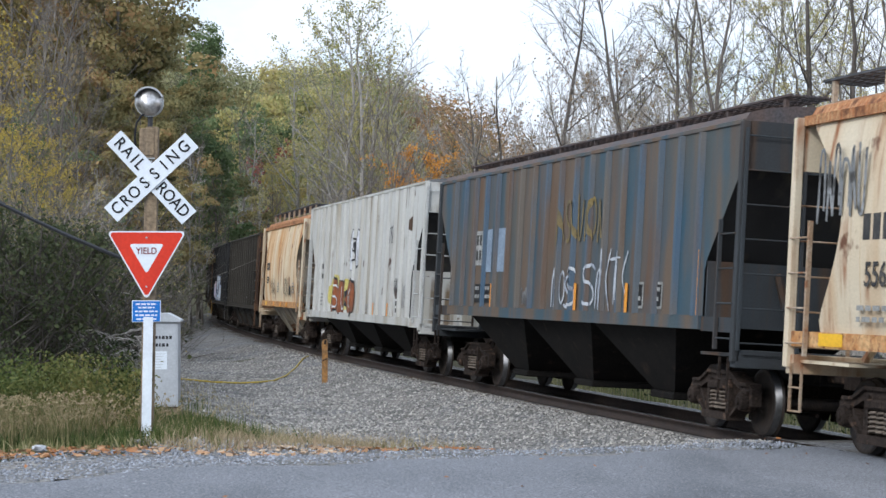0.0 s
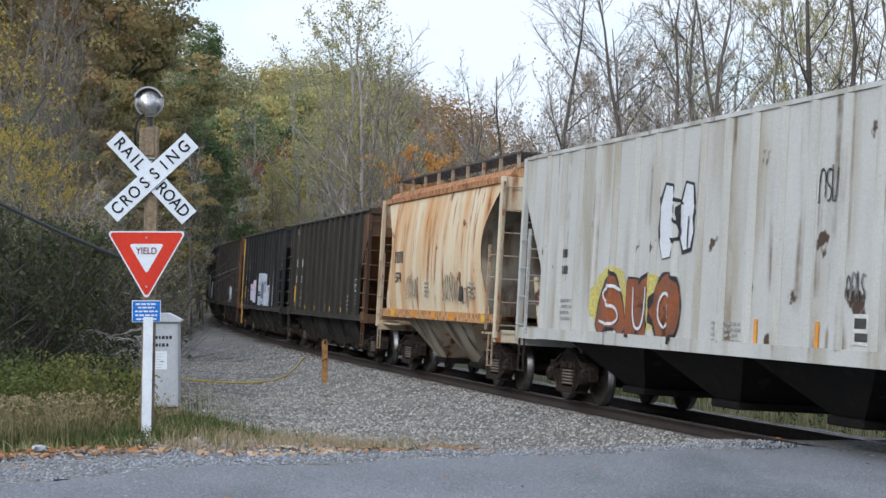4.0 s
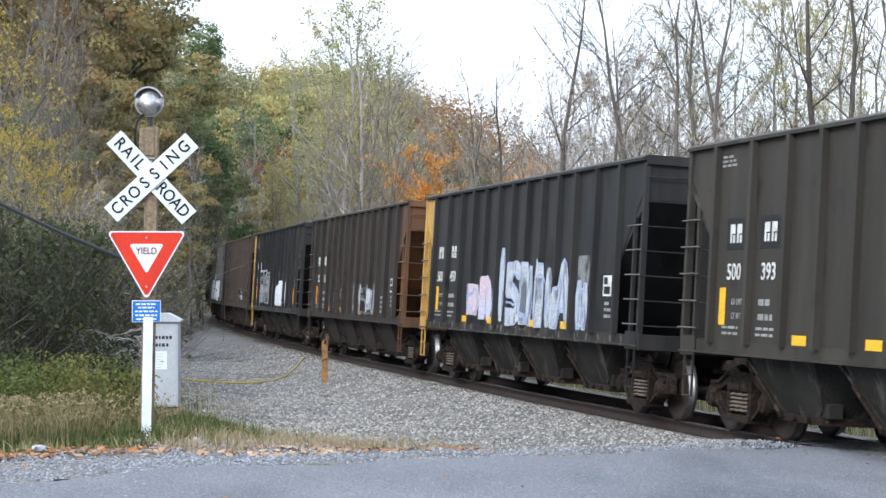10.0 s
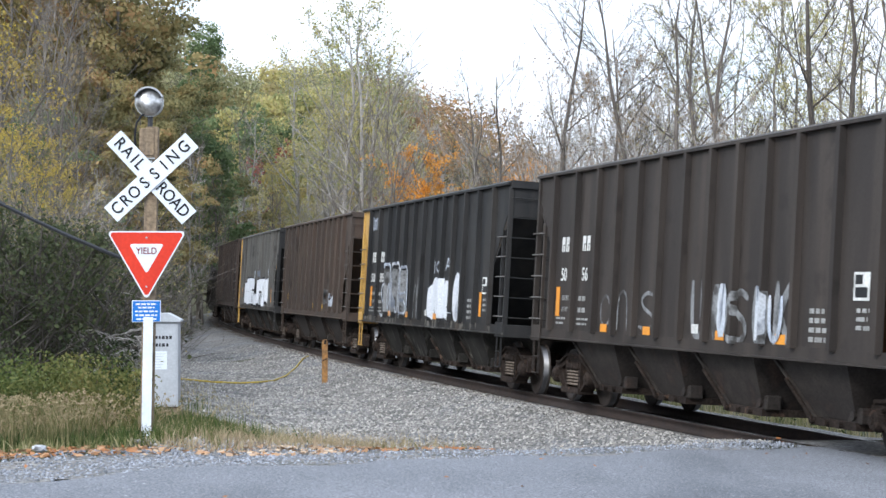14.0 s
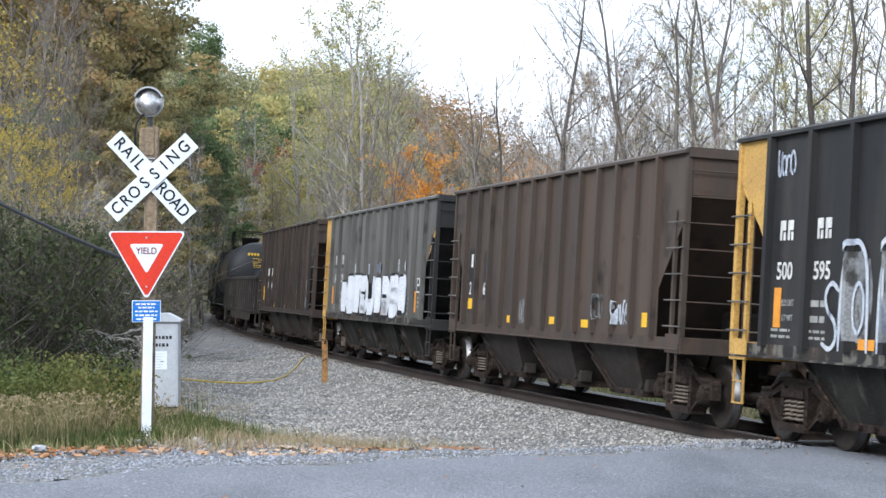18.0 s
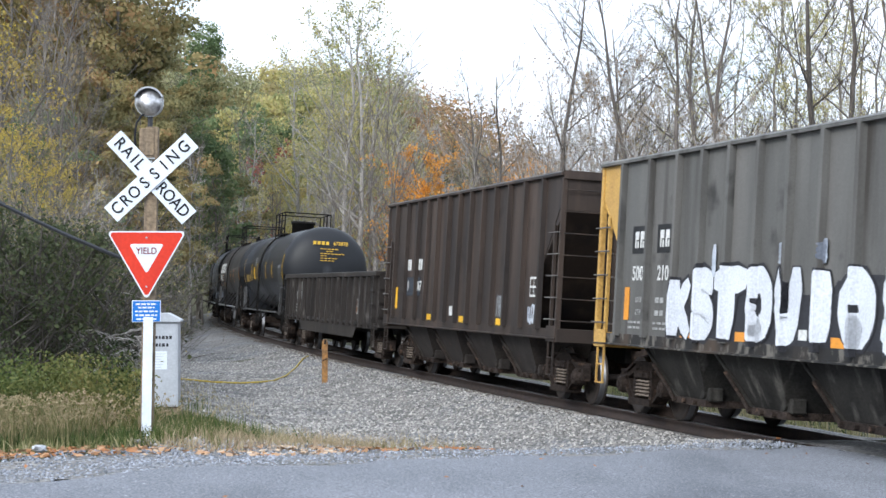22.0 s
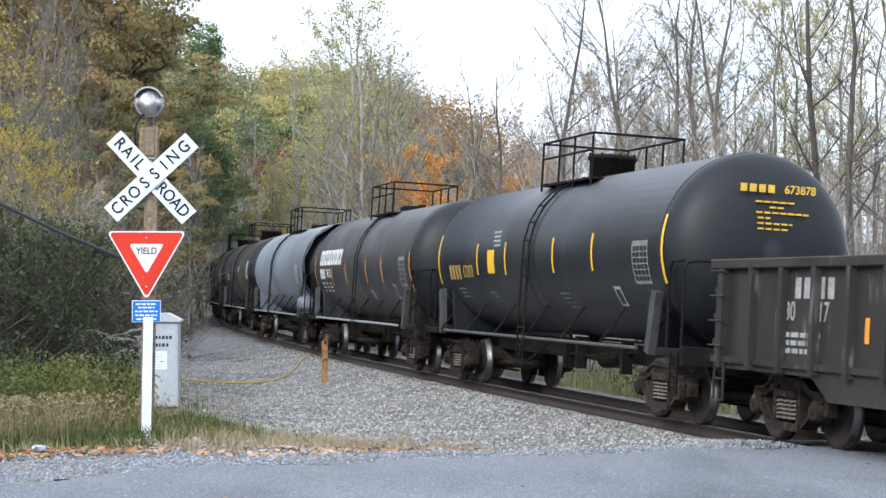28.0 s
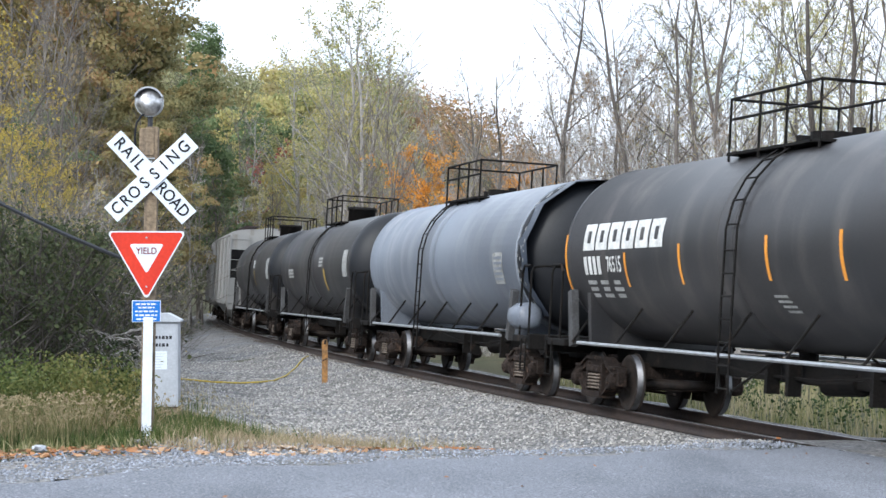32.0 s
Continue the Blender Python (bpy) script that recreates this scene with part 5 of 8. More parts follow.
def paint(name, c1, c2, rust=None, at=(0.58, 0.72), rust_scale=1.6, streak=0.12, rough=0.55, grime=None, grime_at=(0.6, 0.8), wash=None, wash_at=(0.42, 0.72), brk=None):
    """Car-side paint: broad fading, a wash of stain, vertical streaks broken into lengths, grain."""
    return mat(name, c1, c2, rough=rough, scale=0.9, stretch=(1, 1, 0.5), lo=0.3, hi=0.7, fine=40, fine_amt=0.08, spot=rust, spot_at=at, spot_scale=rust_scale,
               spot_stretch=(1.6, 1.6, streak), bump=0.12, bump_scale=6, bump_dist=0.02, spec=0.13, spot2=grime, spot2_at=grime_at, spot2_scale=1.4, wash=wash, wash_at=wash_at, wash_scale=1.1,
               wash_stretch=(1.3, 1.3, 0.22), spot_break=brk)


BLACK_CAR = paint("black_hopper_paint", (0.028, 0.028, 0.029), (0.02, 0.0202, 0.021), (0.044, 0.04, 0.037), (0.5, 0.75), wash=(0.045, 0.043, 0.042), wash_at=(0.48, 0.8), grime=(0.012, 0.011, 0.011), grime_at=(0.6, 0.8))
CHARCOAL = paint("charcoal_hopper_paint", (0.043, 0.039, 0.033), (0.032, 0.029, 0.025), (0.056, 0.049, 0.041), (0.5, 0.75), wash=(0.066, 0.059, 0.05), wash_at=(0.48, 0.8), grime=(0.012, 0.011, 0.011), grime_at=(0.6, 0.8))
BROWN_CAR = paint("brown_hopper_paint", (0.052, 0.039, 0.032), (0.032, 0.027, 0.025), (0.074, 0.054, 0.044), (0.5, 0.7), wash=(0.022, 0.021, 0.022), wash_at=(0.5, 0.72), grime=(0.012, 0.011, 0.011), grime_at=(0.6, 0.8))
DUSK_CAR = paint("dusky_brown_hopper_paint", (0.038, 0.032, 0.029), (0.03, 0.026, 0.024), (0.055, 0.045, 0.039), (0.5, 0.7), wash=(0.058, 0.049, 0.043), wash_at=(0.48, 0.8), grime=(0.012, 0.011, 0.011), grime_at=(0.6, 0.8))
UMBER = paint("umber_hopper_paint", (0.066, 0.052, 0.044), (0.05, 0.041, 0.036), (0.085, 0.058, 0.044), (0.5, 0.72), wash=(0.092, 0.07, 0.056), wash_at=(0.48, 0.8), grime=(0.012, 0.011, 0.011), grime_at=(0.6, 0.8))
GREY_CAR = paint("grey_hopper_paint", (0.12, 0.118, 0.112), (0.09, 0.087, 0.082), (0.055, 0.05, 0.045), (0.52, 0.7), wash=(0.16, 0.152, 0.142), wash_at=(0.48, 0.8), grime=(0.012, 0.011, 0.011), grime_at=(0.6, 0.8))
SILL_WORN = paint("scuffed_sill_paint", (0.03, 0.028, 0.027), (0.02, 0.02, 0.02), (0.13, 0.12, 0.105), (0.54, 0.62), 3.5, 0.9, wash=(0.07, 0.052, 0.04), wash_at=(0.5, 0.7))
RUST_END = paint("rusty_end_paint", (0.19, 0.092, 0.042), (0.09, 0.052, 0.033), (0.045, 0.03, 0.024), (0.5, 0.66), wash=(0.06, 0.04, 0.03), wash_at=(0.5, 0.66))
BLUE_CAR = paint("faded_blue_hopper_paint", (0.035, 0.083, 0.125), (0.08, 0.085, 0.08), (0.12, 0.07, 0.042), (0.54, 0.68), 1.1, 0.12, wash=(0.125, 0.092, 0.068), wash_at=(0.42, 0.6), brk=(0.5, 0.4, 0.6))
BLUE_RIB = paint("streaked_blue_rib_paint", (0.055, 0.105, 0.17), (0.1, 0.11, 0.12), (0.12, 0.085, 0.065), (0.5, 0.64), 1.2, 0.2, wash=(0.13, 0.115, 0.1), wash_at=(0.48, 0.6))
BLUE_END = paint("grimy_blue_end_paint", (0.05, 0.058, 0.066), (0.035, 0.036, 0.038), (0.075, 0.05, 0.036), (0.52, 0.66))
WHITE_CAR = paint("dirty_white_hopper_paint", (0.5, 0.5, 0.48), (0.43, 0.43, 0.415), (0.16, 0.12, 0.08), (0.56, 0.66), 2.4, 0.05, wash=(0.30, 0.26, 0.19), wash_at=(0.5, 0.75), brk=(1.0, 0.45, 0.6), grime=(0.07, 0.045, 0.032), grime_at=(0.665, 0.69))
CREAM_CAR = paint("rusty_cream_hopper_paint", (0.62, 0.5, 0.33), (0.66, 0.57, 0.42), (0.26, 0.085, 0.028), (0.53, 0.63), 3.4, 0.055, wash=(0.52, 0.27, 0.10), wash_at=(0.48, 0.74), brk=(1.1, 0.4, 0.62), grime=(0.16, 0.06, 0.03), grime_at=(0.66, 0.7))
CREAM_PALE = paint("cream_hopper_paint", (0.6, 0.53, 0.41), (0.55, 0.46, 0.33), (0.24, 0.085, 0.03), (0.53, 0.62), 2.2, 0.07, wash=(0.45, 0.3, 0.17), wash_at=(0.52, 0.75), brk=(0.9, 0.42, 0.58), grime=(0.13, 0.06, 0.035), grime_at=(0.66, 0.7))
RUST_ROOF = mat("rusty_roof", (0.3, 0.115, 0.045), (0.42, 0.24, 0.12), rough=0.8, scale=7, stretch=(2.5, 0.6, 0.6), fine_amt=0.3, lo=0.35, hi=0.65, spot=(0.14, 0.06, 0.03), spot_at=(0.5, 0.66), spot_scale=6)
# Cream cars' recessed ends: grime, plus the overhang's shade put into the darker base.
END_GRIME_SHADE = paint("grimy_shaded_end_paint", (0.17, 0.155, 0.13), (0.1, 0.09, 0.075), (0.05, 0.03, 0.02), (0.5, 0.65), wash=(0.32, 0.27, 0.19), wash_at=(0.55, 0.75))
# Ribbed cars' end slopes: shade of the opening painted in, along with grime.
END_DARK = paint("grimy_shaded_slope_paint", (0.045, 0.045, 0.046), (0.03, 0.029, 0.03), (0.07, 0.06, 0.05), (0.55, 0.7))
RUST_SILL = mat("rusty_sill", (0.52, 0.32, 0.15), (0.4, 0.19, 0.07), rough=0.75, scale=6, stretch=(1, 1, 1), lo=0.38, hi=0.62, fine_amt=0.25, spot=(0.16, 0.06, 0.03), spot_at=(0.52, 0.66), spot_scale=9)
# Bay sides: oily stains, with the shade behind the sill mixed into the base.
BAY_STAIN_SHADE = paint("oily_shaded_bay_paint", (0.34, 0.3, 0.23), (0.22, 0.19, 0.14), (0.04, 0.03, 0.022), (0.53, 0.64), wash=(0.08, 0.055, 0.038), wash_at=(0.5, 0.66))
GRATE = mat("grey_grating", (0.1, 0.105, 0.115), (0.07, 0.072, 0.078), rough=0.6, metal=0.3, scale=3)
CREAM_RAIL = mat("cream_rail_paint", (0.38, 0.32, 0.25), (0.27, 0.17, 0.1), rough=0.6, scale=3, spot=(0.22, 0.10, 0.05), spot_at=(0.58, 0.66), spot_scale=5)
WHITE_RAIL = mat("white_rail_paint", (0.44, 0.45, 0.45), (0.36, 0.36, 0.35), rough=0.6, scale=3, spot=(0.14, 0.1, 0.07), spot_at=(0.62, 0.7), spot_scale=5)
TANK_HEAD = mat("glossy_black_head", (0.012, 0.013, 0.016), (0.009, 0.01, 0.012), rough=0.5, spec=0.3, scale=1.2, fine_amt=0.15)
GREY_ROOF = mat("grey_roof", (0.16, 0.16, 0.165), (0.1, 0.1, 0.105), rough=0.7, scale=2)
DARK_ROOF = mat("dark_roof", (0.07, 0.065, 0.07), (0.1, 0.07, 0.06), rough=0.7, scale=2)
GREY_COVERED = paint("light_grey_hopper_paint", (0.30, 0.295, 0.28), (0.25, 0.245, 0.235), (0.18, 0.15, 0.12), (0.56, 0.75))
GONDOLA_PAINT = paint("brown_black_gondola_paint", (0.046, 0.039, 0.034), (0.024, 0.021, 0.02), (0.15, 0.138, 0.128), (0.58, 0.7), 3.2, 0.3, wash=(0.018, 0.016, 0.015), wash_at=(0.5, 0.7), brk=(1.6, 0.42, 0.6))
TANK_BLACK = mat("satin_black_tank_paint", (0.012, 0.0135, 0.018), (0.009, 0.01, 0.013), spec=0.34, rough=0.42, scale=0.8, fine_amt=0.12, spot=(0.035, 0.034, 0.034), spot_at=(0.52, 0.8), spot_scale=1.0, spot_stretch=(1.5, 1.5, 0.15), bump=0.05, bump_scale=3, bump_dist=0.02)
TANK_WARM = mat("dusty_black_tank_paint", (0.038, 0.036, 0.037), (0.026, 0.026, 0.028), spec=0.34, rough=0.45, scale=0.8, fine_amt=0.12, spot=(0.085, 0.077, 0.072), spot_at=(0.5, 0.8), spot_scale=1.0, spot_stretch=(1.5, 1.5, 0.15), bump=0.05, bump_scale=3, bump_dist=0.02)
TANK_GREY = mat("blue_grey_tank_paint", (0.165, 0.185, 0.22), (0.135, 0.15, 0.18), spec=0.4, rough=0.42, scale=0.8, fine_amt=0.1, spot=(0.26, 0.27, 0.29), spot_at=(0.5, 0.8), spot_scale=1.0, spot_stretch=(1.5, 1.5, 0.15), bump=0.05, bump_scale=3, bump_dist=0.02)

mesh_store = {}


def shared(key, build):
    """A mesh built once, for all parts that are alike."""
    if key not in mesh_store:
        bm = bmesh.new()
        build(bm)
        me = bpy.data.meshes.new(key)
        bm.to_mesh(me)
        bm.free()
        mesh_store[key] = me
    return mesh_store[key]


def use(name, me, material, parent, x=0.0, y=0.0, z=0.0, m=None, label=""):
    """One more object on a shared mesh; the material sits on the object."""
    if not me.materials:
        me.materials.append(material)
    ob = new(name, me)
    ob.parent = parent
    ob.matrix_basis = m if m is not None else Matrix.Translation((x, y, z))
    if me.materials[0] != material:
        ob.material_slots[0].link = "OBJECT"
        ob.material_slots[0].material = material
    if label:
        ob["label"] = label
    return ob


WHEEL_R = 0.457


def wheelset_mesh():
    if "wheelset" in mesh_store:
        return mesh_store["wheelset"]
    bm = bmesh.new()
    for sgn in (-1, 1):
        prof = [(0.09, 0.86), (0.11, 0.83), (0.12, 0.80), (0.20, 0.775), (0.36, 0.80), (0.395, 0.825), (0.445, 0.825), (0.457, 0.82), (0.462, 0.725), (0.487, 0.705), (0.487, 0.69), (0.39, 0.69), (0.3, 0.715), (0.13, 0.70), (0.09, 0.68)]
        lathe(bm, [(r, sgn * a) for r, a in prof], 30, "y")
    rod(bm, (0, -1.02, 0), (0, 1.02, 0), 0.085, 12)
    me = bpy.data.meshes.new("wheelset")
    bm.to_mesh(me)
    bm.free()
    me.materials.append(WHEEL)
    me.materials.append(TREAD)
    idx = []
    for p in me.polygons:
        rr = math.hypot(p.center.x, p.center.z)
        idx.append(1 if rr > 0.40 and abs(p.center.y) > 0.7 and abs(p.normal.y) < 0.5 else 0)
    me.polygons.foreach_set("material_index", idx)
    me.polygons.foreach_set("use_smooth", [True] * len(me.polygons))
    mesh_store["wheelset"] = me
    return me


def frame_mesh(bm):
    """Cast truck side frame, outline in x and z, 5 ft 10 in wheelbase."""
    top = [(-1.12, 0.40), (-1.12, 0.62), (-0.98, 0.69), (-0.72, 0.69), (-0.42, 0.83), (0.42, 0.83), (0.72, 0.69), (0.98, 0.69), (1.12, 0.62), (1.12, 0.40), (1.02, 0.40), (1.0, 0.55), (0.78, 0.55), (0.70, 0.60), (0.40, 0.70), (-0.40, 0.70), (-0.70, 0.60), (-0.78, 0.55), (-1.0, 0.55), (-1.02, 0.40)]
    poly(bm, top, -0.07, 0.07)
    poly(bm, [(-1.0, 0.66), (-0.72, 0.665), (-0.42, 0.80), (0.42, 0.80), (0.72, 0.665), (1.0, 0.66), (0.98, 0.70), (0.72, 0.71), (0.42, 0.845), (-0.42, 0.845), (-0.72, 0.71), (-0.98, 0.70)], -0.115, 0.115)   # top flange
    poly(bm, [(-0.46, 0.17), (0.46, 0.17), (0.46, 0.27), (-0.46, 0.27)], -0.16, 0.13)
    box(bm, -0.3, 0.3, -0.15, 0.1, 0.58, 0.7, bev=0.02)                 # the bolster's end over the springs
    box(bm, -0.12, 0.12, -0.17, -0.15, 0.6, 0.68, bev=0.008)
    for s in (-1, 1):
        poly(bm, [(s * 0.30, 0.25), (s * 0.40, 0.25), (s * 0.40, 0.74), (s * 0.30, 0.74)], -0.11, 0.09)
        poly(bm, [(s * 0.40, 0.17), (s * 0.46, 0.30), (s * 0.74, 0.56), (s * 0.82, 0.56), (s * 0.76, 0.42)], -0.07, 0.07)
        poly(bm, [(s * 0.38, 0.16), (s * 0.40, 0.20), (s * 0.76, 0.46), (s * 0.8, 0.44), (s * 0.77, 0.40)], -0.115, 0.115)   # bottom flange
        box(bm, s * 0.89 - 0.13, s * 0.89 + 0.13, -0.12, 0.10, 0.55, 0.6, bev=0.01)
        for z in (0.36, 0.48, 0.6):
            rod(bm, (s * 0.35, -0.125, z), (s * 0.35, -0.105, z), 0.018, 6)


def spring_mesh():
    """One coil spring, a wound bar."""
    if "spring" not in mesh_store:
        a = np.linspace(0, 5.5 * 2 * math.pi, 45)
        pts = np.stack([0.085 * np.cos(a), 0.085 * np.sin(a), 0.28 + 0.3 * a / a[-1]], 1)
        mesh_store["spring"] = np_mesh("spring", *tubes([(pts, [0.02] * 45)], 4))
    return mesh_store["spring"]


def cap_mesh(bm):
    lathe(bm, [(0.0, -0.14), (0.05, -0.14), (0.06, -0.12), (0.09, -0.12), (0.12, -0.1), (0.14, -0.03), (0.14, 0.12), (0.0, 0.12)], 16, "y")
    for i in range(3):
        a = i * 2.09 + 0.5
        rod(bm, (0.06 * math.cos(a), -0.115, 0.06 * math.sin(a)), (0.06 * math.cos(a), -0.09, 0.06 * math.sin(a)), 0.016, 6)


def bolster_mesh(bm):
    poly(bm, [(-1.1, 0.50), (-0.5, 0.40), (0.5, 0.40), (1.1, 0.50), (1.1, 0.68), (0.4, 0.78), (-0.4, 0.78), (-1.1, 0.68)], -0.2, 0.2, axis="x")
    lathe(bm, [(0.0, 0.76), (0.2, 0.76), (0.2, 0.84), (0.0, 0.84)], 12, "z")
    for s in (-1, 1):
        box(bm, s * 0.5 - 0.06, s * 0.5 + 0.06, -0.85, 0.85, 0.34, 0.44)
    rod(bm, (-0.9, 0.0, 0.3), (0.9, 0.0, 0.3), 0.025, 6)


def shoe_mesh(bm):
    for k in range(5):
        a0, a1 = radians(-32 + k * 13), radians(-32 + (k + 1) * 13)
        poly(bm, [(0.47 * math.cos(a0), 0.47 * math.sin(a0)), (0.52 * math.cos(a0), 0.52 * math.sin(a0)), (0.52 * math.cos(a1), 0.52 * math.sin(a1)), (0.47 * math.cos(a1), 0.47 * math.sin(a1))], -0.05, 0.05)


WHEELSETS = []


def truck(parent, x):
    """A two-axle truck under a car, at x along it."""
    t = use("truck", shared("bolster", bolster_mesh), TRUCK, parent, x, 0, 0, label="cast-steel two-axle truck")
    for s in (-1, 1):
        use("side_frame", shared("side_frame", frame_mesh), TRUCK, t, 0, s * 1.0, 0)
        for a in (-0.19, 0.0, 0.19):
            use("spring", spring_mesh(), SPRING, t, a, s * 1.05, 0)
        for a in (-1, 1):
            use("bearing_cap", shared("cap", cap_mesh), TRUCK, t, m=Matrix.Translation((a * 0.89, s * 1.06, WHEEL_R)) @ Matrix.Rotation(0 if s < 0 else math.pi, 4, "Z"))
            use("brake_shoe", shared("shoe", shoe_mesh), TRUCK, t, m=Matrix.Translation((a * 0.89, s * 0.76, WHEEL_R)) @ Matrix.Rotation(math.pi if a > 0 else 0, 4, "Z"))
    for a in (-1, 1):
        w = new("wheelset", wheelset_mesh())
        w.parent = t
        w.location = (a * 0.89, 0, WHEEL_R)
        WHEELSETS.append((w, a * 0.89))
    return t


def coupler_mesh(bm):
    box(bm, -0.7, 0.25, -0.09, 0.09, 0.78, 0.95, bev=0.02)
    poly(bm, [(0.2, -0.13), (0.42, -0.15), (0.5, -0.05), (0.45, 0.0), (0.5, 0.1), (0.4, 0.17), (0.2, 0.13)], 0.72, 1.0, axis="z")
    pipe(bm, [(-0.2, 0.3, 0.85), (0.1, 0.32, 0.7), (0.3, 0.28, 0.5), (0.45, 0.2, 0.52)], 0.025, 6)


def ladder(parent, material, x0, x1, y0, y1, z0, z1, n, ends=True, r=0.014, rail=0.02):
    """Grab irons from (x0, y0) to (x1, y1), n of them, between two uprights."""
    if ends:
        for px, py in ((x0, y0), (x1, y1)):
            b = bmesh.new()
            box(b, px - rail, px + rail, py - rail, py + rail, z0 - 0.1, z1 + 0.1)
            part("ladder_rail", b, material, parent)
    for i in range(n):
        z = z0 + (z1 - z0) * i / (n - 1)
        b = bmesh.new()
        rod(b, (x0, y0, z), (x1, y1, z), r, 6)
        part("rung", b, material, parent)


def bar(parent, name, material, x, z, w, h, y=-1.6, label="", bev=0):
    b = bmesh.new()
    box(b, x - w / 2, x + w / 2, y - 0.004, y + 0.002, z - h / 2, z + h / 2)
    return part(name, b, material, parent, label)


def small_writing(parent, material, x, z, w, rows, h=0.05, gap=0.085, y=-1.6, seed=0):
    """Lines of writing too small to read, as bars."""
    r = random.Random(seed)
    for i in range(rows):
        b = bmesh.new()
        k = x
        end = x + w * r.uniform(0.7, 1.0)
        while k < end - 0.02:
            ln = min(r.uniform(0.08, 0.22), end - k)
            box(b, k, k + ln, y - 0.004, y + 0.002, z - i * gap - h / 2, z - i * gap + h / 2)
            k += ln + 0.05
        part("writing_bar", b, material, parent)


def drape(b, over):
    """Bends flat painted strokes over upright ribs: over is (rib places, half foot, half face, depth)."""
    if not over:
        return
    ribs, foot, face, deep = over
    lo, hi = min(v.co.x for v in b.verts), max(v.co.x for v in b.verts)
    near = [x for x in ribs if lo - foot < x < hi + foot]
    for x in near:
        for dx in (-foot, -face, face, foot):
            bmesh.ops.bisect_plane(b, geom=b.verts[:] + b.edges[:] + b.faces[:], plane_co=(x + dx, 0, 0), plane_no=(1, 0, 0), dist=0.0005)
    for v in b.verts:
        for x in near:
            d = abs(v.co.x - x)
            if d < foot:
                v.co.y -= deep * min((foot - d) / (foot - face), 1.0)


def spray(parent, material, x, z, w, h, seed, strokes=14, thick=0.09, y=-1.6, name="spray_paint", label="", over=None):
    """Abstract sprayed shapes in a block of the given size: fat ribbons bent like arches, hooks and bars."""
    r = random.Random(seed)
    b = bmesh.new()
    step = w / strokes
    forms = (((0, 0), (0.05, 0.5), (0.1, 0.95), (0.5, 1.0), (0.85, 0.85), (0.9, 0.4), (0.85, 0.05)),
             ((0.85, 0.9), (0.4, 1.0), (0.05, 0.75), (0.35, 0.5), (0.9, 0.4), (0.8, 0.05), (0.1, 0.05)),
             ((0.1, 1.0), (0.15, 0.4), (0.3, 0.02), (0.7, 0.05), (0.9, 0.5), (0.95, 1.0), (0.95, 0.8)),
             ((0.5, 0.0), (0.05, 0.2), (0.0, 0.7), (0.4, 1.0), (0.9, 0.75), (0.95, 0.25), (0.5, 0.02)),
             ((0.2, 0.0), (0.25, 0.4), (0.2, 0.8), (0.35, 1.0), (0.4, 0.6), (0.6, 0.3), (0.9, 0.0)))
    for i in range(strokes):
        cx = x - w / 2 + step * i
        ww, hh = step * r.uniform(0.85, 1.25), h * r.uniform(0.72, 1.0)
        z0 = z - h / 2 + r.uniform(0, 0.08) * h
        raw = [(cx + fx * ww + r.uniform(-0.05, 0.05) * ww, z0 + fz * hh + r.uniform(-0.03, 0.03) * hh) for fx, fz in r.choice(forms)]
        pts = []
        for (ax, az), (bx, bz) in zip(raw, raw[1:]):
            for k in range(3):
                pts.append((ax + (bx - ax) * k / 3, az + (bz - az) * k / 3))
        for _ in range(2):
            pts = [pts[0]] + [((p[0] + q[0] * 2 + s[0]) / 4, (p[1] + q[1] * 2 + s[1]) / 4) for p, q, s in zip(pts, pts[1:], pts[2:])] + [pts[-1]]
        vs = []
        yy = y - 0.0012 * (i % 4) - 0.002
        for k, (qx, qz) in enumerate(pts):
            t = thick * r.uniform(0.85, 1.12)
            j = min(k, len(pts) - 2)
            dx, dz = pts[j + 1][0] - pts[j][0], pts[j + 1][1] - pts[j][1]
            ln = math.hypot(dx, dz) + 1e-6
            vs.append((b.verts.new((qx - dz / ln * t, yy, qz + dx / ln * t)), b.verts.new((qx + dz / ln * t, yy, qz - dx / ln * t))))
        for (p, q), (p2, q2) in zip(vs, vs[1:]):
            b.faces.new((p, q, q2, p2))
    drape(b, over)
    return tagged(part(name, b, material, parent, label), kind="stuff")


def underframe(car, L, tc, sill=1.0):
    """Centre sill, couplers, end sills' boxes, brake gear and two trucks."""
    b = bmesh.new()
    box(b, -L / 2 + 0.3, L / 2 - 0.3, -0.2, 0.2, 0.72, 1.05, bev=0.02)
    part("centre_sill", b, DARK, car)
    for s in (1, -1):
        use("coupler", shared("coupler", coupler_mesh), TRUCK, car, m=Matrix.Translation((s * (L / 2 + 0.1), 0, 0)) @ Matrix.Rotation(0 if s > 0 else math.pi, 4, "Z"))
        truck(car, s * tc / 2)


def step_mesh(bm):
    for s in (-1, 1):
        box(bm, s * 0.15 - 0.01, s * 0.15 + 0.01, -0.016, 0.016, 0.46, 1.05)
    for z in (0.47, 0.76):
        box(bm, -0.15, 0.15, -0.025, 0.025, z - 0.01, z + 0.01)


# ---- open coal hopper ----
RIBS = [-6.1, -4.9, -3.8, -2.85, -1.9, -0.95, 0.0, 0.95, 1.9, 2.85, 3.8, 4.9, 6.05]

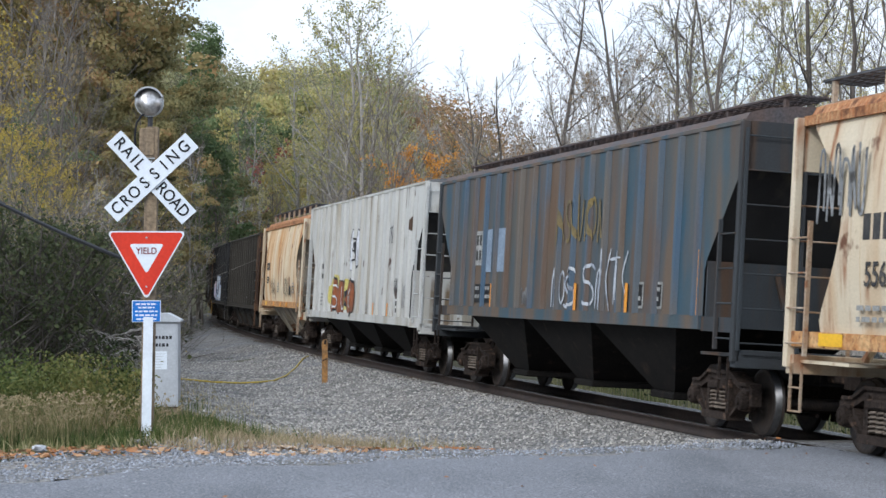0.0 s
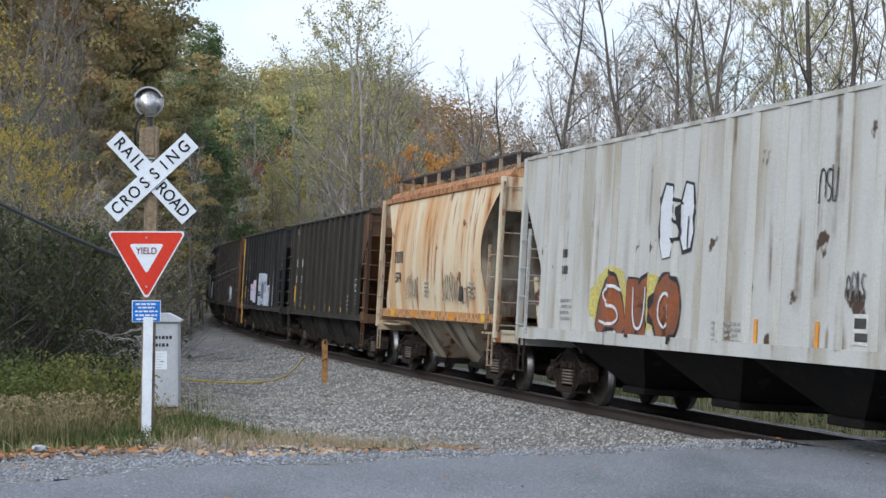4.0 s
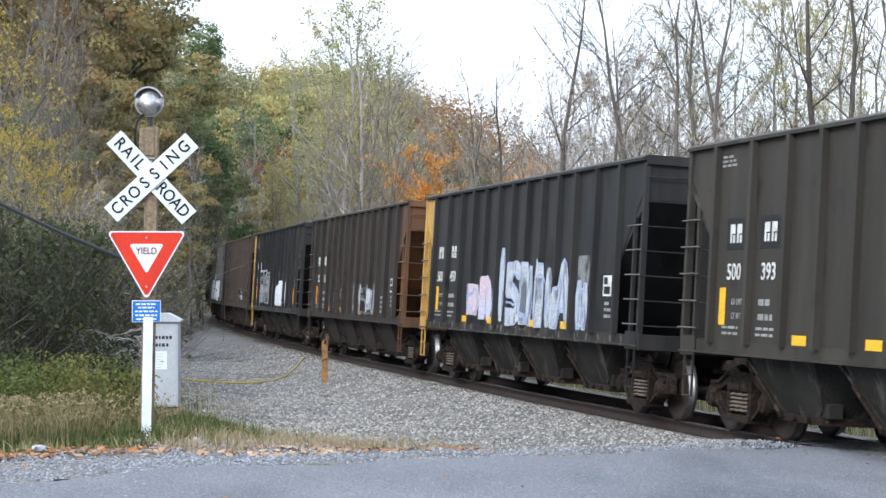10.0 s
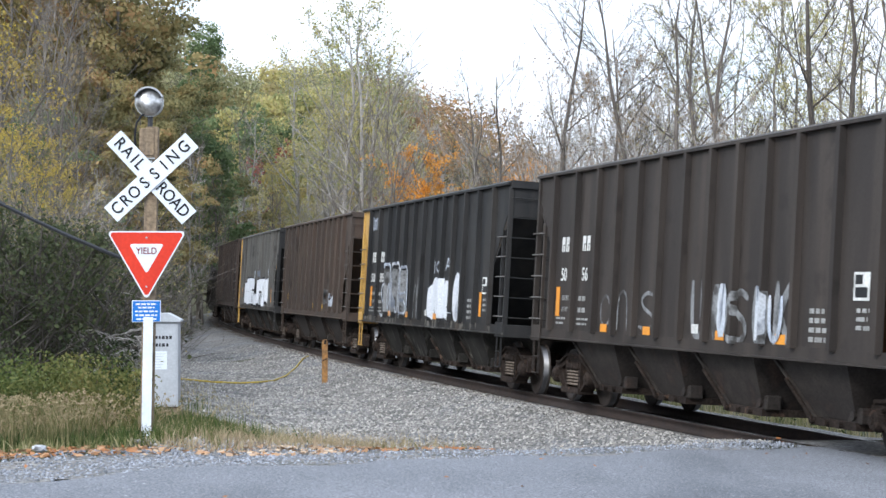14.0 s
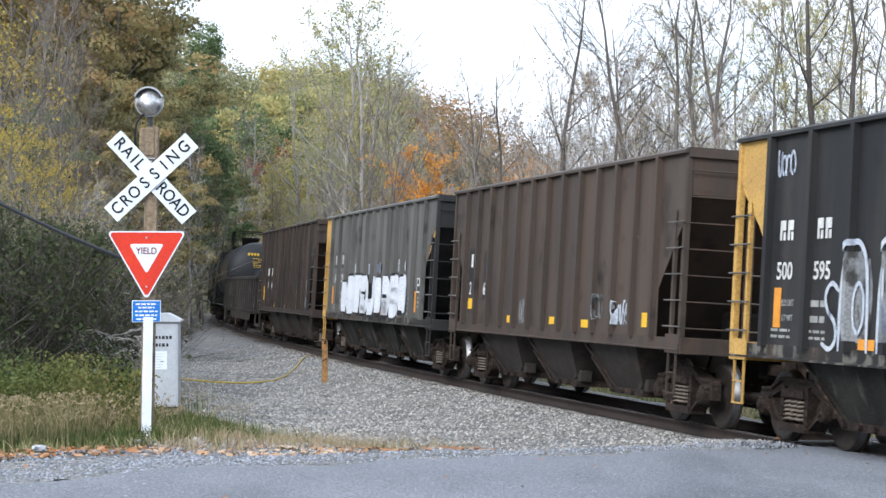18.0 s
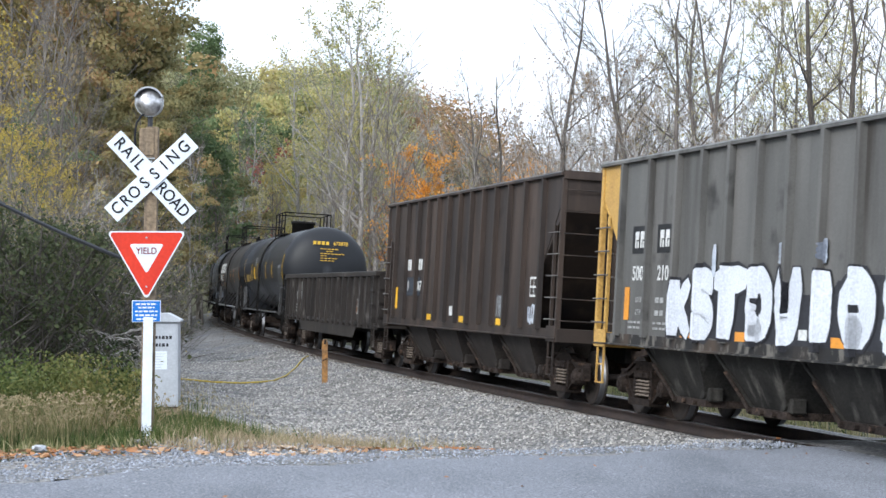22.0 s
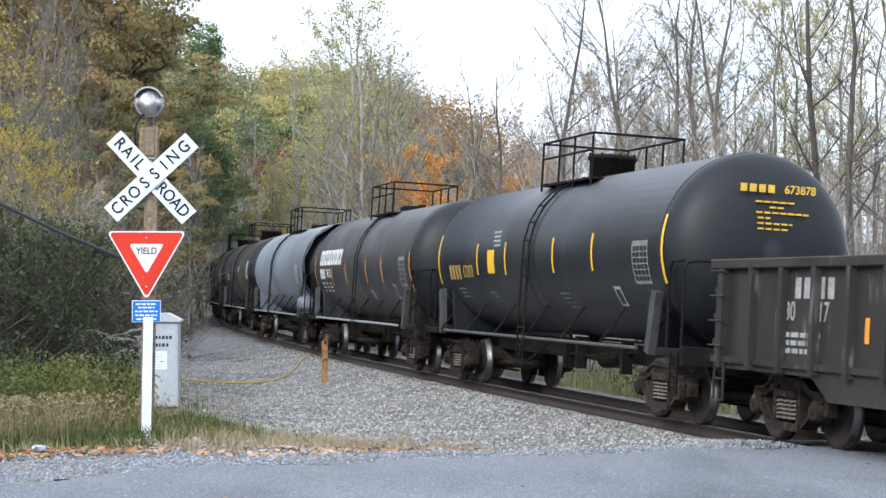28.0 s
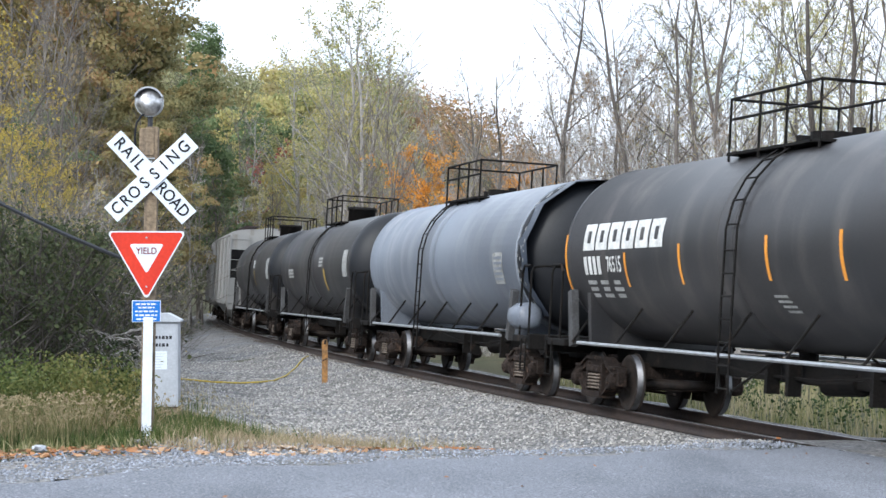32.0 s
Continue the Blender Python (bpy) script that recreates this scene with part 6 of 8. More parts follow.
def coal_hopper(label, L, paint_side, paint_end_front, paint_end_rear, ribs=None, chutes=4, top=3.96, sill=1.17, post=None, cut=2.45):
    """Open-top hopper: L is over the end posts."""
    car = empty("hopper_car", label, "railway wagon", "cars of the freight train")
    W = 1.54
    post = post or paint_side
    h = L / 2
    # side sheets with the cut-back lower ends
    for s in (-1, 1):
        b = bmesh.new()
        pts = [(-h + 1.05, sill), (h - 1.05, sill), (h - 1.05, cut), (h - 0.12, cut + 1.0), (h - 0.02, cut + 1.06), (h - 0.02, top - 0.02), (-h + 0.02, top - 0.02), (-h + 0.02, cut + 1.06), (-h + 0.12, cut + 1.0), (-h + 1.05, cut)]
        poly(b, pts, s * W - 0.006, s * W + 0.006)
        part("side_sheet", b, paint_side, car)
        b = bmesh.new()
        poly(b, [(s * (W - 0.03), top - 0.06), (s * (W + 0.085), top - 0.06), (s * (W + 0.085), top - 0.015), (s * (W + 0.03), top + 0.02), (s * (W - 0.06), top + 0.02)], -h, h, axis="x")
        part("top_chord", b, paint_side, car)
        b = bmesh.new()
        poly(b, [(s * (W - 0.02), sill - 0.09), (s * (W + 0.07), sill - 0.09), (s * (W + 0.07), sill - 0.07), (s * (W + 0.02), sill - 0.06), (s * (W + 0.02), sill + 0.09), (s * (W - 0.02), sill + 0.09)], -h, h, axis="x")
        part("side_sill", b, SILL_WORN if paint_side in (BLACK_CAR, GREY_CAR) else paint_side, car)
        for x in ribs or RIBS:
            def rib(bm):
                poly(bm, [(-0.06, 0), (-0.05, 0.09), (0.05, 0.09), (0.06, 0)], sill + 0.06, top - 0.055, axis="z")
            me = shared(f"rib{top}{sill}", rib)
            use("rib", me, paint_side, car, m=Matrix.Translation((x, s * (W + 0.005), 0)) @ Matrix.Rotation(0 if s > 0 else math.pi, 4, "Z"))
    # floor slope sheets between chutes, as V-shaped bays
    span = (L - 3.4) / chutes
    for i in range(chutes):
        cx = -(L - 3.4) / 2 + span * (i + 0.5)
        b = bmesh.new()
        t = span / 2 - 0.04
        for q in (-1, 1):
            v = [b.verts.new((cx + fx * t, q * fy, fz)) for fx, fy, fz in ((-0.82, W - 0.09, sill - 0.05), (0.72, W - 0.09, sill - 0.05), (0.82, 0.25, sill - 0.05), (-0.82, 0.25, sill - 0.05), (-0.3, W - 0.42, 0.36), (0.5, W - 0.42, 0.36), (0.5, 0.25, 0.36), (-0.3, 0.25, 0.36))]
            fs = [b.faces.new([v[k] for k in q4]) for q4 in ((0, 1, 5, 4), (1, 2, 6, 5), (2, 3, 7, 6), (3, 0, 4, 7), (4, 5, 6, 7), (3, 2, 1, 0))]
            bmesh.ops.recalc_face_normals(b, faces=fs)
        box(b, cx + t * 0.35, cx + t * 0.62, -W + 0.38, -W + 0.6, 0.38, 0.58, bev=0.02)
        rod(b, (cx + t * 0.5, -W + 0.34, 0.48), (cx + t * 0.5, -W + 0.5, 0.48), 0.06, 8)
        rod(b, (cx - t * 0.82, -W + 0.07, sill - 0.05), (cx - t * 0.3, -W + 0.41, 0.36), 0.03, 6)
        chute = part("chute", b, CHUTE if paint_side in (BLACK_CAR, CHARCOAL, GREY_CAR) else BROWN_DARK, car, "bottom discharge chute")
        b = bmesh.new()
        poly(b, [(cx - t * 0.36, 0.3), (cx + t * 0.56, 0.3), (cx + t * 0.56, 0.4), (cx - t * 0.36, 0.4)], -W + 0.36, -0.2)
        for k in (-0.3, 0.0, 0.3):
            rod(b, (cx + t * k, -W + 0.3, 0.35), (cx + t * k, -W + 0.37, 0.35), 0.035, 6)
        pipe(b, [(cx - t * 0.55, -W + 0.1, 0.85), (cx - t * 0.42, -W + 0.3, 0.5), (cx - t * 0.3, -W + 0.32, 0.36)], 0.03, 6)
        part("gate_lock", b, TRUCK, chute, "rusty gate lock")
    # ends
    for s, pe in ((1, paint_end_front), (-1, paint_end_rear)):
        b = bmesh.new()
        box(b, s * (h - 0.03) - 0.02, s * (h - 0.03) + 0.02, -W, W, 3.3, top, bev=0)
        box(b, s * h - 0.05, s * h + 0.05, -W - 0.03, W + 0.03, top - 0.12, top + 0.02)
        part("end_panel", b, pe, car)
        b = bmesh.new()
        sp = [(s * (h - 0.05), 3.34), (s * (h - 0.05), 3.3), (s * (h - 2.55), sill - 0.05), (s * (h - 2.6), sill - 0.01)]
        poly(b, sp, -W + 0.01, W - 0.01)
        part("slope_sheet", b, pe, car)
        b = bmesh.new()
        box(b, s * (h - 0.08) - 0.1, s * (h - 0.08) + 0.1, -W - 0.03, W + 0.03, sill - 0.14, sill + 0.1, bev=0.01)
        box(b, s * (h - 0.6) - 0.5, s * (h - 0.6) + 0.5, -W, W, sill - 0.03, sill + 0.005)
        part("end_sill", b, pe, car)
        for y in (-W, W):
            b = bmesh.new()
            box(b, s * (h - 0.04) - 0.045, s * (h - 0.04) + 0.045, y - 0.045, y + 0.045, sill, top - 0.1, bev=0.008)
            for k in range(9):                       # bolt heads up the post
                z = sill + 0.25 + 0.28 * k
                rod(b, (s * (h - 0.04), y - 0.055, z), (s * (h - 0.04), y - 0.04, z), 0.014, 5)
            part("corner_post", b, pe if s * y > 0 or pe is not paint_side else post, car)
        if pe in (YELLOW_POST, RUST_END):
            edge = max(abs(x) for x in ribs or RIBS) + 0.07
            for y in (-W, W):
                b = bmesh.new()
                poly(b, [(s * (h + 0.01), top - 0.065), (s * edge, top - 0.065), (s * edge, 2.47), (s * (h - 0.3), 3.22), (s * (h + 0.01), 3.42)], y - 0.014, y + 0.014)
                part("corner_gusset", b, pe, car, "yellow corner gusset" if pe is YELLOW_POST else "rusty corner gusset")
        for y in (-0.55, 0.55):
            b = bmesh.new()
            poly(b, [(s * (h - 0.12), sill), (s * (h - 0.02), sill), (s * (h - 0.02), 3.3), (s * (h - 0.12), 3.3)], y - 0.05, y + 0.05)
            part("end_post", b, pe, car)
        b = bmesh.new()
        box(b, s * (h - 0.42) - 0.035, s * (h - 0.42) + 0.035, -W - 0.03, -W + 0.02, sill + 0.05, 3.05)
        box(b, s * (h - 0.42) - 0.06, s * (h - 0.42) + 0.06, -W - 0.035, -W - 0.028, 2.95, 3.1)
        part("ladder_rail", b, pe, car)
        ladder(car, RUNG, s * (h - 0.6), s * (h + 0.05), -W - 0.075, -W - 0.075, 1.42, 2.92, 5, ends=False, r=0.012)
        ladder(car, RUNG if pe is YELLOW_POST else pe, s * (h + 0.06), s * (h + 0.06), -W, -W + 0.75, 1.4, 3.65, 7, ends=False, r=0.012)
        b = bmesh.new()
        box(b, s * (h + 0.03) - 0.025, s * (h + 0.03) + 0.025, -W + 0.72, -W + 0.77, sill, 3.75)
        part("ladder_rail", b, pe, car)
        b = bmesh.new()
        box(b, s * (h - 0.28) - 0.26, s * (h - 0.28) + 0.26, -W - 0.05, -W - 0.03, sill - 0.13, sill + 0.14)
        part("sill_plate", b, pe, car)
        use("step", shared("step", step_mesh), pe, car, s * (h - 0.3), -W - 0.02, 0)
    b = bmesh.new()
    box(b, h - 1.5, h - 0.9, -0.35, 0.35, sill + 0.05, sill + 0.5, bev=0.05)
    part("air_reservoir", b, DARK, car)
    part("brake_cylinder", rod(bmesh.new(), (h - 0.8, 0.2, sill + 0.1), (h - 0.3, 0.2, sill + 0.1), 0.12, 10), DARK, car)
    b = bmesh.new()
    lathe(b, [(0.25, -0.02), (0.28, -0.02), (0.28, 0.02), (0.25, 0.02)], 18, "x", Matrix.Translation((h + 0.06, 0.75, 2.2)))
    for k in range(4):
        rod(b, (h + 0.06, 0.75, 2.2), (h + 0.06, 0.75 + 0.26 * math.cos(k * 1.57 + 0.4), 2.2 + 0.26 * math.sin(k * 1.57 + 0.4)), 0.012, 5)
    part("brake_wheel", b, DARK, car)
    underframe(car, L, L - 2.1)
    return car


CHUTE = mat("dusty_chute_steel", (0.032, 0.03, 0.027), (0.016, 0.015, 0.014), rough=0.8, spec=0.1, scale=1.5, fine_amt=0.25, spot=(0.075, 0.07, 0.062), spot_at=(0.56, 0.72), spot_scale=2.2, spot_stretch=(2, 2, 0.4))
BROWN_DARK = mat("grimy_brown_steel", (0.036, 0.03, 0.026), (0.018, 0.015, 0.014), rough=0.75, scale=3, fine_amt=0.3, spot=(0.05, 0.034, 0.027), spot_at=(0.58, 0.75), spot_scale=3)


def hopper_marks(car, number, num_mat=None, patch=False, refl=REFL_YELLOW, refl_x=(-3.35, -1.4, 1.42, 3.38), refl_w=0.4, seed=1, grey=None, code_z=2.7, num_z=2.18, white=0.52, side_orange=False, panel=5.55):
    """Owner's code as letter-sized blocks, road number, data lines and reflectors on the near side."""
    num_mat, grey = num_mat or LET_WHITE, grey or LET_GREY
    y = -1.552
    for (x0, grp), blocks in zip(number, (2, 2)):
        if patch:
            bar(car, "black_patch", BLACK_PATCH, x0, code_z, 0.62, 0.42, y=-1.549)
        for j in range(blocks):
            bm = bmesh.new()
            x = x0 - 0.11 + j * 0.22
            box(bm, x - 0.075, x - 0.025, y - 0.006, y, code_z - 0.125, code_z + 0.125)
            box(bm, x - 0.025, x + 0.075, y - 0.006, y, code_z + 0.0, code_z + 0.125)
            box(bm, x + 0.02, x + 0.075, y - 0.006, y, code_z - 0.125, code_z - 0.02)
            part("code_block", bm, num_mat, car)
        letters("number", grp, 0.31, num_mat, car, x0 - 0.02, y - 0.002, num_z, 1.0)
        if x0 < -5:
            for word, z in (("LD LMT", 1.79), ("LT WT", 1.6)):
                letters("load_word", word, 0.115, grey, car, x0 + 0.12, y - 0.002, z, 0.9)
        else:
            small_writing(car, grey, x0 - 0.28, 1.79, 0.5, 2, 0.08, 0.19, y=y, seed=seed + int(x0 * 10))
        small_writing(car, grey, x0 - 0.33, 1.45, 0.62, 2, 0.035, 0.08, y=y, seed=seed + 3 + int(x0 * 10))
    bar(car, "reflector", refl, -5.78, 1.73, 0.2, 0.5, y=y - 0.003)
    for x in refl_x:
        bar(car, "reflector", refl, x, 1.33, refl_w, 0.125, y=y - 0.003)
    if white:
        bar(car, "data_plate", LET_WHITE, white, 1.4, 0.24, 0.13, y=y - 0.003)
    if side_orange:
        bar(car, "reflector", REFL_ORANGE, 5.25, 1.63, 0.16, 0.48, y=y - 0.003)
    if panel:
        p = bar(car, "data_panel", num_mat, panel, 2.0, 0.4, 0.33, y=y)
        bar(p, "data_field", BLACK_PATCH, panel - 0.07, 2.08, 0.18, 0.11, y=y - 0.003)
        bar(p, "data_field", BLACK_PATCH, panel + 0.0, 1.93, 0.3, 0.12, y=y - 0.003)
        small_writing(car, grey, panel - 0.1, 1.72, 0.35, 3, 0.05, 0.1, y=y, seed=seed + 9)
        small_writing(car, grey, 4.2, 1.7, 0.55, 4, 0.06, 0.115, y=y, seed=seed + 19)


STROKES = {
    "stem": (((0.5, 0.0), (0.45, 0.5), (0.5, 1.0)),),
    "arch": (((0.1, 0.0), (0.1, 0.6), (0.25, 0.95), (0.6, 1.0), (0.85, 0.8), (0.9, 0.0)),),
    "cup": (((0.1, 1.0), (0.12, 0.3), (0.35, 0.03), (0.7, 0.05), (0.88, 0.4), (0.9, 1.0)),),
    "ess": (((0.95, 0.85), (0.5, 1.0), (0.1, 0.8), (0.3, 0.55), (0.8, 0.42), (0.9, 0.15), (0.5, 0.0), (0.05, 0.1)),),
    "loop": (((0.5, 0.02), (0.12, 0.2), (0.08, 0.7), (0.45, 1.0), (0.85, 0.8), (0.9, 0.25), (0.5, 0.02)),),
    "fork": (((0.15, 0.0), (0.2, 1.0)), ((0.9, 1.0), (0.3, 0.5), (0.95, 0.0))),
    "tee": (((0.0, 0.92), (1.0, 0.95)), ((0.5, 0.95), (0.42, 0.0))),
    "peak": (((0.05, 0.0), (0.45, 0.98), (0.55, 0.98), (0.95, 0.0)), ((0.2, 0.35), (0.85, 0.35))),
    "block": (((0.25, 0.02), (0.22, 0.98)), ((0.75, 0.02), (0.78, 0.9)), ((0.2, 0.5), (0.8, 0.55))),
    "capsule": (((0.5, 0.02), (0.42, 0.5), (0.52, 0.98)),),
}


def ribbon(b, raw, thick, y, r):
    """A flat painted stroke of uneven width with rounded ends."""
    pts = []
    for (ax, az), (bx, bz) in zip(raw, raw[1:]):
        pts += [(ax + (bx - ax) * k / 4, az + (bz - az) * k / 4) for k in range(4)]
    pts.append(raw[-1])
    for _ in range(3):
        pts = [pts[0]] + [((p[0] + q[0] * 2 + w[0]) / 4, (p[1] + q[1] * 2 + w[1]) / 4) for p, q, w in zip(pts, pts[1:], pts[2:])] + [pts[-1]]
    vs = []
    n = len(pts)
    for k, (qx, qz) in enumerate(pts):
        i, j = max(k - 1, 0), min(k + 1, n - 1)
        dx, dz = pts[j][0] - pts[i][0], pts[j][1] - pts[i][1]
        ln = math.hypot(dx, dz) + 1e-6
        t = thick / 2 * r.uniform(0.9, 1.1)
        if k in (0, n - 1):
            qx, qz = qx + (dx / ln if k else -dx / ln) * t * 0.6, qz + (dz / ln if k else -dz / ln) * t * 0.6
            t *= 0.55
        vs.append((b.verts.new((qx - dz / ln * t, y, qz + dx / ln * t)), b.verts.new((qx + dz / ln * t, y, qz - dx / ln * t))))
    for (p, q), (p2, q2) in zip(vs, vs[1:]):
        b.faces.new((p, q, q2, p2))


def bold(car, forms, fill, line, y, seed, lw=0.035, over=None):
    """Sprayed bold letter-like forms: (kind, from x, to x, from z, to z, stroke) each, outlined by line under fill."""
    r = random.Random(seed)
    for i, (kind, x0, x1, z0, z1, t) in enumerate(forms):
        for layer, (material, w) in enumerate(((line, t + 2 * lw), (fill, t))):
            if material is None:
                continue
            b = bmesh.new()
            for k, stroke in enumerate(STROKES[kind]):
                raw = [(x0 + t / 2 + fx * (x1 - x0 - t), z0 + t / 2 + fz * (z1 - z0 - t)) for fx, fz in stroke]
                ribbon(b, raw, w, y - 0.0012 * (2 * i % 8) - 0.0012 * layer - 0.0004 * k, r)
            drape(b, over)
            tagged(part("spray_paint", b, material, car), kind="stuff")


# ---- covered hopper ----
def grating(x0, x1, y0, y1, z):
    """Long bars with gaps between them, held by cross bars."""
    b = bmesh.new()
    for i in range(7):
        y = y0 + (y1 - y0) * i / 6
        box(b, x0, x1, y - 0.022, y + 0.022, z, z + 0.03)
    k = x0
    while k < x1:
        box(b, k, k + 0.03, y0, y1, z - 0.008, z + 0.024)
        k += 0.3
    return b


def covered_hopper(label, L, side, roof, under, kind="ribbed", ribs=15, top=4.15, peak=4.45, sill=1.25, board_high=False, end=None, bays=3, rail_mat=None, rib_mat=None, board_y=-0.62):
    car = empty("covered_hopper_car", label, "railway wagon", "cars of the freight train")
    h = L / 2
    W = 1.56
    end = end or side
    rail_mat = rail_mat or end
    def xl(z):
        """How far the side reaches towards the end at height z."""
        f = (z - sill) / (top - sill)
        if kind == "ribbed":
            return h - 1.25 + 1.17 * min(max((z - 2.3) / 1.3, 0), 1)
        return h - 0.25 - 1.15 * math.sin(math.pi * min(max((1 - f) / 0.95, 0), 1)) ** 1.3 - 0.55 * smooth(0.5, 0.0, f)
    def wy(z):
        f = (z - sill) / (top - sill)
        return W if kind == "ribbed" else W - 0.16 + 0.2 * math.sin(math.pi * min(max(f * 0.8 + 0.14, 0), 1)) ** 0.8
    zs = np.linspace(sill, top, 17)
    nx = 40
    for s in (-1, 1):
        v, f = [], []
        for z in zs:
            e = float(xl(z))
            for i in range(nx + 1):
                v.append((-e + 2 * e * i / nx, s * wy(z), z))
        for k in range(len(zs) - 1):
            for i in range(nx):
                a = k * (nx + 1) + i
                f.append((a, a + 1, a + nx + 2, a + nx + 1))
        me = np_mesh("side_sheet", v, f)
        obm("side_sheet", me, side, car, smooth=kind != "ribbed")
        if kind == "ribbed":
            for i in range(ribs):
                x = -h + 1.5 + (L - 3.0) * i / (ribs - 1)
                def rib(bm):
                    poly(bm, [(-0.075, 0), (-0.045, 0.07), (0.045, 0.07), (0.075, 0)], sill + 0.02, top - 0.05, axis="z")
                use("rib", shared(f"crib{top}", rib), rib_mat or side, car, m=Matrix.Translation((x, s * (W + 0.003), 0)) @ Matrix.Rotation(0 if s > 0 else math.pi, 4, "Z"))
        else:
            for i in range(5):
                x = -h + 1.9 + (L - 3.8) * i / 4
                sv, sf = [], []
                for z in zs:
                    for dx, dy in ((-0.015, 0.0), (0, 0.006), (0.015, 0.0)):
                        sv.append((x + dx, s * (wy(z) + dy), z))
                for k in range(len(zs) - 1):
                    for j in range(2):
                        a = k * 3 + j
                        sf.append((a, a + 1, a + 4, a + 3))
                obm("weld_seam", np_mesh("weld_seam", sv, sf), side, car)
        b = bmesh.new()
        poly(b, [(s * (wy(sill) - 0.05), sill - 0.16), (s * (wy(sill) + 0.06), sill - 0.16), (s * (wy(sill) + 0.06), sill + 0.03), (s * (wy(sill) - 0.05), sill + 0.03)], -h + (0.1 if kind != "ribbed" else 1.26), h - (0.1 if kind != "ribbed" else 1.26), axis="x")
        part("side_sill", b, RUST_SILL if kind == "curved" else side, car)
        b = bmesh.new()
        lip, drop = (0.025, 0.035) if kind == "ribbed" else (0.07, 0.1)
        poly(b, [(s * (wy(top) - 0.04), top - drop), (s * (wy(top) + lip), top - drop), (s * (wy(top) + lip), top + 0.02), (s * (wy(top) - 0.04), top + 0.04)], -h + 0.1, h - 0.1, axis="x")
        part("eave", b, RUST_ROOF if roof is RUST_ROOF else side, car)
    # ends, ruled across
    for s in (-1, 1):
        v, f = [], []
        for z in zs:
            f0 = (z - sill) / (top - sill)
            e = float(xl(z)) - 0.02
            if kind == "ribbed":
                e = min(e, h - 0.12 - 2.6 * max(0.75 - f0, 0))
            v += [(s * e, -wy(z), z), (s * e, wy(z), z)]
        for k in range(len(zs) - 1):
            a = 2 * k
            f.append((a, a + 1, a + 3, a + 2))
        obm("end_sheet", np_mesh("end_sheet", v, f), END_GRIME_SHADE if kind == "curved" else END_DARK, car, smooth=True)
        if kind == "ribbed":
            b = bmesh.new()
            box(b, s * (h - 1.2) - 0.02, s * (h - 1.2) + 0.02, -W + 0.02, W - 0.02, sill - 0.12, 2.35)
            part("end_wall", b, end, car)
            for y in (-W, W):
                part("corner_sill", box(bmesh.new(), s * (h - 0.64) - 0.6, s * (h - 0.64) + 0.6, y - 0.02, y + 0.02, sill - 0.18, sill + 0.02), end, car)
        b = bmesh.new()
        box(b, s * (h - 0.06) - 0.03, s * (h - 0.06) + 0.03, -W, W, top - 0.66, top, bev=0)
        part("end_panel", b, end, car)
        b = bmesh.new()
        box(b, s * (h - 0.1) - 0.1, s * (h - 0.1) + 0.1, -W, W, 0.92, 1.16, bev=0.01)
        box(b, s * (h - 0.75) - 0.75, s * (h - 0.75) + 0.75, -W + 0.1, W - 0.1, 1.06, 1.1)
        part("end_sill", b, end, car)
        for y in (-W, W):
            b = bmesh.new()
            box(b, s * (h - 0.06) - 0.06, s * (h - 0.06) + 0.06, y - 0.05, y + 0.05, 1.0, top, bev=0.008)
            part("corner_post", b, end, car)
        for y in (-0.6, 0.6):
            b = bmesh.new()
            rod(b, (s * (h - 0.25), y, 1.12), (s * (h - 1.2), y * 0.8, 2.2), 0.06, 6)
            part("end_brace", b, end, car)
        ladder(car, rail_mat, s * (h - 0.62), s * (h - 0.08), -W - 0.06, -W - 0.06, 1.3, top - 1.5, 4, ends=False, r=0.012)
        b = bmesh.new()
        box(b, s * (h - 0.62) - 0.025, s * (h - 0.62) + 0.025, -W - 0.08, -W - 0.03, 1.15, top - 1.3)
        part("ladder_rail", b, rail_mat, car)
        ladder(car, rail_mat, s * (h + 0.03), s * (h + 0.03), -W, -W + 0.85, 1.25, top - 0.2, 7, ends=True, r=0.012)
        use("step", shared("step", step_mesh), rail_mat if kind == "curved" else TRUCK, car, s * (h - 0.35), -W - 0.02, 0)
    # roof
    b = bmesh.new()
    n = 9
    sec = [(wy(top) * math.cos(math.pi * i / n), top + (peak - top) * math.sin(math.pi * i / n) ** 0.75) for i in range(n + 1)]
    poly(b, sec, -h + 0.12, h - 0.12, axis="x")
    rf = part("roof", b, roof, car)
    for i in range(10):
        b = bmesh.new()
        x = -h + 1.0 + (L - 2.0) * i / 9
        rod(b, (x, 0.28, peak - 0.05), (x, 0.28, peak + 0.1), 0.32, 10)
        part("hatch", b, roof, rf)
    # running board with its supports
    zb = peak + (0.14 if board_high else 0.1)
    yb = -0.95 if board_high else board_y
    board = part("running_board", grating(-h + 0.05, h - 0.05, yb - 0.3, yb + 0.3, zb), GRATE if board_high else DARK_ROOF, car, "grated steel running board")
    m = 9
    for i in range(m):
        x = -h + 0.3 + (L - 0.6) * i / (m - 1)
        b = bmesh.new()
        base = top + (peak - top) * 0.35
        box(b, x - 0.03, x + 0.03, yb - 0.3, yb - 0.24, base, zb + 0.02)
        part("board_support", b, rail_mat if board_high else DARK_ROOF, board)
    # hopper bays
    span = (L - 5.0) / bays
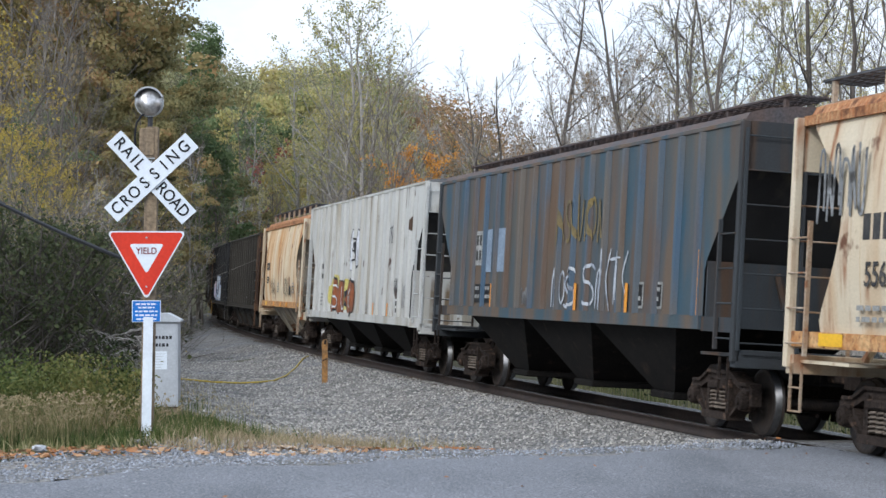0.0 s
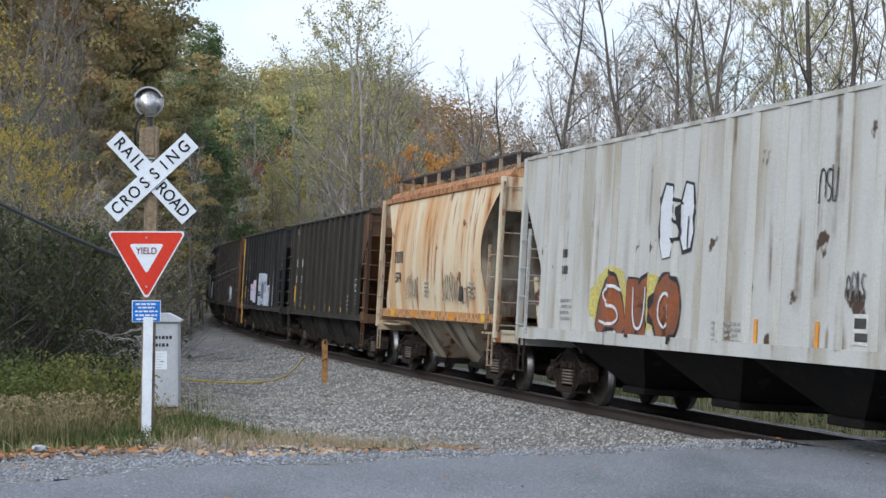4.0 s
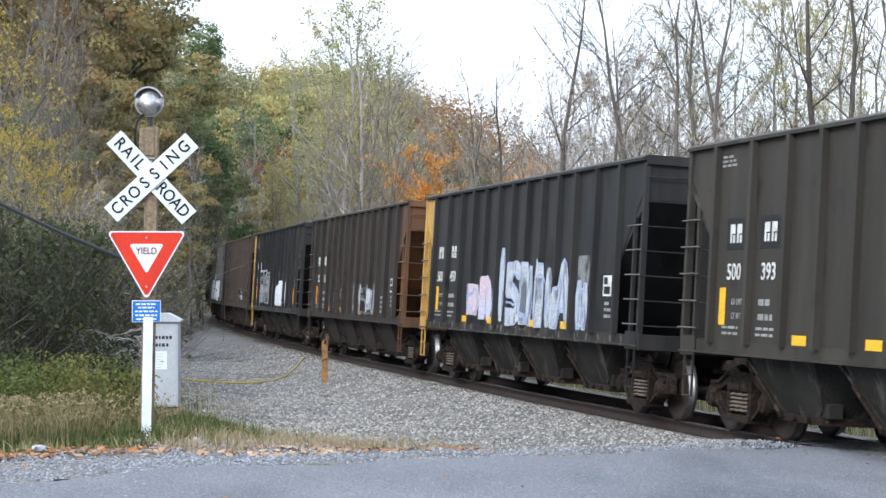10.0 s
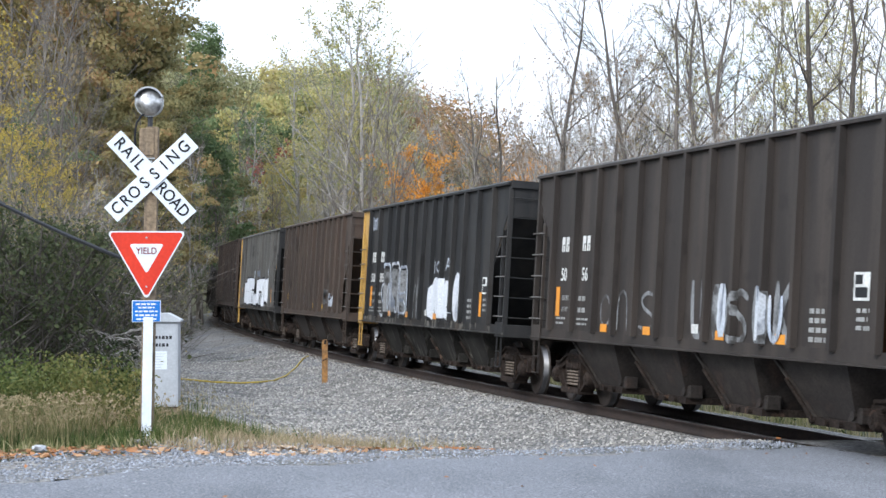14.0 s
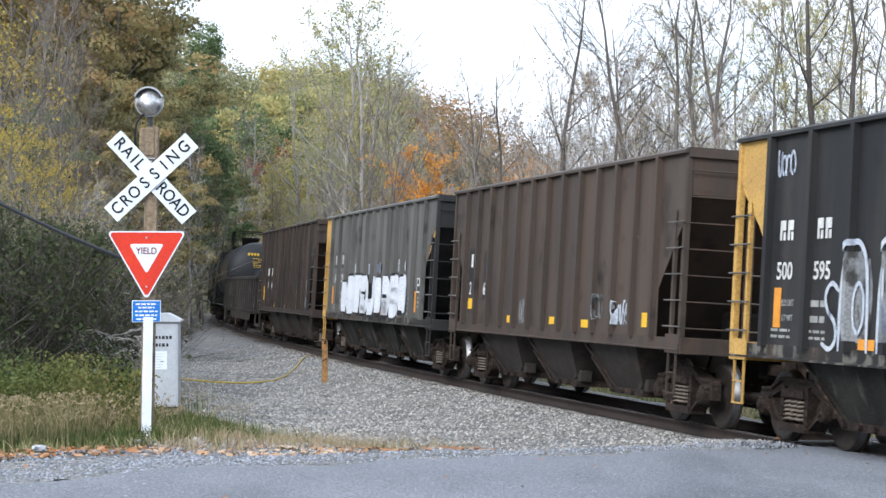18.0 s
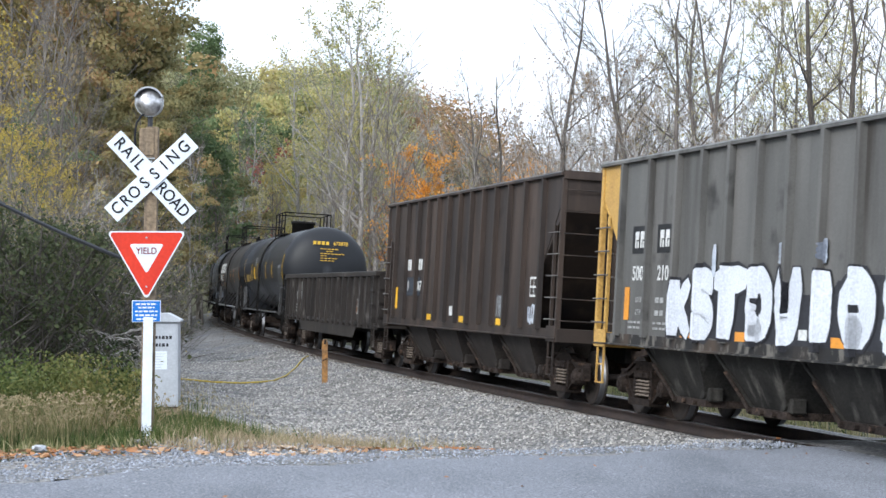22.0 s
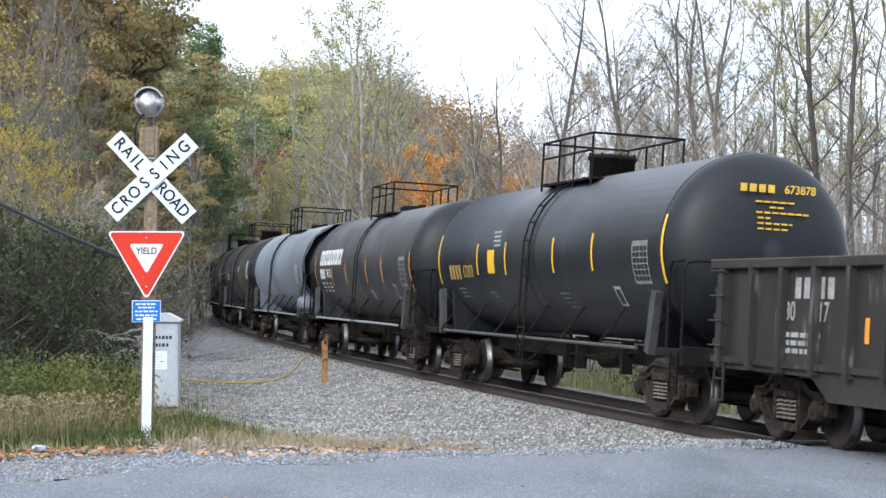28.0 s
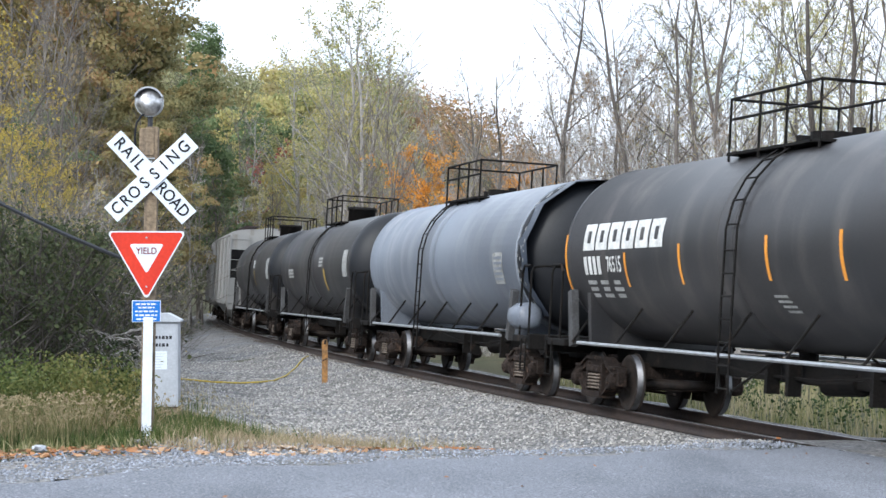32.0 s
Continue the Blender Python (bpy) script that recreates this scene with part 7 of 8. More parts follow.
    for i in range(bays):
        cx = -(L - 5.0) / 2 + span * (i + 0.5)
        t = span / 2
        b = bmesh.new()
        v = [b.verts.new(p) for p in ((cx - t, -W + 0.1, sill - 0.1), (cx + t, -W + 0.1, sill - 0.1), (cx + t, W - 0.1, sill - 0.1), (cx - t, W - 0.1, sill - 0.1), (cx - 0.45, -0.85, 0.42), (cx + 0.45, -0.85, 0.42), (cx + 0.45, 0.85, 0.42), (cx - 0.45, 0.85, 0.42))]
        for q4 in ((1, 2, 6, 5), (2, 3, 7, 6), (3, 0, 4, 7), (4, 5, 6, 7), (3, 2, 1, 0)):
            b.faces.new([v[k] for k in q4])
        bmesh.ops.recalc_face_normals(b, faces=b.faces[:])
        bay = part("bay", b, under, car, "sloped bottom bay with its outlet gate")
        b = bmesh.new()
        b.faces.new([b.verts.new(p) for p in ((cx - t, -W + 0.1, sill - 0.1), (cx + t, -W + 0.1, sill - 0.1), (cx + 0.45, -0.85, 0.42), (cx - 0.45, -0.85, 0.42))])
        part("outlet_gate", box(bmesh.new(), cx - 0.5, cx + 0.5, -0.9, 0.9, 0.3, 0.415, bev=0.02), DARK, bay)
        part("bay_side", b, BAY_STAIN_SHADE if under is CREAM_PALE else under, bay)
    underframe(car, L, L - 3.3, sill)
    return car


# ---- gondola ----
def gondola(label, L):
    car = empty("gondola_car", label, "railway wagon", "cars of the freight train")
    h, W, top, sill = L / 2, 1.5, 2.36, 0.86
    for s in (-1, 1):
        b = bmesh.new()
        poly(b, [(-h, 0.9), (-h + 3.0, 0.9), (-h + 3.5, 0.62), (h - 3.5, 0.62), (h - 3.0, 0.9), (h, 0.9), (h, top - 0.05), (-h, top - 0.05)], s * W - 0.006, s * W + 0.006)
        part("side_sheet", b, GONDOLA_PAINT, car)
        b = bmesh.new()
        box(b, -h - 0.03, h + 0.03, s * (W + 0.02) - 0.09, s * (W + 0.02) + 0.09, top - 0.13, top, bev=0.015)
        part("top_chord", b, GONDOLA_PAINT, car)
        b = bmesh.new()
        box(b, -h, h, s * (W + 0.02) - 0.04, s * (W + 0.02) + 0.03, 0.98, 1.06)
        part("side_sill", b, GONDOLA_PAINT, car)
        for i in range(18):
            x = -h + 0.35 + (L - 0.7) * i / 17
            def rib(bm):
                poly(bm, [(-0.075, 0), (-0.055, 0.1), (0.055, 0.1), (0.075, 0)], 0.92, top - 0.12, axis="z")
            use("rib", shared("gon_rib", rib), GONDOLA_PAINT, car, m=Matrix.Translation((x, s * (W + 0.005), 0)) @ Matrix.Rotation(0 if s > 0 else math.pi, 4, "Z"))
    for s in (-1, 1):
        b = bmesh.new()
        box(b, s * h - 0.03, s * h + 0.03, -W, W, 0.95, top, bev=0.01)
        for z in (1.25, 1.6, 1.95):
            box(b, s * (h + 0.05) - 0.04, s * (h + 0.05) + 0.04, -W, W, z - 0.04, z + 0.04)
        part("end_wall", b, GONDOLA_PAINT, car)
        ladder(car, GONDOLA_PAINT, s * (h - 0.05), s * (h - 0.5), -W - 0.13, -W - 0.13, 1.2, 2.2, 4, ends=False)
        use("step", shared("step", step_mesh), GONDOLA_PAINT, car, s * (h - 0.3), -W - 0.05, 0)
    b = bmesh.new()
    box(b, -h, h, -W, W, 1.02, 1.1)
    part("floor", b, DARK, car)
    underframe(car, L, L - 3.0)
    return car


# ---- tank car ----
def tank_car(label, L, paint_body, radius=1.47, centre=2.62, dome=True, ladder_x=0.0, head=None):
    """L is over the end sills; the tank is a drum with dished heads."""
    car = empty("tank_car", label, "railway wagon", "cars of the freight train")
    h = L / 2
    t = h - 0.36
    prof = [(0.0, -t - 0.0)]
    for i in range(1, 13):
        a = i / 12 * math.pi / 2
        prof.append((radius * math.sin(a), -t + 0.68 * (1 - math.cos(a))))
    body = [(radius, -t + 0.75), (radius + 0.012, -t + 0.76), (radius + 0.012, -t + 0.79), (radius, -t + 0.8), (radius, -0.3), (radius + 0.008, -0.28), (radius, -0.26), (radius, 0.0)]
    half = prof + body
    full = half + [(r, -a) for r, a in half[::-1][1:]]
    b = bmesh.new()
    lathe(b, full, 56, "x", Matrix.Translation((0, 0, centre)))
    tank = part("tank", b, paint_body, car, "", True)
    tank.data.materials.append(TANK_HEAD if head is None else head)
    for p in tank.data.polygons:
        p.use_smooth = True
        if abs(p.center.x) > t - 0.66:
            p.material_index = 1
    # platform, dome and rails
    zt = centre + radius
    b = bmesh.new()
    for y in (-0.75, 0.75):
        box(b, -1.55, 1.55, y - 0.12, y + 0.12, zt - 0.16, zt - 0.12)
    box(b, -1.3, -1.1, -0.9, 0.9, zt - 0.16, zt - 0.12)
    box(b, 1.1, 1.3, -0.9, 0.9, zt - 0.16, zt - 0.12)
    part("platform", b, DARK, car)
    if dome:
        b = bmesh.new()
        lathe(b, [(0.0, -0.1), (0.42, -0.1), (0.42, 0.3), (0.46, 0.31), (0.46, 0.36), (0.4, 0.4), (0.0, 0.42)], 20, "z", Matrix.Translation((0.1, 0, zt)))
        dm = part("manway", b, DARK, car, "round black manway with a bolted lid", True)
        for i in range(8):
            b = bmesh.new()
            a = i * math.pi / 4
            rod(b, (0.1 + 0.44 * math.cos(a), 0.44 * math.sin(a), zt + 0.28), (0.1 + 0.44 * math.cos(a), 0.44 * math.sin(a), zt + 0.42), 0.02, 6)
            part("bolt", b, DARK, dm)
    else:
        b = bmesh.new()
        lathe(b, [(0.0, -0.1), (0.3, -0.1), (0.3, 0.12), (0.0, 0.14)], 16, "z", Matrix.Translation((0.1, 0, zt)))
        rod(b, (0.7, 0.1, zt - 0.05), (0.7, 0.1, zt + 0.15), 0.1, 8)
        rod(b, (-0.6, -0.1, zt - 0.05), (-0.6, -0.1, zt + 0.12), 0.12, 8)
        part("manway", b, DARK, car, "low black manway and valves")
    for y in (-0.85, 0.85):
        for zr in (0.66, 0.36) if y < 0 else (0.66,):
            b = bmesh.new()
            pipe(b, [(-1.5, y, zt + zr), (1.5, y, zt + zr)], 0.022, 6)
            part("handrail", b, DARK, car)
        for x in (-1.5, -0.45, 0.45, 1.5):
            b = bmesh.new()
            rod(b, (x, y, zt - 0.25), (x, y, zt + 0.66), 0.022, 6)
            part("rail_post", b, DARK, car)
    for x in (-1.5, 1.5):
        b = bmesh.new()
        pipe(b, [(x, -0.85, zt + 0.66), (x, 0.85, zt + 0.66)], 0.022, 6)
        part("handrail", b, DARK, car)
    # ladder up the near side
    for s in (-1, 1):
        for k in (-0.19, 0.19):
            pts = [(k + ladder_x, s * 0.8, zt - 0.18)]
            for i in range(5):
                a = radians(62 - i * 14)
                pts.append((k + ladder_x, s * (radius + 0.07) * math.cos(a), centre + (radius + 0.07) * math.sin(a)))
            pts += [(k + ladder_x, s * (radius + 0.08), 1.5), (k + ladder_x, s * (radius + 0.08), 0.55)]
            obm("ladder_rail", np_mesh("ladder_rail", *tubes([(pts, [0.018] * len(pts))], 5)), DARK, car, smooth=True)
        for i in range(12):
            if i < 5:
                a = radians(60 - i * 13)
                py, pz = (radius + 0.07) * math.cos(a), centre + (radius + 0.07) * math.sin(a)
            else:
                py, pz = radius + 0.08, 2.48 - (i - 5) * 0.31
            b = bmesh.new()
            rod(b, (ladder_x - 0.19, s * py, pz), (ladder_x + 0.19, s * py, pz), 0.014, 5)
            part("rung", b, DARK, car)
        for x in (-0.5, 0.5):
            b = bmesh.new()
            rod(b, (ladder_x + x * 0.4, s * 1.5, 0.6), (ladder_x + x * 2.2, s * 1.2, 1.12), 0.02, 5)
            part("step_brace", b, DARK, car)
    # long side rail
    for s in (-1, 1):
        b = bmesh.new()
        rod(b, (-h + 1.9, s * 1.47, 1.06), (h - 1.9, s * 1.47, 1.06), 0.03, 8)
        part("side_rail", b, GALV if paint_body is not TANK_BLACK else DARK_STEEL, car, "long grey pipe handrail")
        for i in range(7):
            x = -h + 1.6 + (L - 3.2) * i / 6
            b = bmesh.new()
            rod(b, (x, s * 1.47, 1.06), (x + 0.25, s * 1.0, 1.85), 0.022, 5)
            part("rail_bracket", b, DARK, car)
    # end platforms, bolsters and saddle
    for s in (-1, 1):
        b = bmesh.new()
        box(b, s * (h - 0.55) - 0.55, s * (h - 0.55) + 0.55, -1.45, 1.45, 0.98, 1.1, bev=0.01)
        box(b, s * (h - 0.05) - 0.06, s * (h - 0.05) + 0.06, -1.45, 1.45, 0.86, 1.14, bev=0.01)
        part("end_platform", b, DARK, car)
        b = bmesh.new()
        poly(b, [(-1.25, 1.05), (1.25, 1.05), (1.32, 1.9), (0.9, 1.62), (0.3, 1.45), (-0.3, 1.45), (-0.9, 1.62), (-1.32, 1.9)], s * (h - 1.9) - 0.08, s * (h - 1.9) + 0.08, axis="x")
        part("saddle", b, paint_body, car)
        for y in (-1.4, 1.4):
            b = bmesh.new()
            box(b, s * (h - 1.5) - 0.1, s * (h - 1.5) + 0.1, y - 0.06, y + 0.06, 1.0, 1.95, Matrix.Translation((s * (h - 1.5), 0, 1)) @ Matrix.Rotation(s * 0.22, 4, "Y") @ Matrix.Translation((-s * (h - 1.5), 0, -1)))
            part("stay", b, DARK_STEEL, car)
        for x in (h - 0.15, h - 0.75):
            b = bmesh.new()
            pipe(b, [(s * x, -1.42, 1.1), (s * x, -1.42, 2.25), (s * x, -1.38, 2.35), (s * x, -1.2, 2.38), (s * (h - 0.15), 1.2, 2.38), (s * (h - 0.15), 1.42, 2.3), (s * (h - 0.15), 1.42, 1.1)] if x > h - 0.3 else [(s * x, -1.42, 1.1), (s * x, -1.42, 2.25), (s * (x + 0.1), -1.42, 2.38), (s * (h - 0.2), -1.42, 2.38)], 0.022, 6)
            part("end_rail", b, DARK, car)
        use("step", shared("step", step_mesh), DARK, car, s * (h - 0.3), -1.46, 0)
    b = bmesh.new()
    rod(b, (-0.3, 0, centre - radius - 0.25), (-0.3, 0, centre - radius + 0.1), 0.14, 10)
    rod(b, (0.6, -0.1, 0.75), (1.6, -0.1, 0.8), 0.16, 12)
    rod(b, (1.9, 0.1, 0.8), (2.3, 0.1, 0.8), 0.1, 8)
    pipe(b, [(-3.2, -0.4, 0.95), (-1.4, -0.4, 0.8), (1.0, -0.4, 0.8), (3.2, -0.4, 0.95)], 0.025, 5)
    for x in (-0.6, 0.1, 2.6):
        box(b, x - 0.05, x + 0.05, -0.5, -0.3, 0.55, 1.1)
    part("bottom_gear", b, DARK, car, "outlet valve, brake cylinder and rods")
    underframe(car, L, L - 3.5)
    return car


DARK_STEEL = mat("dark_grey_steel", (0.09, 0.09, 0.092), (0.06, 0.058, 0.057), rough=0.5, metal=0.3, scale=3)


def on_tank(car, name, me_or_size, material, x, ang, radius=1.47, centre=2.62, w=None, h=None, label=""):
    """A mark bent on the tank: a patch w long and h high round the shell, its middle at the angle above level on the near side."""
    n = 6
    r = radius + 0.006
    a0, a1 = radians(ang) - h / 2 / r, radians(ang) + h / 2 / r
    v = [(x + dx, -r * math.cos(a0 + (a1 - a0) * i / n), centre + r * math.sin(a0 + (a1 - a0) * i / n)) for i in range(n + 1) for dx in (-w / 2, w / 2)]
    f = [(2 * i, 2 * i + 1, 2 * i + 3, 2 * i + 2) for i in range(n)]
    return obm(name, np_mesh(name, v, f), material, car, label)


def text_on_tank(car, body, size, material, x, ang, sx=1.0, radius=1.47, centre=2.62, name="number"):
    me = text_mesh(body, size, sx, "CENTER").copy()
    r = radius + 0.008
    for v in me.vertices:
        a = radians(ang) + v.co.z / r
        v.co = Vector((v.co.x + x, -(r - v.co.y * 0.3) * math.cos(a), centre + r * math.sin(a)))
    return obm(name, me, material, car)

# ---- the cars in their order, with the train's distance of their ends ----
TRAIN = []


def between(car, a, b):
    TRAIN.append((car, (a + b) / 2, b - a))
    return car


HL = 14.3
Y = -1.552
# cream covered hopper, streaked with rust
c = covered_hopper("cream covered hopper streaked and patched with orange rust", 11.6, CREAM_PALE, RUST_ROOF, CREAM_PALE, kind="curved", top=4.09, peak=4.42, board_high=True, bays=2, sill=1.42, end=CREAM_PALE, rail_mat=CREAM_RAIL)
between(c, -121.9, -108.7)
for i in range(4):
    bar(c, "code_block", LET_BLACK, -3.75 + 0.24 * i, 2.68, 0.17, 0.3, y=-1.6)
letters("number", "5565", 0.4, LET_BLACK, c, -3.4, -1.605, 2.12, 0.9)
small_writing(c, LET_GREY, -3.9, 1.75, 1.0, 2, 0.06, 0.13, y=-1.6, seed=3)
bar(c, "reflector", REFL_YELLOW, -4.6, 1.36, 0.62, 0.15, y=-1.566)
spray(c, SPRAY_BLACK, -2.6, 3.1, 0.7, 1.3, 5, 2, 0.09, y=-1.615)
spray(c, SPRAY_GREY, -4.4, 3.2, 1.2, 0.9, 8, 6, 0.03, y=-1.615)
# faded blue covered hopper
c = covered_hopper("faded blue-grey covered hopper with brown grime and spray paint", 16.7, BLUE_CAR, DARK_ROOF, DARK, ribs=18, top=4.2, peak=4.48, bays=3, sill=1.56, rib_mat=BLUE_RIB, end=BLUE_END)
between(c, -108.7, -90.55)
BLUE_RIBS = ([-6.85 + 13.7 * i / 17 for i in range(18)], 0.077, 0.045, 0.07)
BLUE_PATCH = mat("pale_blue_patch", (0.22, 0.28, 0.36), (0.17, 0.22, 0.29), rough=0.6, scale=3)
YB = -1.568
for x, w in ((-4.25, 0.5), (-3.34, 0.62)):
    bar(c, "pale_panel", BLUE_PATCH, x, 2.68, w, 0.83, y=YB)
p = bar(c, "pale_panel", LET_GREY, -4.95, 2.74, 0.5, 0.68, y=YB)
for i in range(4):
    bar(p, "code_block", BLACK_PATCH, -5.06 + 0.22 * (i % 2), 2.9 - 0.3 * (i // 2), 0.12, 0.2, y=YB - 0.004)
for x in (-6.9, 6.85):
    bar(c, "reflector", REFL_ORANGE, x, 2.03, 0.13, 0.95, y=YB - 0.02)
for x in (-3.83, -1.32, 1.42, 3.97):
    bar(c, "reflector", REFL_ORANGE, x, 1.8, 0.12, 0.48, y=YB - 0.02)
for x in (-4.9, -4.15):
    bar(c, "black_patch", BLACK_PATCH, x, 1.85, 0.42, 0.36, y=YB)
    small_writing(c, LET_GREY, x - 0.16, 1.95, 0.34, 2, 0.07, 0.16, y=YB - 0.005, seed=int(x * 10))
for x in (4.48, 5.29):
    p = bar(c, "data_panel", LET_GREY, x, 1.86, 0.42, 0.4, y=YB)
    bar(p, "data_field", BLACK_PATCH, x, 1.86, 0.34, 0.32, y=YB - 0.004)
    small_writing(p, LET_GREY, x - 0.13, 1.95, 0.26, 2, 0.06, 0.14, y=YB - 0.008, seed=int(x * 10))
bold(c, (("arch", 0.0, 0.5, 1.62, 2.35, 0.05), ("loop", 0.45, 0.85, 1.65, 2.3, 0.05), ("ess", 0.75, 1.15, 1.6, 2.2, 0.05), ("ess", 1.05, 1.4, 1.62, 2.35, 0.05)), SPRAY_WHITE, None, YB - 0.006, 21, over=BLUE_RIBS)
bold(c, (("ess", 1.85, 2.45, 1.65, 2.4, 0.055), ("arch", 2.4, 2.85, 1.62, 2.3, 0.05), ("fork", 2.75, 3.2, 1.6, 2.6, 0.05), ("tee", 3.1, 3.7, 1.7, 2.5, 0.05), ("fork", 3.5, 4.0, 1.75, 2.55, 0.05)), SPRAY_WHITE, None, YB - 0.006, 23, over=BLUE_RIBS)
spray(c, SPRAY_GREY, -1.62, 1.8, 0.4, 0.28, 25, 4, 0.025, y=YB - 0.006, over=BLUE_RIBS)
spray(c, mat("faded_gold_spray", (0.20, 0.15, 0.06), (0.13, 0.11, 0.07), rough=0.7, scale=2), 1.5, 3.1, 2.4, 0.8, 26, 7, 0.03, y=YB - 0.006, over=BLUE_RIBS)
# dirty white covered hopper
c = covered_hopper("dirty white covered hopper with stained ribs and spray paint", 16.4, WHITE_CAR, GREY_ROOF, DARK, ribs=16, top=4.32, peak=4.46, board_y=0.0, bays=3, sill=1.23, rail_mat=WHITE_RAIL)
between(c, -90.55, -72.95)
WHITE_RIBS = ([-6.7 + 13.4 * i / 15 for i in range(16)], 0.077, 0.045, 0.07)
bold(c, (("capsule", -1.35, -0.4, 2.3, 3.6, 0.52), ("capsule", -0.55, 0.4, 2.42, 3.55, 0.46)), SPRAY_BRIGHT, SPRAY_BLACK, YB, 31, 0.07, over=WHITE_RIBS)
bold(c, (("ess", -0.75, -0.2, 2.6, 3.3, 0.05), ("stem", -0.2, 0.2, 2.5, 3.0, 0.04)), SPRAY_BLACK, None, YB - 0.014, 32, over=WHITE_RIBS)
bold(c, (("arch", -4.15, -2.2, 1.2, 2.3, 0.75), ("block", -2.5, -0.1, 1.2, 2.3, 0.8)), SPRAY_YELLOW, None, YB, 33, over=WHITE_RIBS)
bold(c, (("peak", -3.95, -2.35, 1.15, 2.2, 0.5), ("fork", -2.45, -1.3, 1.15, 2.2, 0.46), ("loop", -1.35, -0.1, 1.15, 2.2, 0.48)), SPRAY_RED, SPRAY_BLACK, YB - 0.006, 34, 0.05, over=WHITE_RIBS)
bold(c, (("ess", -3.7, -2.6, 1.35, 2.05, 0.05), ("cup", -2.2, -1.5, 1.3, 2.0, 0.05), ("loop", -1.1, -0.4, 1.35, 1.95, 0.05)), SPRAY_BRIGHT, None, YB - 0.022, 35, over=WHITE_RIBS)
for x in (2.5, 4.32):
    bar(c, "reflector", REFL_ORANGE, x, 1.37, 0.1, 0.4, y=YB - 0.004)
p = bar(c, "data_panel", LET_WHITE, 5.5, 1.5, 0.46, 0.36, y=YB)
bar(p, "data_field", LET_BLACK, 5.45, 1.57, 0.3, 0.12, y=YB - 0.004)
bar(p, "data_field", LET_BLACK, 5.5, 1.41, 0.36, 0.1, y=YB - 0.004)
spray(c, SPRAY_BLACK, 4.45, 3.22, 0.5, 0.5, 38, 3, 0.015, y=YB - 0.006, over=WHITE_RIBS)
spray(c, SPRAY_GREY, 5.3, 2.0, 0.5, 0.4, 39, 4, 0.015, y=YB - 0.006, over=WHITE_RIBS)
spray(c, SPRAY_GREY, 6.3, 1.75, 0.5, 0.6, 40, 4, 0.015, y=YB - 0.006, over=WHITE_RIBS)
small_writing(c, LET_BLACK, -5.9, 2.55, 0.45, 2, 0.14, 0.28, y=YB, seed=5)
small_writing(c, LET_GREY, -5.9, 1.75, 0.8, 4, 0.05, 0.1, y=YB, seed=6)
small_writing(c, LET_GREY, 1.0, 1.5, 1.2, 4, 0.04, 0.08, y=YB, seed=7)
# cream covered hopper with curved sides
c = covered_hopper("cream covered hopper with curved sides, streaked with rust", 11.3, CREAM_CAR, RUST_ROOF, CREAM_PALE, kind="curved", top=4.09, peak=4.42, board_high=True, bays=2, sill=1.42, end=CREAM_PALE, rail_mat=CREAM_RAIL)
between(c, -72.95, -59.95)
for x, w in ((-3.9, 0.45), (-1.6, 0.35), (0.3, 0.35), (2.0, 0.45), (4.73, 0.5)):
    bar(c, "reflector", REFL_ORANGE if x not in (-3.9, 4.73) else REFL_YELLOW, x, 1.355, w, 0.14, y=-1.566)
for i in range(4):
    bar(c, "code_block", LET_BLACK, -3.75 + 0.24 * i, 2.66, 0.17, 0.27, y=-1.6)
letters("number", "5574", 0.34, LET_BLACK, c, -3.35, -1.603, 2.17, 0.9)
small_writing(c, LET_GREY, -0.6, 2.05, 0.5, 4, 0.045, 0.09, y=-1.585, seed=4)
small_writing(c, LET_GREY, 3.4, 2.05, 0.5, 4, 0.045, 0.09, y=-1.585, seed=14)
spray(c, SPRAY_BLACK, -1.81, 1.98, 1.3, 0.62, 41, 8, 0.012, y=-1.6)
spray(c, SPRAY_BLACK, 1.86, 1.95, 1.4, 0.62, 42, 9, 0.013, y=-1.6)
spray(c, SPRAY_BLACK, 3.3, 1.8, 0.6, 0.4, 43, 2, 0.012, y=-1.59)
bar(c, "data_panel", LET_BLACK, 2.75, 1.83, 0.3, 0.3, y=-1.585)
letters("caution", "CAUTION", 0.13, LET_BLACK, c, 0, 0, 0, 1.1, m=Matrix.Translation((5.62, -0.75, 3.68)) @ Matrix.Rotation(radians(90), 4, "Z"))
letters("caution", "NO SIDE LADDER", 0.11, LET_BLACK, c, 0, 0, 0, 1.0, m=Matrix.Translation((5.62, -0.75, 3.52)) @ Matrix.Rotation(radians(90), 4, "Z"))
COAL = (RIBS, 0.062, 0.05, 0.09)
# coal hoppers
c = coal_hopper("charcoal open coal hopper with yellow reflectors", HL, CHARCOAL, RUST_END, CHARCOAL)
between(c, -59.95, -44.05)
hopper_marks(c, ((-5.43, "500"), (-4.33, "393")), patch=True, seed=40)
spray(c, SPRAY_GREY, 3.63, 1.58, 0.3, 0.25, 45, 3, 0.03, y=Y - 0.004, over=COAL)
small_writing(c, LET_GREY, -6.0, 3.75, 0.5, 3, 0.03, 0.06, y=Y, seed=3)
c = coal_hopper("black coal hopper with a yellow end and pale spray paint", HL, BLACK_CAR, BLACK_CAR, YELLOW_POST)
between(c, -44.05, -27.85)
hopper_marks(c, ((-5.6, "500"), (-4.5, "450")), seed=50)
bold(c, (("block", -3.2, -2.2, 1.3, 2.15, 0.5), ("arch", -2.2, -1.3, 1.25, 2.2, 0.42)), SPRAY_LILAC, None, Y, 51, over=COAL)
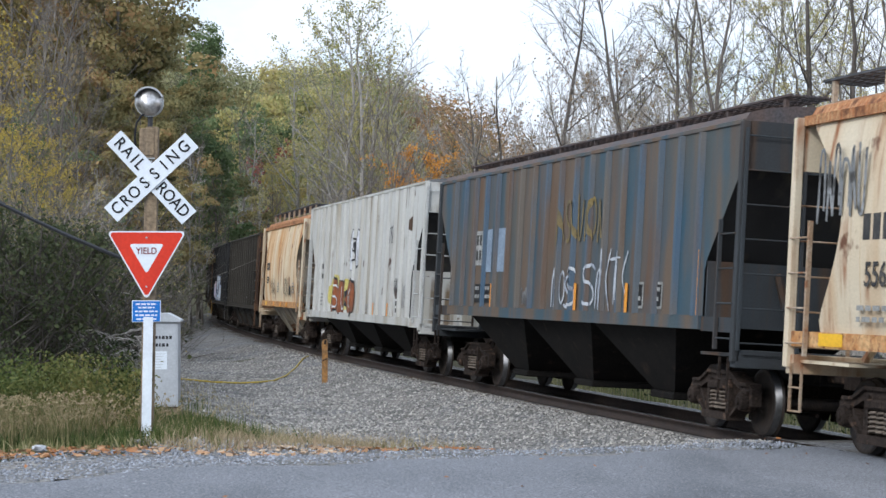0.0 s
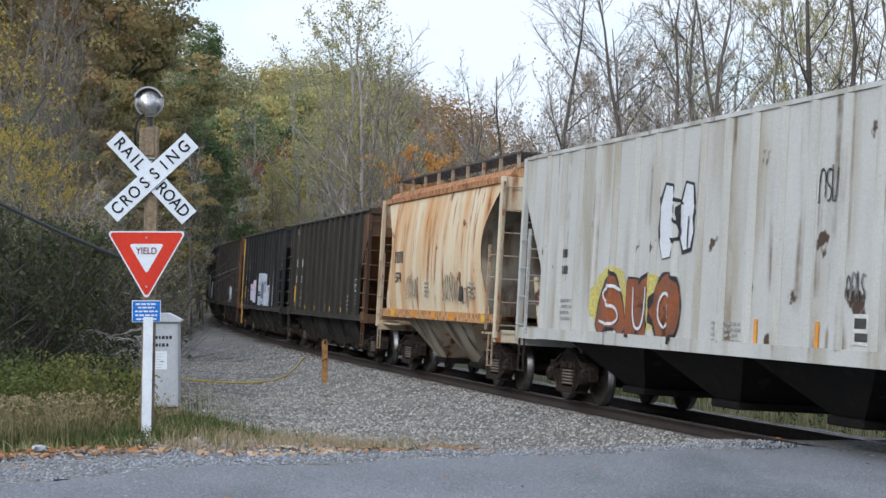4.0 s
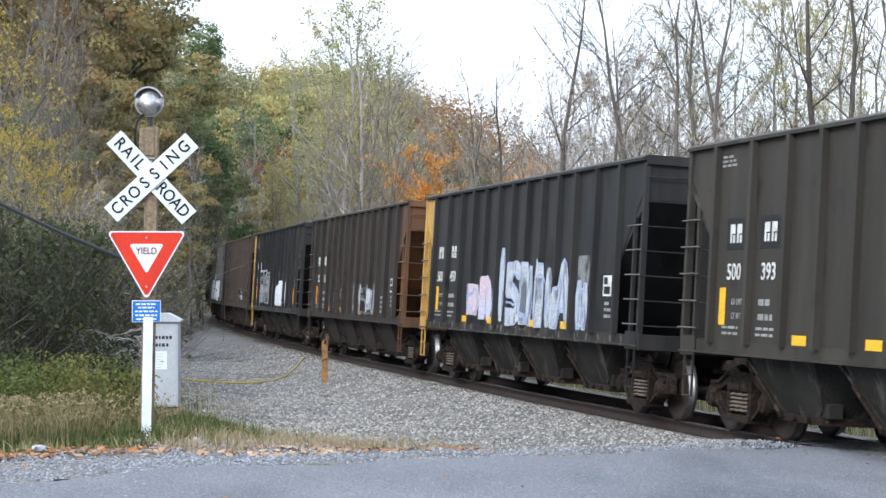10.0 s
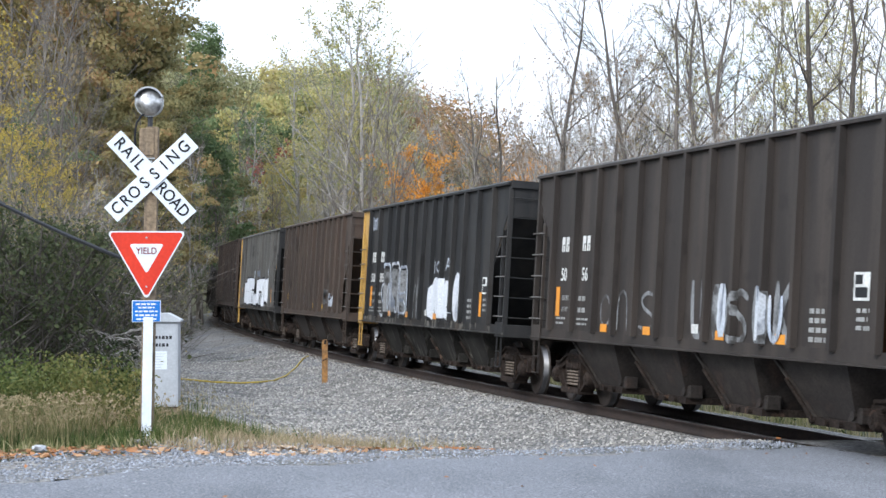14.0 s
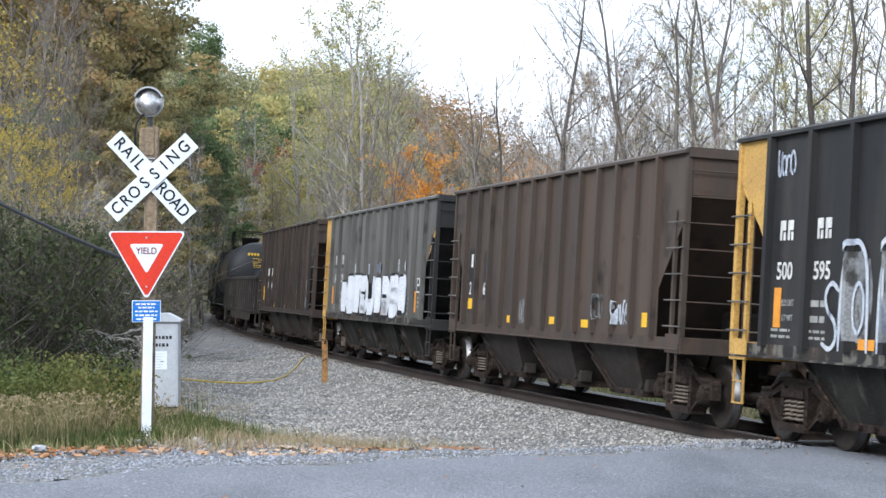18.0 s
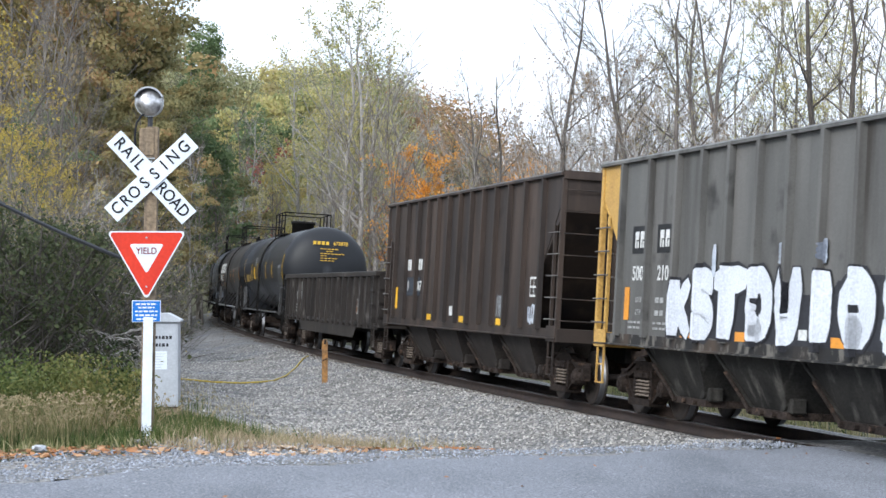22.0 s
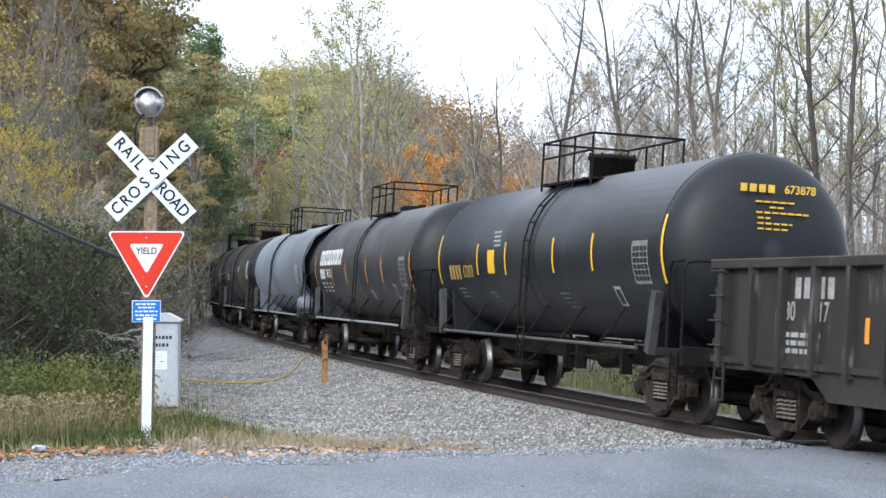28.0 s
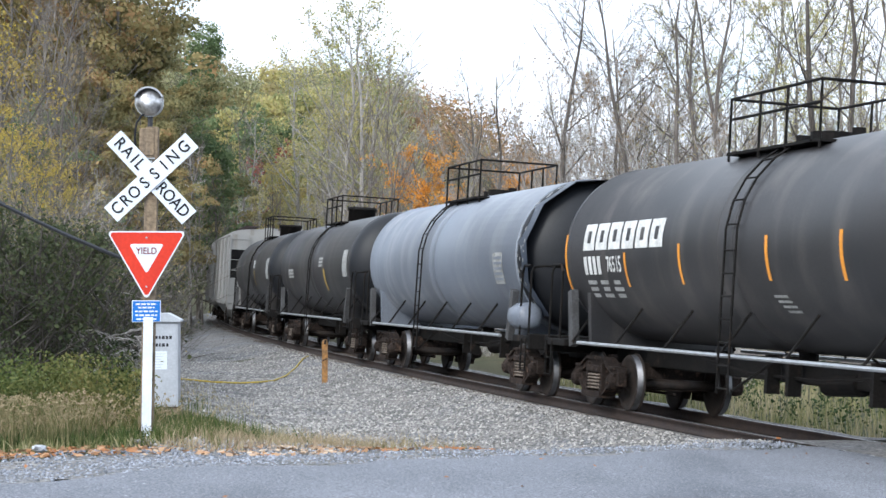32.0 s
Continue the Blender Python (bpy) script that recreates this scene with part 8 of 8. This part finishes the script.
bold(c, (("stem", -3.3, -2.7, 1.6, 2.1, 0.5),), SPRAY_BLUE, None, Y - 0.012, 50, over=COAL)
bold(c, (("stem", -1.35, -0.85, 1.22, 2.0, 0.24), ("capsule", -0.95, -0.4, 1.25, 2.78, 0.27), ("ess", -0.35, 0.72, 1.25, 2.5, 0.26), ("block", 0.72, 1.5, 1.22, 2.5, 0.3), ("arch", 1.45, 2.1, 1.22, 2.5, 0.26), ("stem", 2.1, 2.62, 1.22, 2.36, 0.3),
         ("peak", 2.72, 3.72, 1.22, 2.48, 0.28), ("block", 3.85, 4.72, 1.22, 2.16, 0.3)), SPRAY_WHITE, SPRAY_BLUE, Y, 52, 0.025, over=COAL)
bar(c, "grey_patch", SPRAY_GREY, 4.35, 2.25, 0.7, 0.5, y=Y)
bold(c, (("ess", 0.0, 0.5, 1.6, 2.3, 0.05), ("arch", 1.6, 2.4, 1.3, 2.2, 0.05), ("cup", 0.85, 1.4, 1.3, 2.3, 0.045), ("peak", 2.9, 3.5, 1.3, 2.2, 0.05), ("ess", 4.0, 4.6, 1.3, 2.0, 0.045), ("loop", -2.9, -2.3, 1.4, 2.0, 0.04)), SPRAY_BLUE, None, Y - 0.016, 53, over=COAL)
c = coal_hopper("dark brown coal hopper with a rusty orange end", HL, DUSK_CAR, RUST_END, DUSK_CAR)
between(c, -27.85, -11.75)
hopper_marks(c, ((-5.5, "50"), (-4.4, "56")), refl=REFL_ORANGE, seed=60, refl_w=0.3)
bold(c, (("loop", -3.6, -3.0, 1.3, 1.9, 0.05), ("arch", -2.8, -2.2, 1.3, 1.95, 0.05), ("ess", -1.8, -1.0, 1.3, 1.95, 0.06)), SPRAY_GREY, None, Y, 61, over=COAL)
bold(c, (("cup", 0.25, 1.0, 1.2, 2.1, 0.12), ("block", 1.0, 1.75, 1.2, 2.1, 0.3), ("ess", 1.75, 2.4, 1.2, 2.0, 0.1), ("block", 2.4, 3.1, 1.2, 2.05, 0.3), ("fork", 3.05, 3.75, 1.2, 2.1, 0.16)), SPRAY_GREY, None, Y, 62, over=COAL)
bold(c, (("stem", 1.2, 1.75, 1.25, 2.1, 0.3), ("stem", 2.6, 3.0, 1.25, 2.05, 0.26), ("cup", 2.95, 3.5, 1.25, 1.9, 0.1)), SPRAY_WHITE, None, Y - 0.012, 63, over=COAL)
c = coal_hopper("black coal hopper with a yellow end and white spray paint", HL, BLACK_CAR, BLACK_CAR, YELLOW_POST)
between(c, -11.75, 4.45)
hopper_marks(c, ((-5.6, "500"), (-4.55, "595")), refl=REFL_ORANGE, seed=70, side_orange=True)
bold(c, (("block", -4.0, -3.15, 1.25, 2.5, 0.46), ("block", -3.15, -2.15, 1.25, 2.5, 0.5), ("block", -2.2, -1.4, 1.25, 2.45, 0.42)), SPRAY_GREY, None, Y, 71, over=COAL)
bold(c, (("arch", -4.15, -3.2, 1.22, 2.58, 0.07), ("arch", -3.2, -2.15, 1.22, 2.6, 0.07), ("arch", -2.15, -1.35, 1.3, 2.5, 0.07), ("loop", -3.75, -3.35, 1.4, 2.1, 0.05), ("cup", -2.9, -2.4, 1.3, 2.2, 0.05), ("ess", -2.0, -1.5, 1.3, 1.9, 0.06), ("ess", -4.5, -4.0, 1.2, 2.1, 0.06)), SPRAY_WHITE, None, Y - 0.016, 72, over=COAL)
bold(c, (("arch", 0.9, 1.72, 1.2, 2.2, 0.36), ("block", 1.65, 2.7, 1.2, 2.25, 0.44), ("stem", 2.55, 2.95, 1.2, 1.6, 0.3), ("loop", 2.9, 3.75, 1.2, 2.32, 0.4)), SPRAY_BRIGHT, SPRAY_BLACK, Y, 73, over=COAL)
bold(c, (("fork", 1.1, 1.65, 2.25, 2.55, 0.05), ("peak", 2.2, 2.7, 2.3, 2.6, 0.05)), SPRAY_WHITE, None, Y - 0.016, 74, over=COAL)
spray(c, SPRAY_WHITE, -5.7, 3.55, 0.5, 0.34, 76, 4, 0.02, y=Y - 0.004, over=COAL)
spray(c, SPRAY_GREY, -0.4, 1.7, 0.8, 1.0, 77, 3, 0.025, y=Y - 0.004, over=COAL)
U = [-5.55 + 0.92 * i for i in range(13)]
c = coal_hopper("umber brown coal hopper with yellow reflectors", 13.3, UMBER, UMBER, UMBER, ribs=U, chutes=3, cut=1.95)
between(c, 4.45, 19.45)
bar(c, "black_patch", BLACK_PATCH, -5.0, 2.3, 0.62, 0.9, y=Y)
bar(c, "black_patch", BLACK_PATCH, -3.95, 2.2, 0.5, 0.95, y=Y)
for x in (-5.1, -4.88):
    bar(c, "code_block", LET_WHITE, x, 2.5, 0.13, 0.26, y=Y - 0.005)
letters("number", "2", 0.34, LET_WHITE, c, -5.16, Y - 0.006, 1.93, 1.0)
letters("number", "67", 0.34, LET_WHITE, c, -4.02, Y - 0.006, 1.93, 1.0)
for x, z, w, hh in ((-5.02, 1.64, 0.5, 0.21), (-2.17, 1.38, 0.4, 0.13), (0.49, 1.4, 0.36, 0.13), (2.3, 1.38, 0.42, 0.13), (5.17, 1.49, 0.34, 0.22)):
    bar(c, "reflector", REFL_YELLOW, x, z, w, hh, y=Y - 0.006)
spray(c, SPRAY_GREY, -1.3, 1.55, 0.55, 0.5, 81, 4, 0.04, y=Y, over=COAL)
spray(c, SPRAY_WHITE, 4.05, 1.6, 0.6, 0.42, 82, 5, 0.025, y=Y, over=COAL)
spray(c, SPRAY_GREY, 2.9, 1.7, 0.5, 0.5, 83, 3, 0.02, y=Y, over=COAL)
small_writing(c, LET_GREY, 4.3, 3.2, 0.35, 6, 0.03, 0.09, y=Y, seed=8)
c = coal_hopper("grey coal hopper with a yellow end and black-and-white spray paint", HL, GREY_CAR, BLACK_CAR, YELLOW_POST)
between(c, 19.35, 35.35)
hopper_marks(c, ((-5.35, "500"), (-4.3, "210")), patch=True, num_mat=LET_WHITE, refl=REFL_ORANGE, seed=90, side_orange=True, refl_x=(-3.3, -1.35, 1.5, 3.45))
bold(c, (("block", -3.9, -0.1, 1.25, 2.1, 0.8), ("block", 0.3, 4.4, 1.25, 2.15, 0.8), ("tee", -3.5, 4.5, 1.2, 1.9, 0.7)), SPRAY_BLACK, None, Y, 91, over=COAL)
bold(c, (("fork", -3.95, -3.1, 1.22, 2.15, 0.3), ("ess", -3.15, -2.25, 1.22, 2.3, 0.36), ("tee", -2.4, -1.1, 1.22, 2.32, 0.38), ("loop", -1.3, -0.3, 1.22, 2.3, 0.34), ("cup", -0.4, 0.5, 1.22, 2.3, 0.36),
         ("capsule", 0.7, 1.4, 1.22, 2.28, 0.46), ("loop", 1.4, 2.5, 1.22, 2.25, 0.42), ("ess", 2.45, 3.55, 1.22, 2.28, 0.42), ("capsule", 3.5, 4.5, 1.25, 2.35, 0.46)), SPRAY_BRIGHT, SPRAY_BLACK, Y - 0.01, 92, 0.05, over=COAL)
bold(c, (("stem", -2.5, -2.2, 2.1, 2.6, 0.14), ("stem", -0.3, 0.1, 2.2, 2.6, 0.12), ("stem", 0.9, 1.25, 2.25, 2.6, 0.14), ("stem", 3.2, 3.5, 2.3, 2.65, 0.12), ("stem", 3.9, 4.2, 2.3, 2.6, 0.12)), SPRAY_WHITE, None, Y - 0.022, 93, over=COAL)
c = coal_hopper("brown coal hopper with white data panels", HL, BROWN_CAR, BROWN_CAR, BROWN_CAR)
between(c, 35.67, 51.72)
bar(c, "black_patch", BLUE_PATCH_DARK, -4.25, 1.98, 1.5, 0.42, y=Y)
for x in (-4.75, -4.55, -3.65, -3.45):
    bar(c, "code_block", LET_WHITE, x, 2.47, 0.14, 0.25, y=Y - 0.004)
letters("number", "9", 0.31, LET_WHITE, c, -4.72, Y - 0.006, 1.98, 1.0)
letters("number", "067", 0.31, LET_WHITE, c, -3.6, Y - 0.006, 1.98, 1.0)
bar(c, "reflector", REFL_YELLOW, -5.9, 1.71, 0.2, 0.5, y=Y - 0.004)
for x in (-2.45, 0.45, 3.36):
    bar(c, "reflector", REFL_YELLOW, x, 1.31, 0.42, 0.13, y=Y - 0.004)
bar(c, "data_plate", LET_WHITE, -0.47, 1.47, 0.3, 0.2, y=Y - 0.004)
p = bar(c, "data_panel", LET_WHITE, 5.6, 1.98, 0.48, 0.36, y=Y)
for x, z in ((5.5, 2.06), (5.72, 2.06), (5.5, 1.9), (5.72, 1.9)):
    bar(p, "data_field", BROWN_CAR, x, z, 0.18, 0.12, y=Y - 0.004)
spray(c, SPRAY_WHITE, 5.6, 1.5, 0.6, 0.36, 101, 5, 0.03, y=Y, over=COAL)
spray(c, SPRAY_GREY, 3.3, 1.65, 0.35, 0.5, 102, 4, 0.03, y=Y, over=COAL)
# gondola
c = gondola("low brown-black ribbed gondola with worn paint", 16.4)
between(c, 51.4, 68.85)
YG = -1.512
for x in (-5.65, -5.4, -5.0, -4.75):
    bar(c, "code_block", LET_GREY, x, 1.98, 0.16, 0.26, y=YG)
letters("number", "30", 0.34, LET_GREY, c, -5.85, YG - 0.004, 1.68, 0.9)
letters("number", "017", 0.34, LET_GREY, c, -5.0, YG - 0.004, 1.68, 0.9)
small_writing(c, LET_GREY, -6.0, 1.4, 1.2, 3, 0.06, 0.1, y=YG, seed=11)
for x, z, hh in ((-6.93, 1.83, 0.8), (-3.78, 1.49, 0.3), (1.25, 1.4, 0.45), (3.94, 1.4, 0.46)):
    bar(c, "reflector", REFL_ORANGE, x, z, 0.1, hh, y=YG - 0.004)
p = bar(c, "data_panel", LET_GREY, 5.15, 1.45, 0.42, 0.38, y=YG)
for i in range(4):
    bar(p, "data_field", RUST_END, 5.05 + 0.2 * (i % 2), 1.54 - 0.18 * (i // 2), 0.16, 0.14, y=YG - 0.004)

# tank cars
TL = 15.9
c = tank_car("black tank car with yellow lettering and a round manway", TL, TANK_BLACK)
between(c, 69.1, 86.0)
for x, a, hh in ((-6.9, -2, 1.05), (-3.7, -3.4, 0.62), (-1.64, -3.8, 0.62), (1.44, -3.1, 0.62), (3.62, -2.3, 0.62), (6.93, -2.3, 1.05)):
    on_tank(c, "reflector", None, REFL_YELLOW, x, a, w=0.09, h=hh)
on_tank(c, "yellow_panel", None, REFL_YELLOW, -2.66, -5.7, w=0.5, h=0.46)
for i in range(4):
    on_tank(c, "code_block", None, LET_DULL, -5.9 + 0.25 * i, -13.2, w=0.17, h=0.3)
text_on_tank(c, "673878", 0.36, LET_DULL, -4.45, -13.2, 0.75)
for k, (x, a, n, mm) in enumerate(((-2.4, 17, 4, LET_GREY), (-2.9, -30, 5, LET_DIM), (-5.3, -27, 3, LET_DIM), (1.7, -30, 4, LET_DIM))):
    for i in range(n):
        on_tank(c, "writing_bar", None, mm, x + 0.05 * i, a - 3.5 * i, w=0.55 - 0.1 * (i % 2), h=0.045)
p = on_tank(c, "data_panel", None, LET_FADE, 5.96, -10, w=0.72, h=0.68)
for i in range(6):
    for j in range(4):
        on_tank(p, "data_field", None, TANK_BLACK, 5.72 + 0.165 * j, -1.5 - 3.6 * i, radius=1.474, w=0.13, h=0.07)
p = on_tank(c, "data_panel", None, LET_GREY, 4.61, -31.7, w=0.34, h=0.36)
on_tank(p, "data_field", None, TANK_BLACK, 4.61, -31.7, radius=1.474, w=0.22, h=0.26)
HEADX = TL / 2 - 0.36
for i in range(4):
    b = bmesh.new()
    box(b, HEADX - 0.06, HEADX - 0.05, -0.52 + 0.145 * i, -0.42 + 0.145 * i, 3.46, 3.575)
    part("code_block", b, LET_YELLOW, c)
letters("number", "673878", 0.175, LET_YELLOW, c, 0, 0, 0, 0.95, m=Matrix.Translation((HEADX - 0.05, 0.42, 3.515)) @ Matrix.Rotation(radians(90), 4, "Z"))
for i, (y0, y1) in enumerate(((-0.26, 0.36), (-0.05, 0.16), (-0.26, 0.56), (-0.24, -0.05), (-0.24, 0.3), (-0.24, 0.27))):
    b = bmesh.new()
    k = y0
    while k < y1 - 0.02:
        box(b, HEADX - 0.09 + 0.012 * i, HEADX - 0.037 + 0.008 * i, k, min(k + 0.09, y1), 3.31 - 0.08 * i, 3.335 - 0.08 * i)
        k += 0.125
    part("writing_bar", b, LET_YELLOW, c)
# second tank car: a white block logo
c = tank_car("dusty black tank car with a white block logo and orange reflectors", TL, TANK_WARM, dome=False, ladder_x=0.35)
between(c, 86.0, 102.85)
for i in range(6):
    x = -5.75 + 0.62 * i
    blk = on_tank(c, "logo_block", None, LET_WHITE, x, 7.3, w=0.54, h=0.44)
    on_tank(blk, "slot", None, TANK_WARM, x, 7.3, radius=1.474, w=0.16, h=0.2)
for i in range(4):
    on_tank(c, "code_block", None, LET_WHITE, -5.92 + 0.22 * i, -11, w=0.15, h=0.3)
text_on_tank(c, "76515", 0.36, LET_WHITE, -4.55, -11, 0.78)
for i in range(3):
    for j in range(3):
        on_tank(c, "writing_bar", None, LET_GREY, -5.75 + 0.6 * j, -22 - 4.5 * i, w=0.42 - 0.06 * ((i + j) % 3), h=0.07)
for x, a, hh in ((-6.94, -10.4, 1.05), (-4.02, -14.3, 0.55), (-1.71, -11.7, 0.6), (1.37, -9.8, 0.6), (3.54, -9.6, 0.62), (6.97, -14, 1.05)):
    on_tank(c, "reflector", None, REFL_ORANGE, x, a, w=0.09, h=hh)
for i in range(4):
    on_tank(c, "writing_bar", None, LET_GREY, 1.5 + 0.06 * i, -30 - 3 * i, w=0.42, h=0.04)
p = on_tank(c, "data_panel", None, LET_FADE, 6.05, -11.3, w=0.75, h=0.72)
for i in range(5):
    for j in range(4):
        on_tank(p, "data_field", None, TANK_WARM, 5.8 + 0.17 * j, -2.5 - 4.4 * i, radius=1.474, w=0.13, h=0.085)
p = on_tank(c, "data_panel", None, LET_GREY, 4.76, -31, w=0.34, h=0.4)
on_tank(p, "data_field", None, TANK_WARM, 4.76, -31, radius=1.474, w=0.24, h=0.28)
# blue-grey tank car with a compressor on its end
c = tank_car("blue-grey tank car with a dark speckled end", 16.1, TANK_GREY, dome=False, ladder_x=-0.9)
between(c, 102.85, 119.9)
p = on_tank(c, "data_panel", None, LET_GREY, 5.6, -11, w=0.7, h=0.62)
for i in range(5):
    on_tank(p, "data_field", None, TANK_GREY, 5.6, -3 - 4 * i, radius=1.474, w=0.6, h=0.05)
on_tank(c, "dark_band", None, NAVY, 7.25, 38, w=0.6, h=4.6, label="dark blue paint round the end")
rr = random.Random(3)
for i in range(34):
    on_tank(c, "paint_fleck", None, LET_GREY, rr.uniform(6.98, 7.5), rr.uniform(-45, 60), radius=1.476, w=rr.uniform(0.03, 0.08), h=rr.uniform(0.03, 0.1))
b = bmesh.new()
lathe(b, [(0.0, -0.4), (0.2, -0.4), (0.26, -0.3), (0.26, 0.3), (0.2, 0.4), (0.0, 0.4)], 16, "x", Matrix.Translation((7.0, -1.25, 1.45)))
part("air_tank", b, TANK_GREY, c, "small grey air reservoir", True)
c = tank_car("dusty black tank car with a yellow panel", 16.3, TANK_WARM)
between(c, 119.9, 137.2)
on_tank(c, "yellow_panel", None, LET_DULL, 2.55, -17.5, w=0.3, h=0.66)
on_tank(c, "data_panel", None, LET_GREY, 6.3, 0, w=0.8, h=0.75)
for i in range(3):
    on_tank(c, "writing_bar", None, LET_GREY, 1.9, 7 - 4 * i, w=0.8, h=0.07)
    on_tank(c, "writing_bar", None, LET_GREY, -4.6, -5 - 4 * i, w=1.2, h=0.08)
c = tank_car("dusty black tank car with faded stencils", 16.3, TANK_WARM)
between(c, 137.2, 156.0)
on_tank(c, "data_panel", None, LET_GREY, 6.3, 0, w=0.8, h=0.75)
on_tank(c, "yellow_panel", None, LET_DULL, 1.4, -12.9, w=0.14, h=0.6)
on_tank(c, "writing_bar", None, LET_GREY, 1.2, 8, w=0.7, h=0.3)
for a in (156.0, 174.0):
    c = covered_hopper("light grey covered hopper with pale roof hatches", 16.6, GREY_COVERED, GREY_COVERED, GREY_COVERED, ribs=5, top=4.3, peak=4.6, bays=3, sill=1.3)
    between(c, a, a + 18.0)


# ---------------- movement ----------------
def run(t):
    """How far the train has come since the middle of the clip, in metres."""
    return 6.2978 * (t - 16) + 0.00831 * (t - 16) ** 2


def motions():
    steps = [i * 0.5 for i in range(65)]
    for car, mid, length in TRAIN:
        half = (length - 5.2) / 2
        rows = []
        for t in steps:
            s = mid - run(t)
            a, b = track_pose(s - half), track_pose(s + half)
            d = a.translation - b.translation
            yaw = math.atan2(d.y, d.x)
            p = (a.translation + b.translation) / 2
            rows.append((t, Matrix.Translation(p) @ Matrix.Rotation(yaw, 4, "Z") @ Matrix.Rotation(-CANT, 4, "X")))
        walk(car, rows)
    spin = [i * 0.1 for i in range(321)]
    for w, x in WHEELSETS:
        walk(w, [(t, Matrix.Translation((x, 0, WHEEL_R)) @ Matrix.Rotation((run(t) + 104) / WHEEL_R, 4, "Y")) for t in spin])


motions()
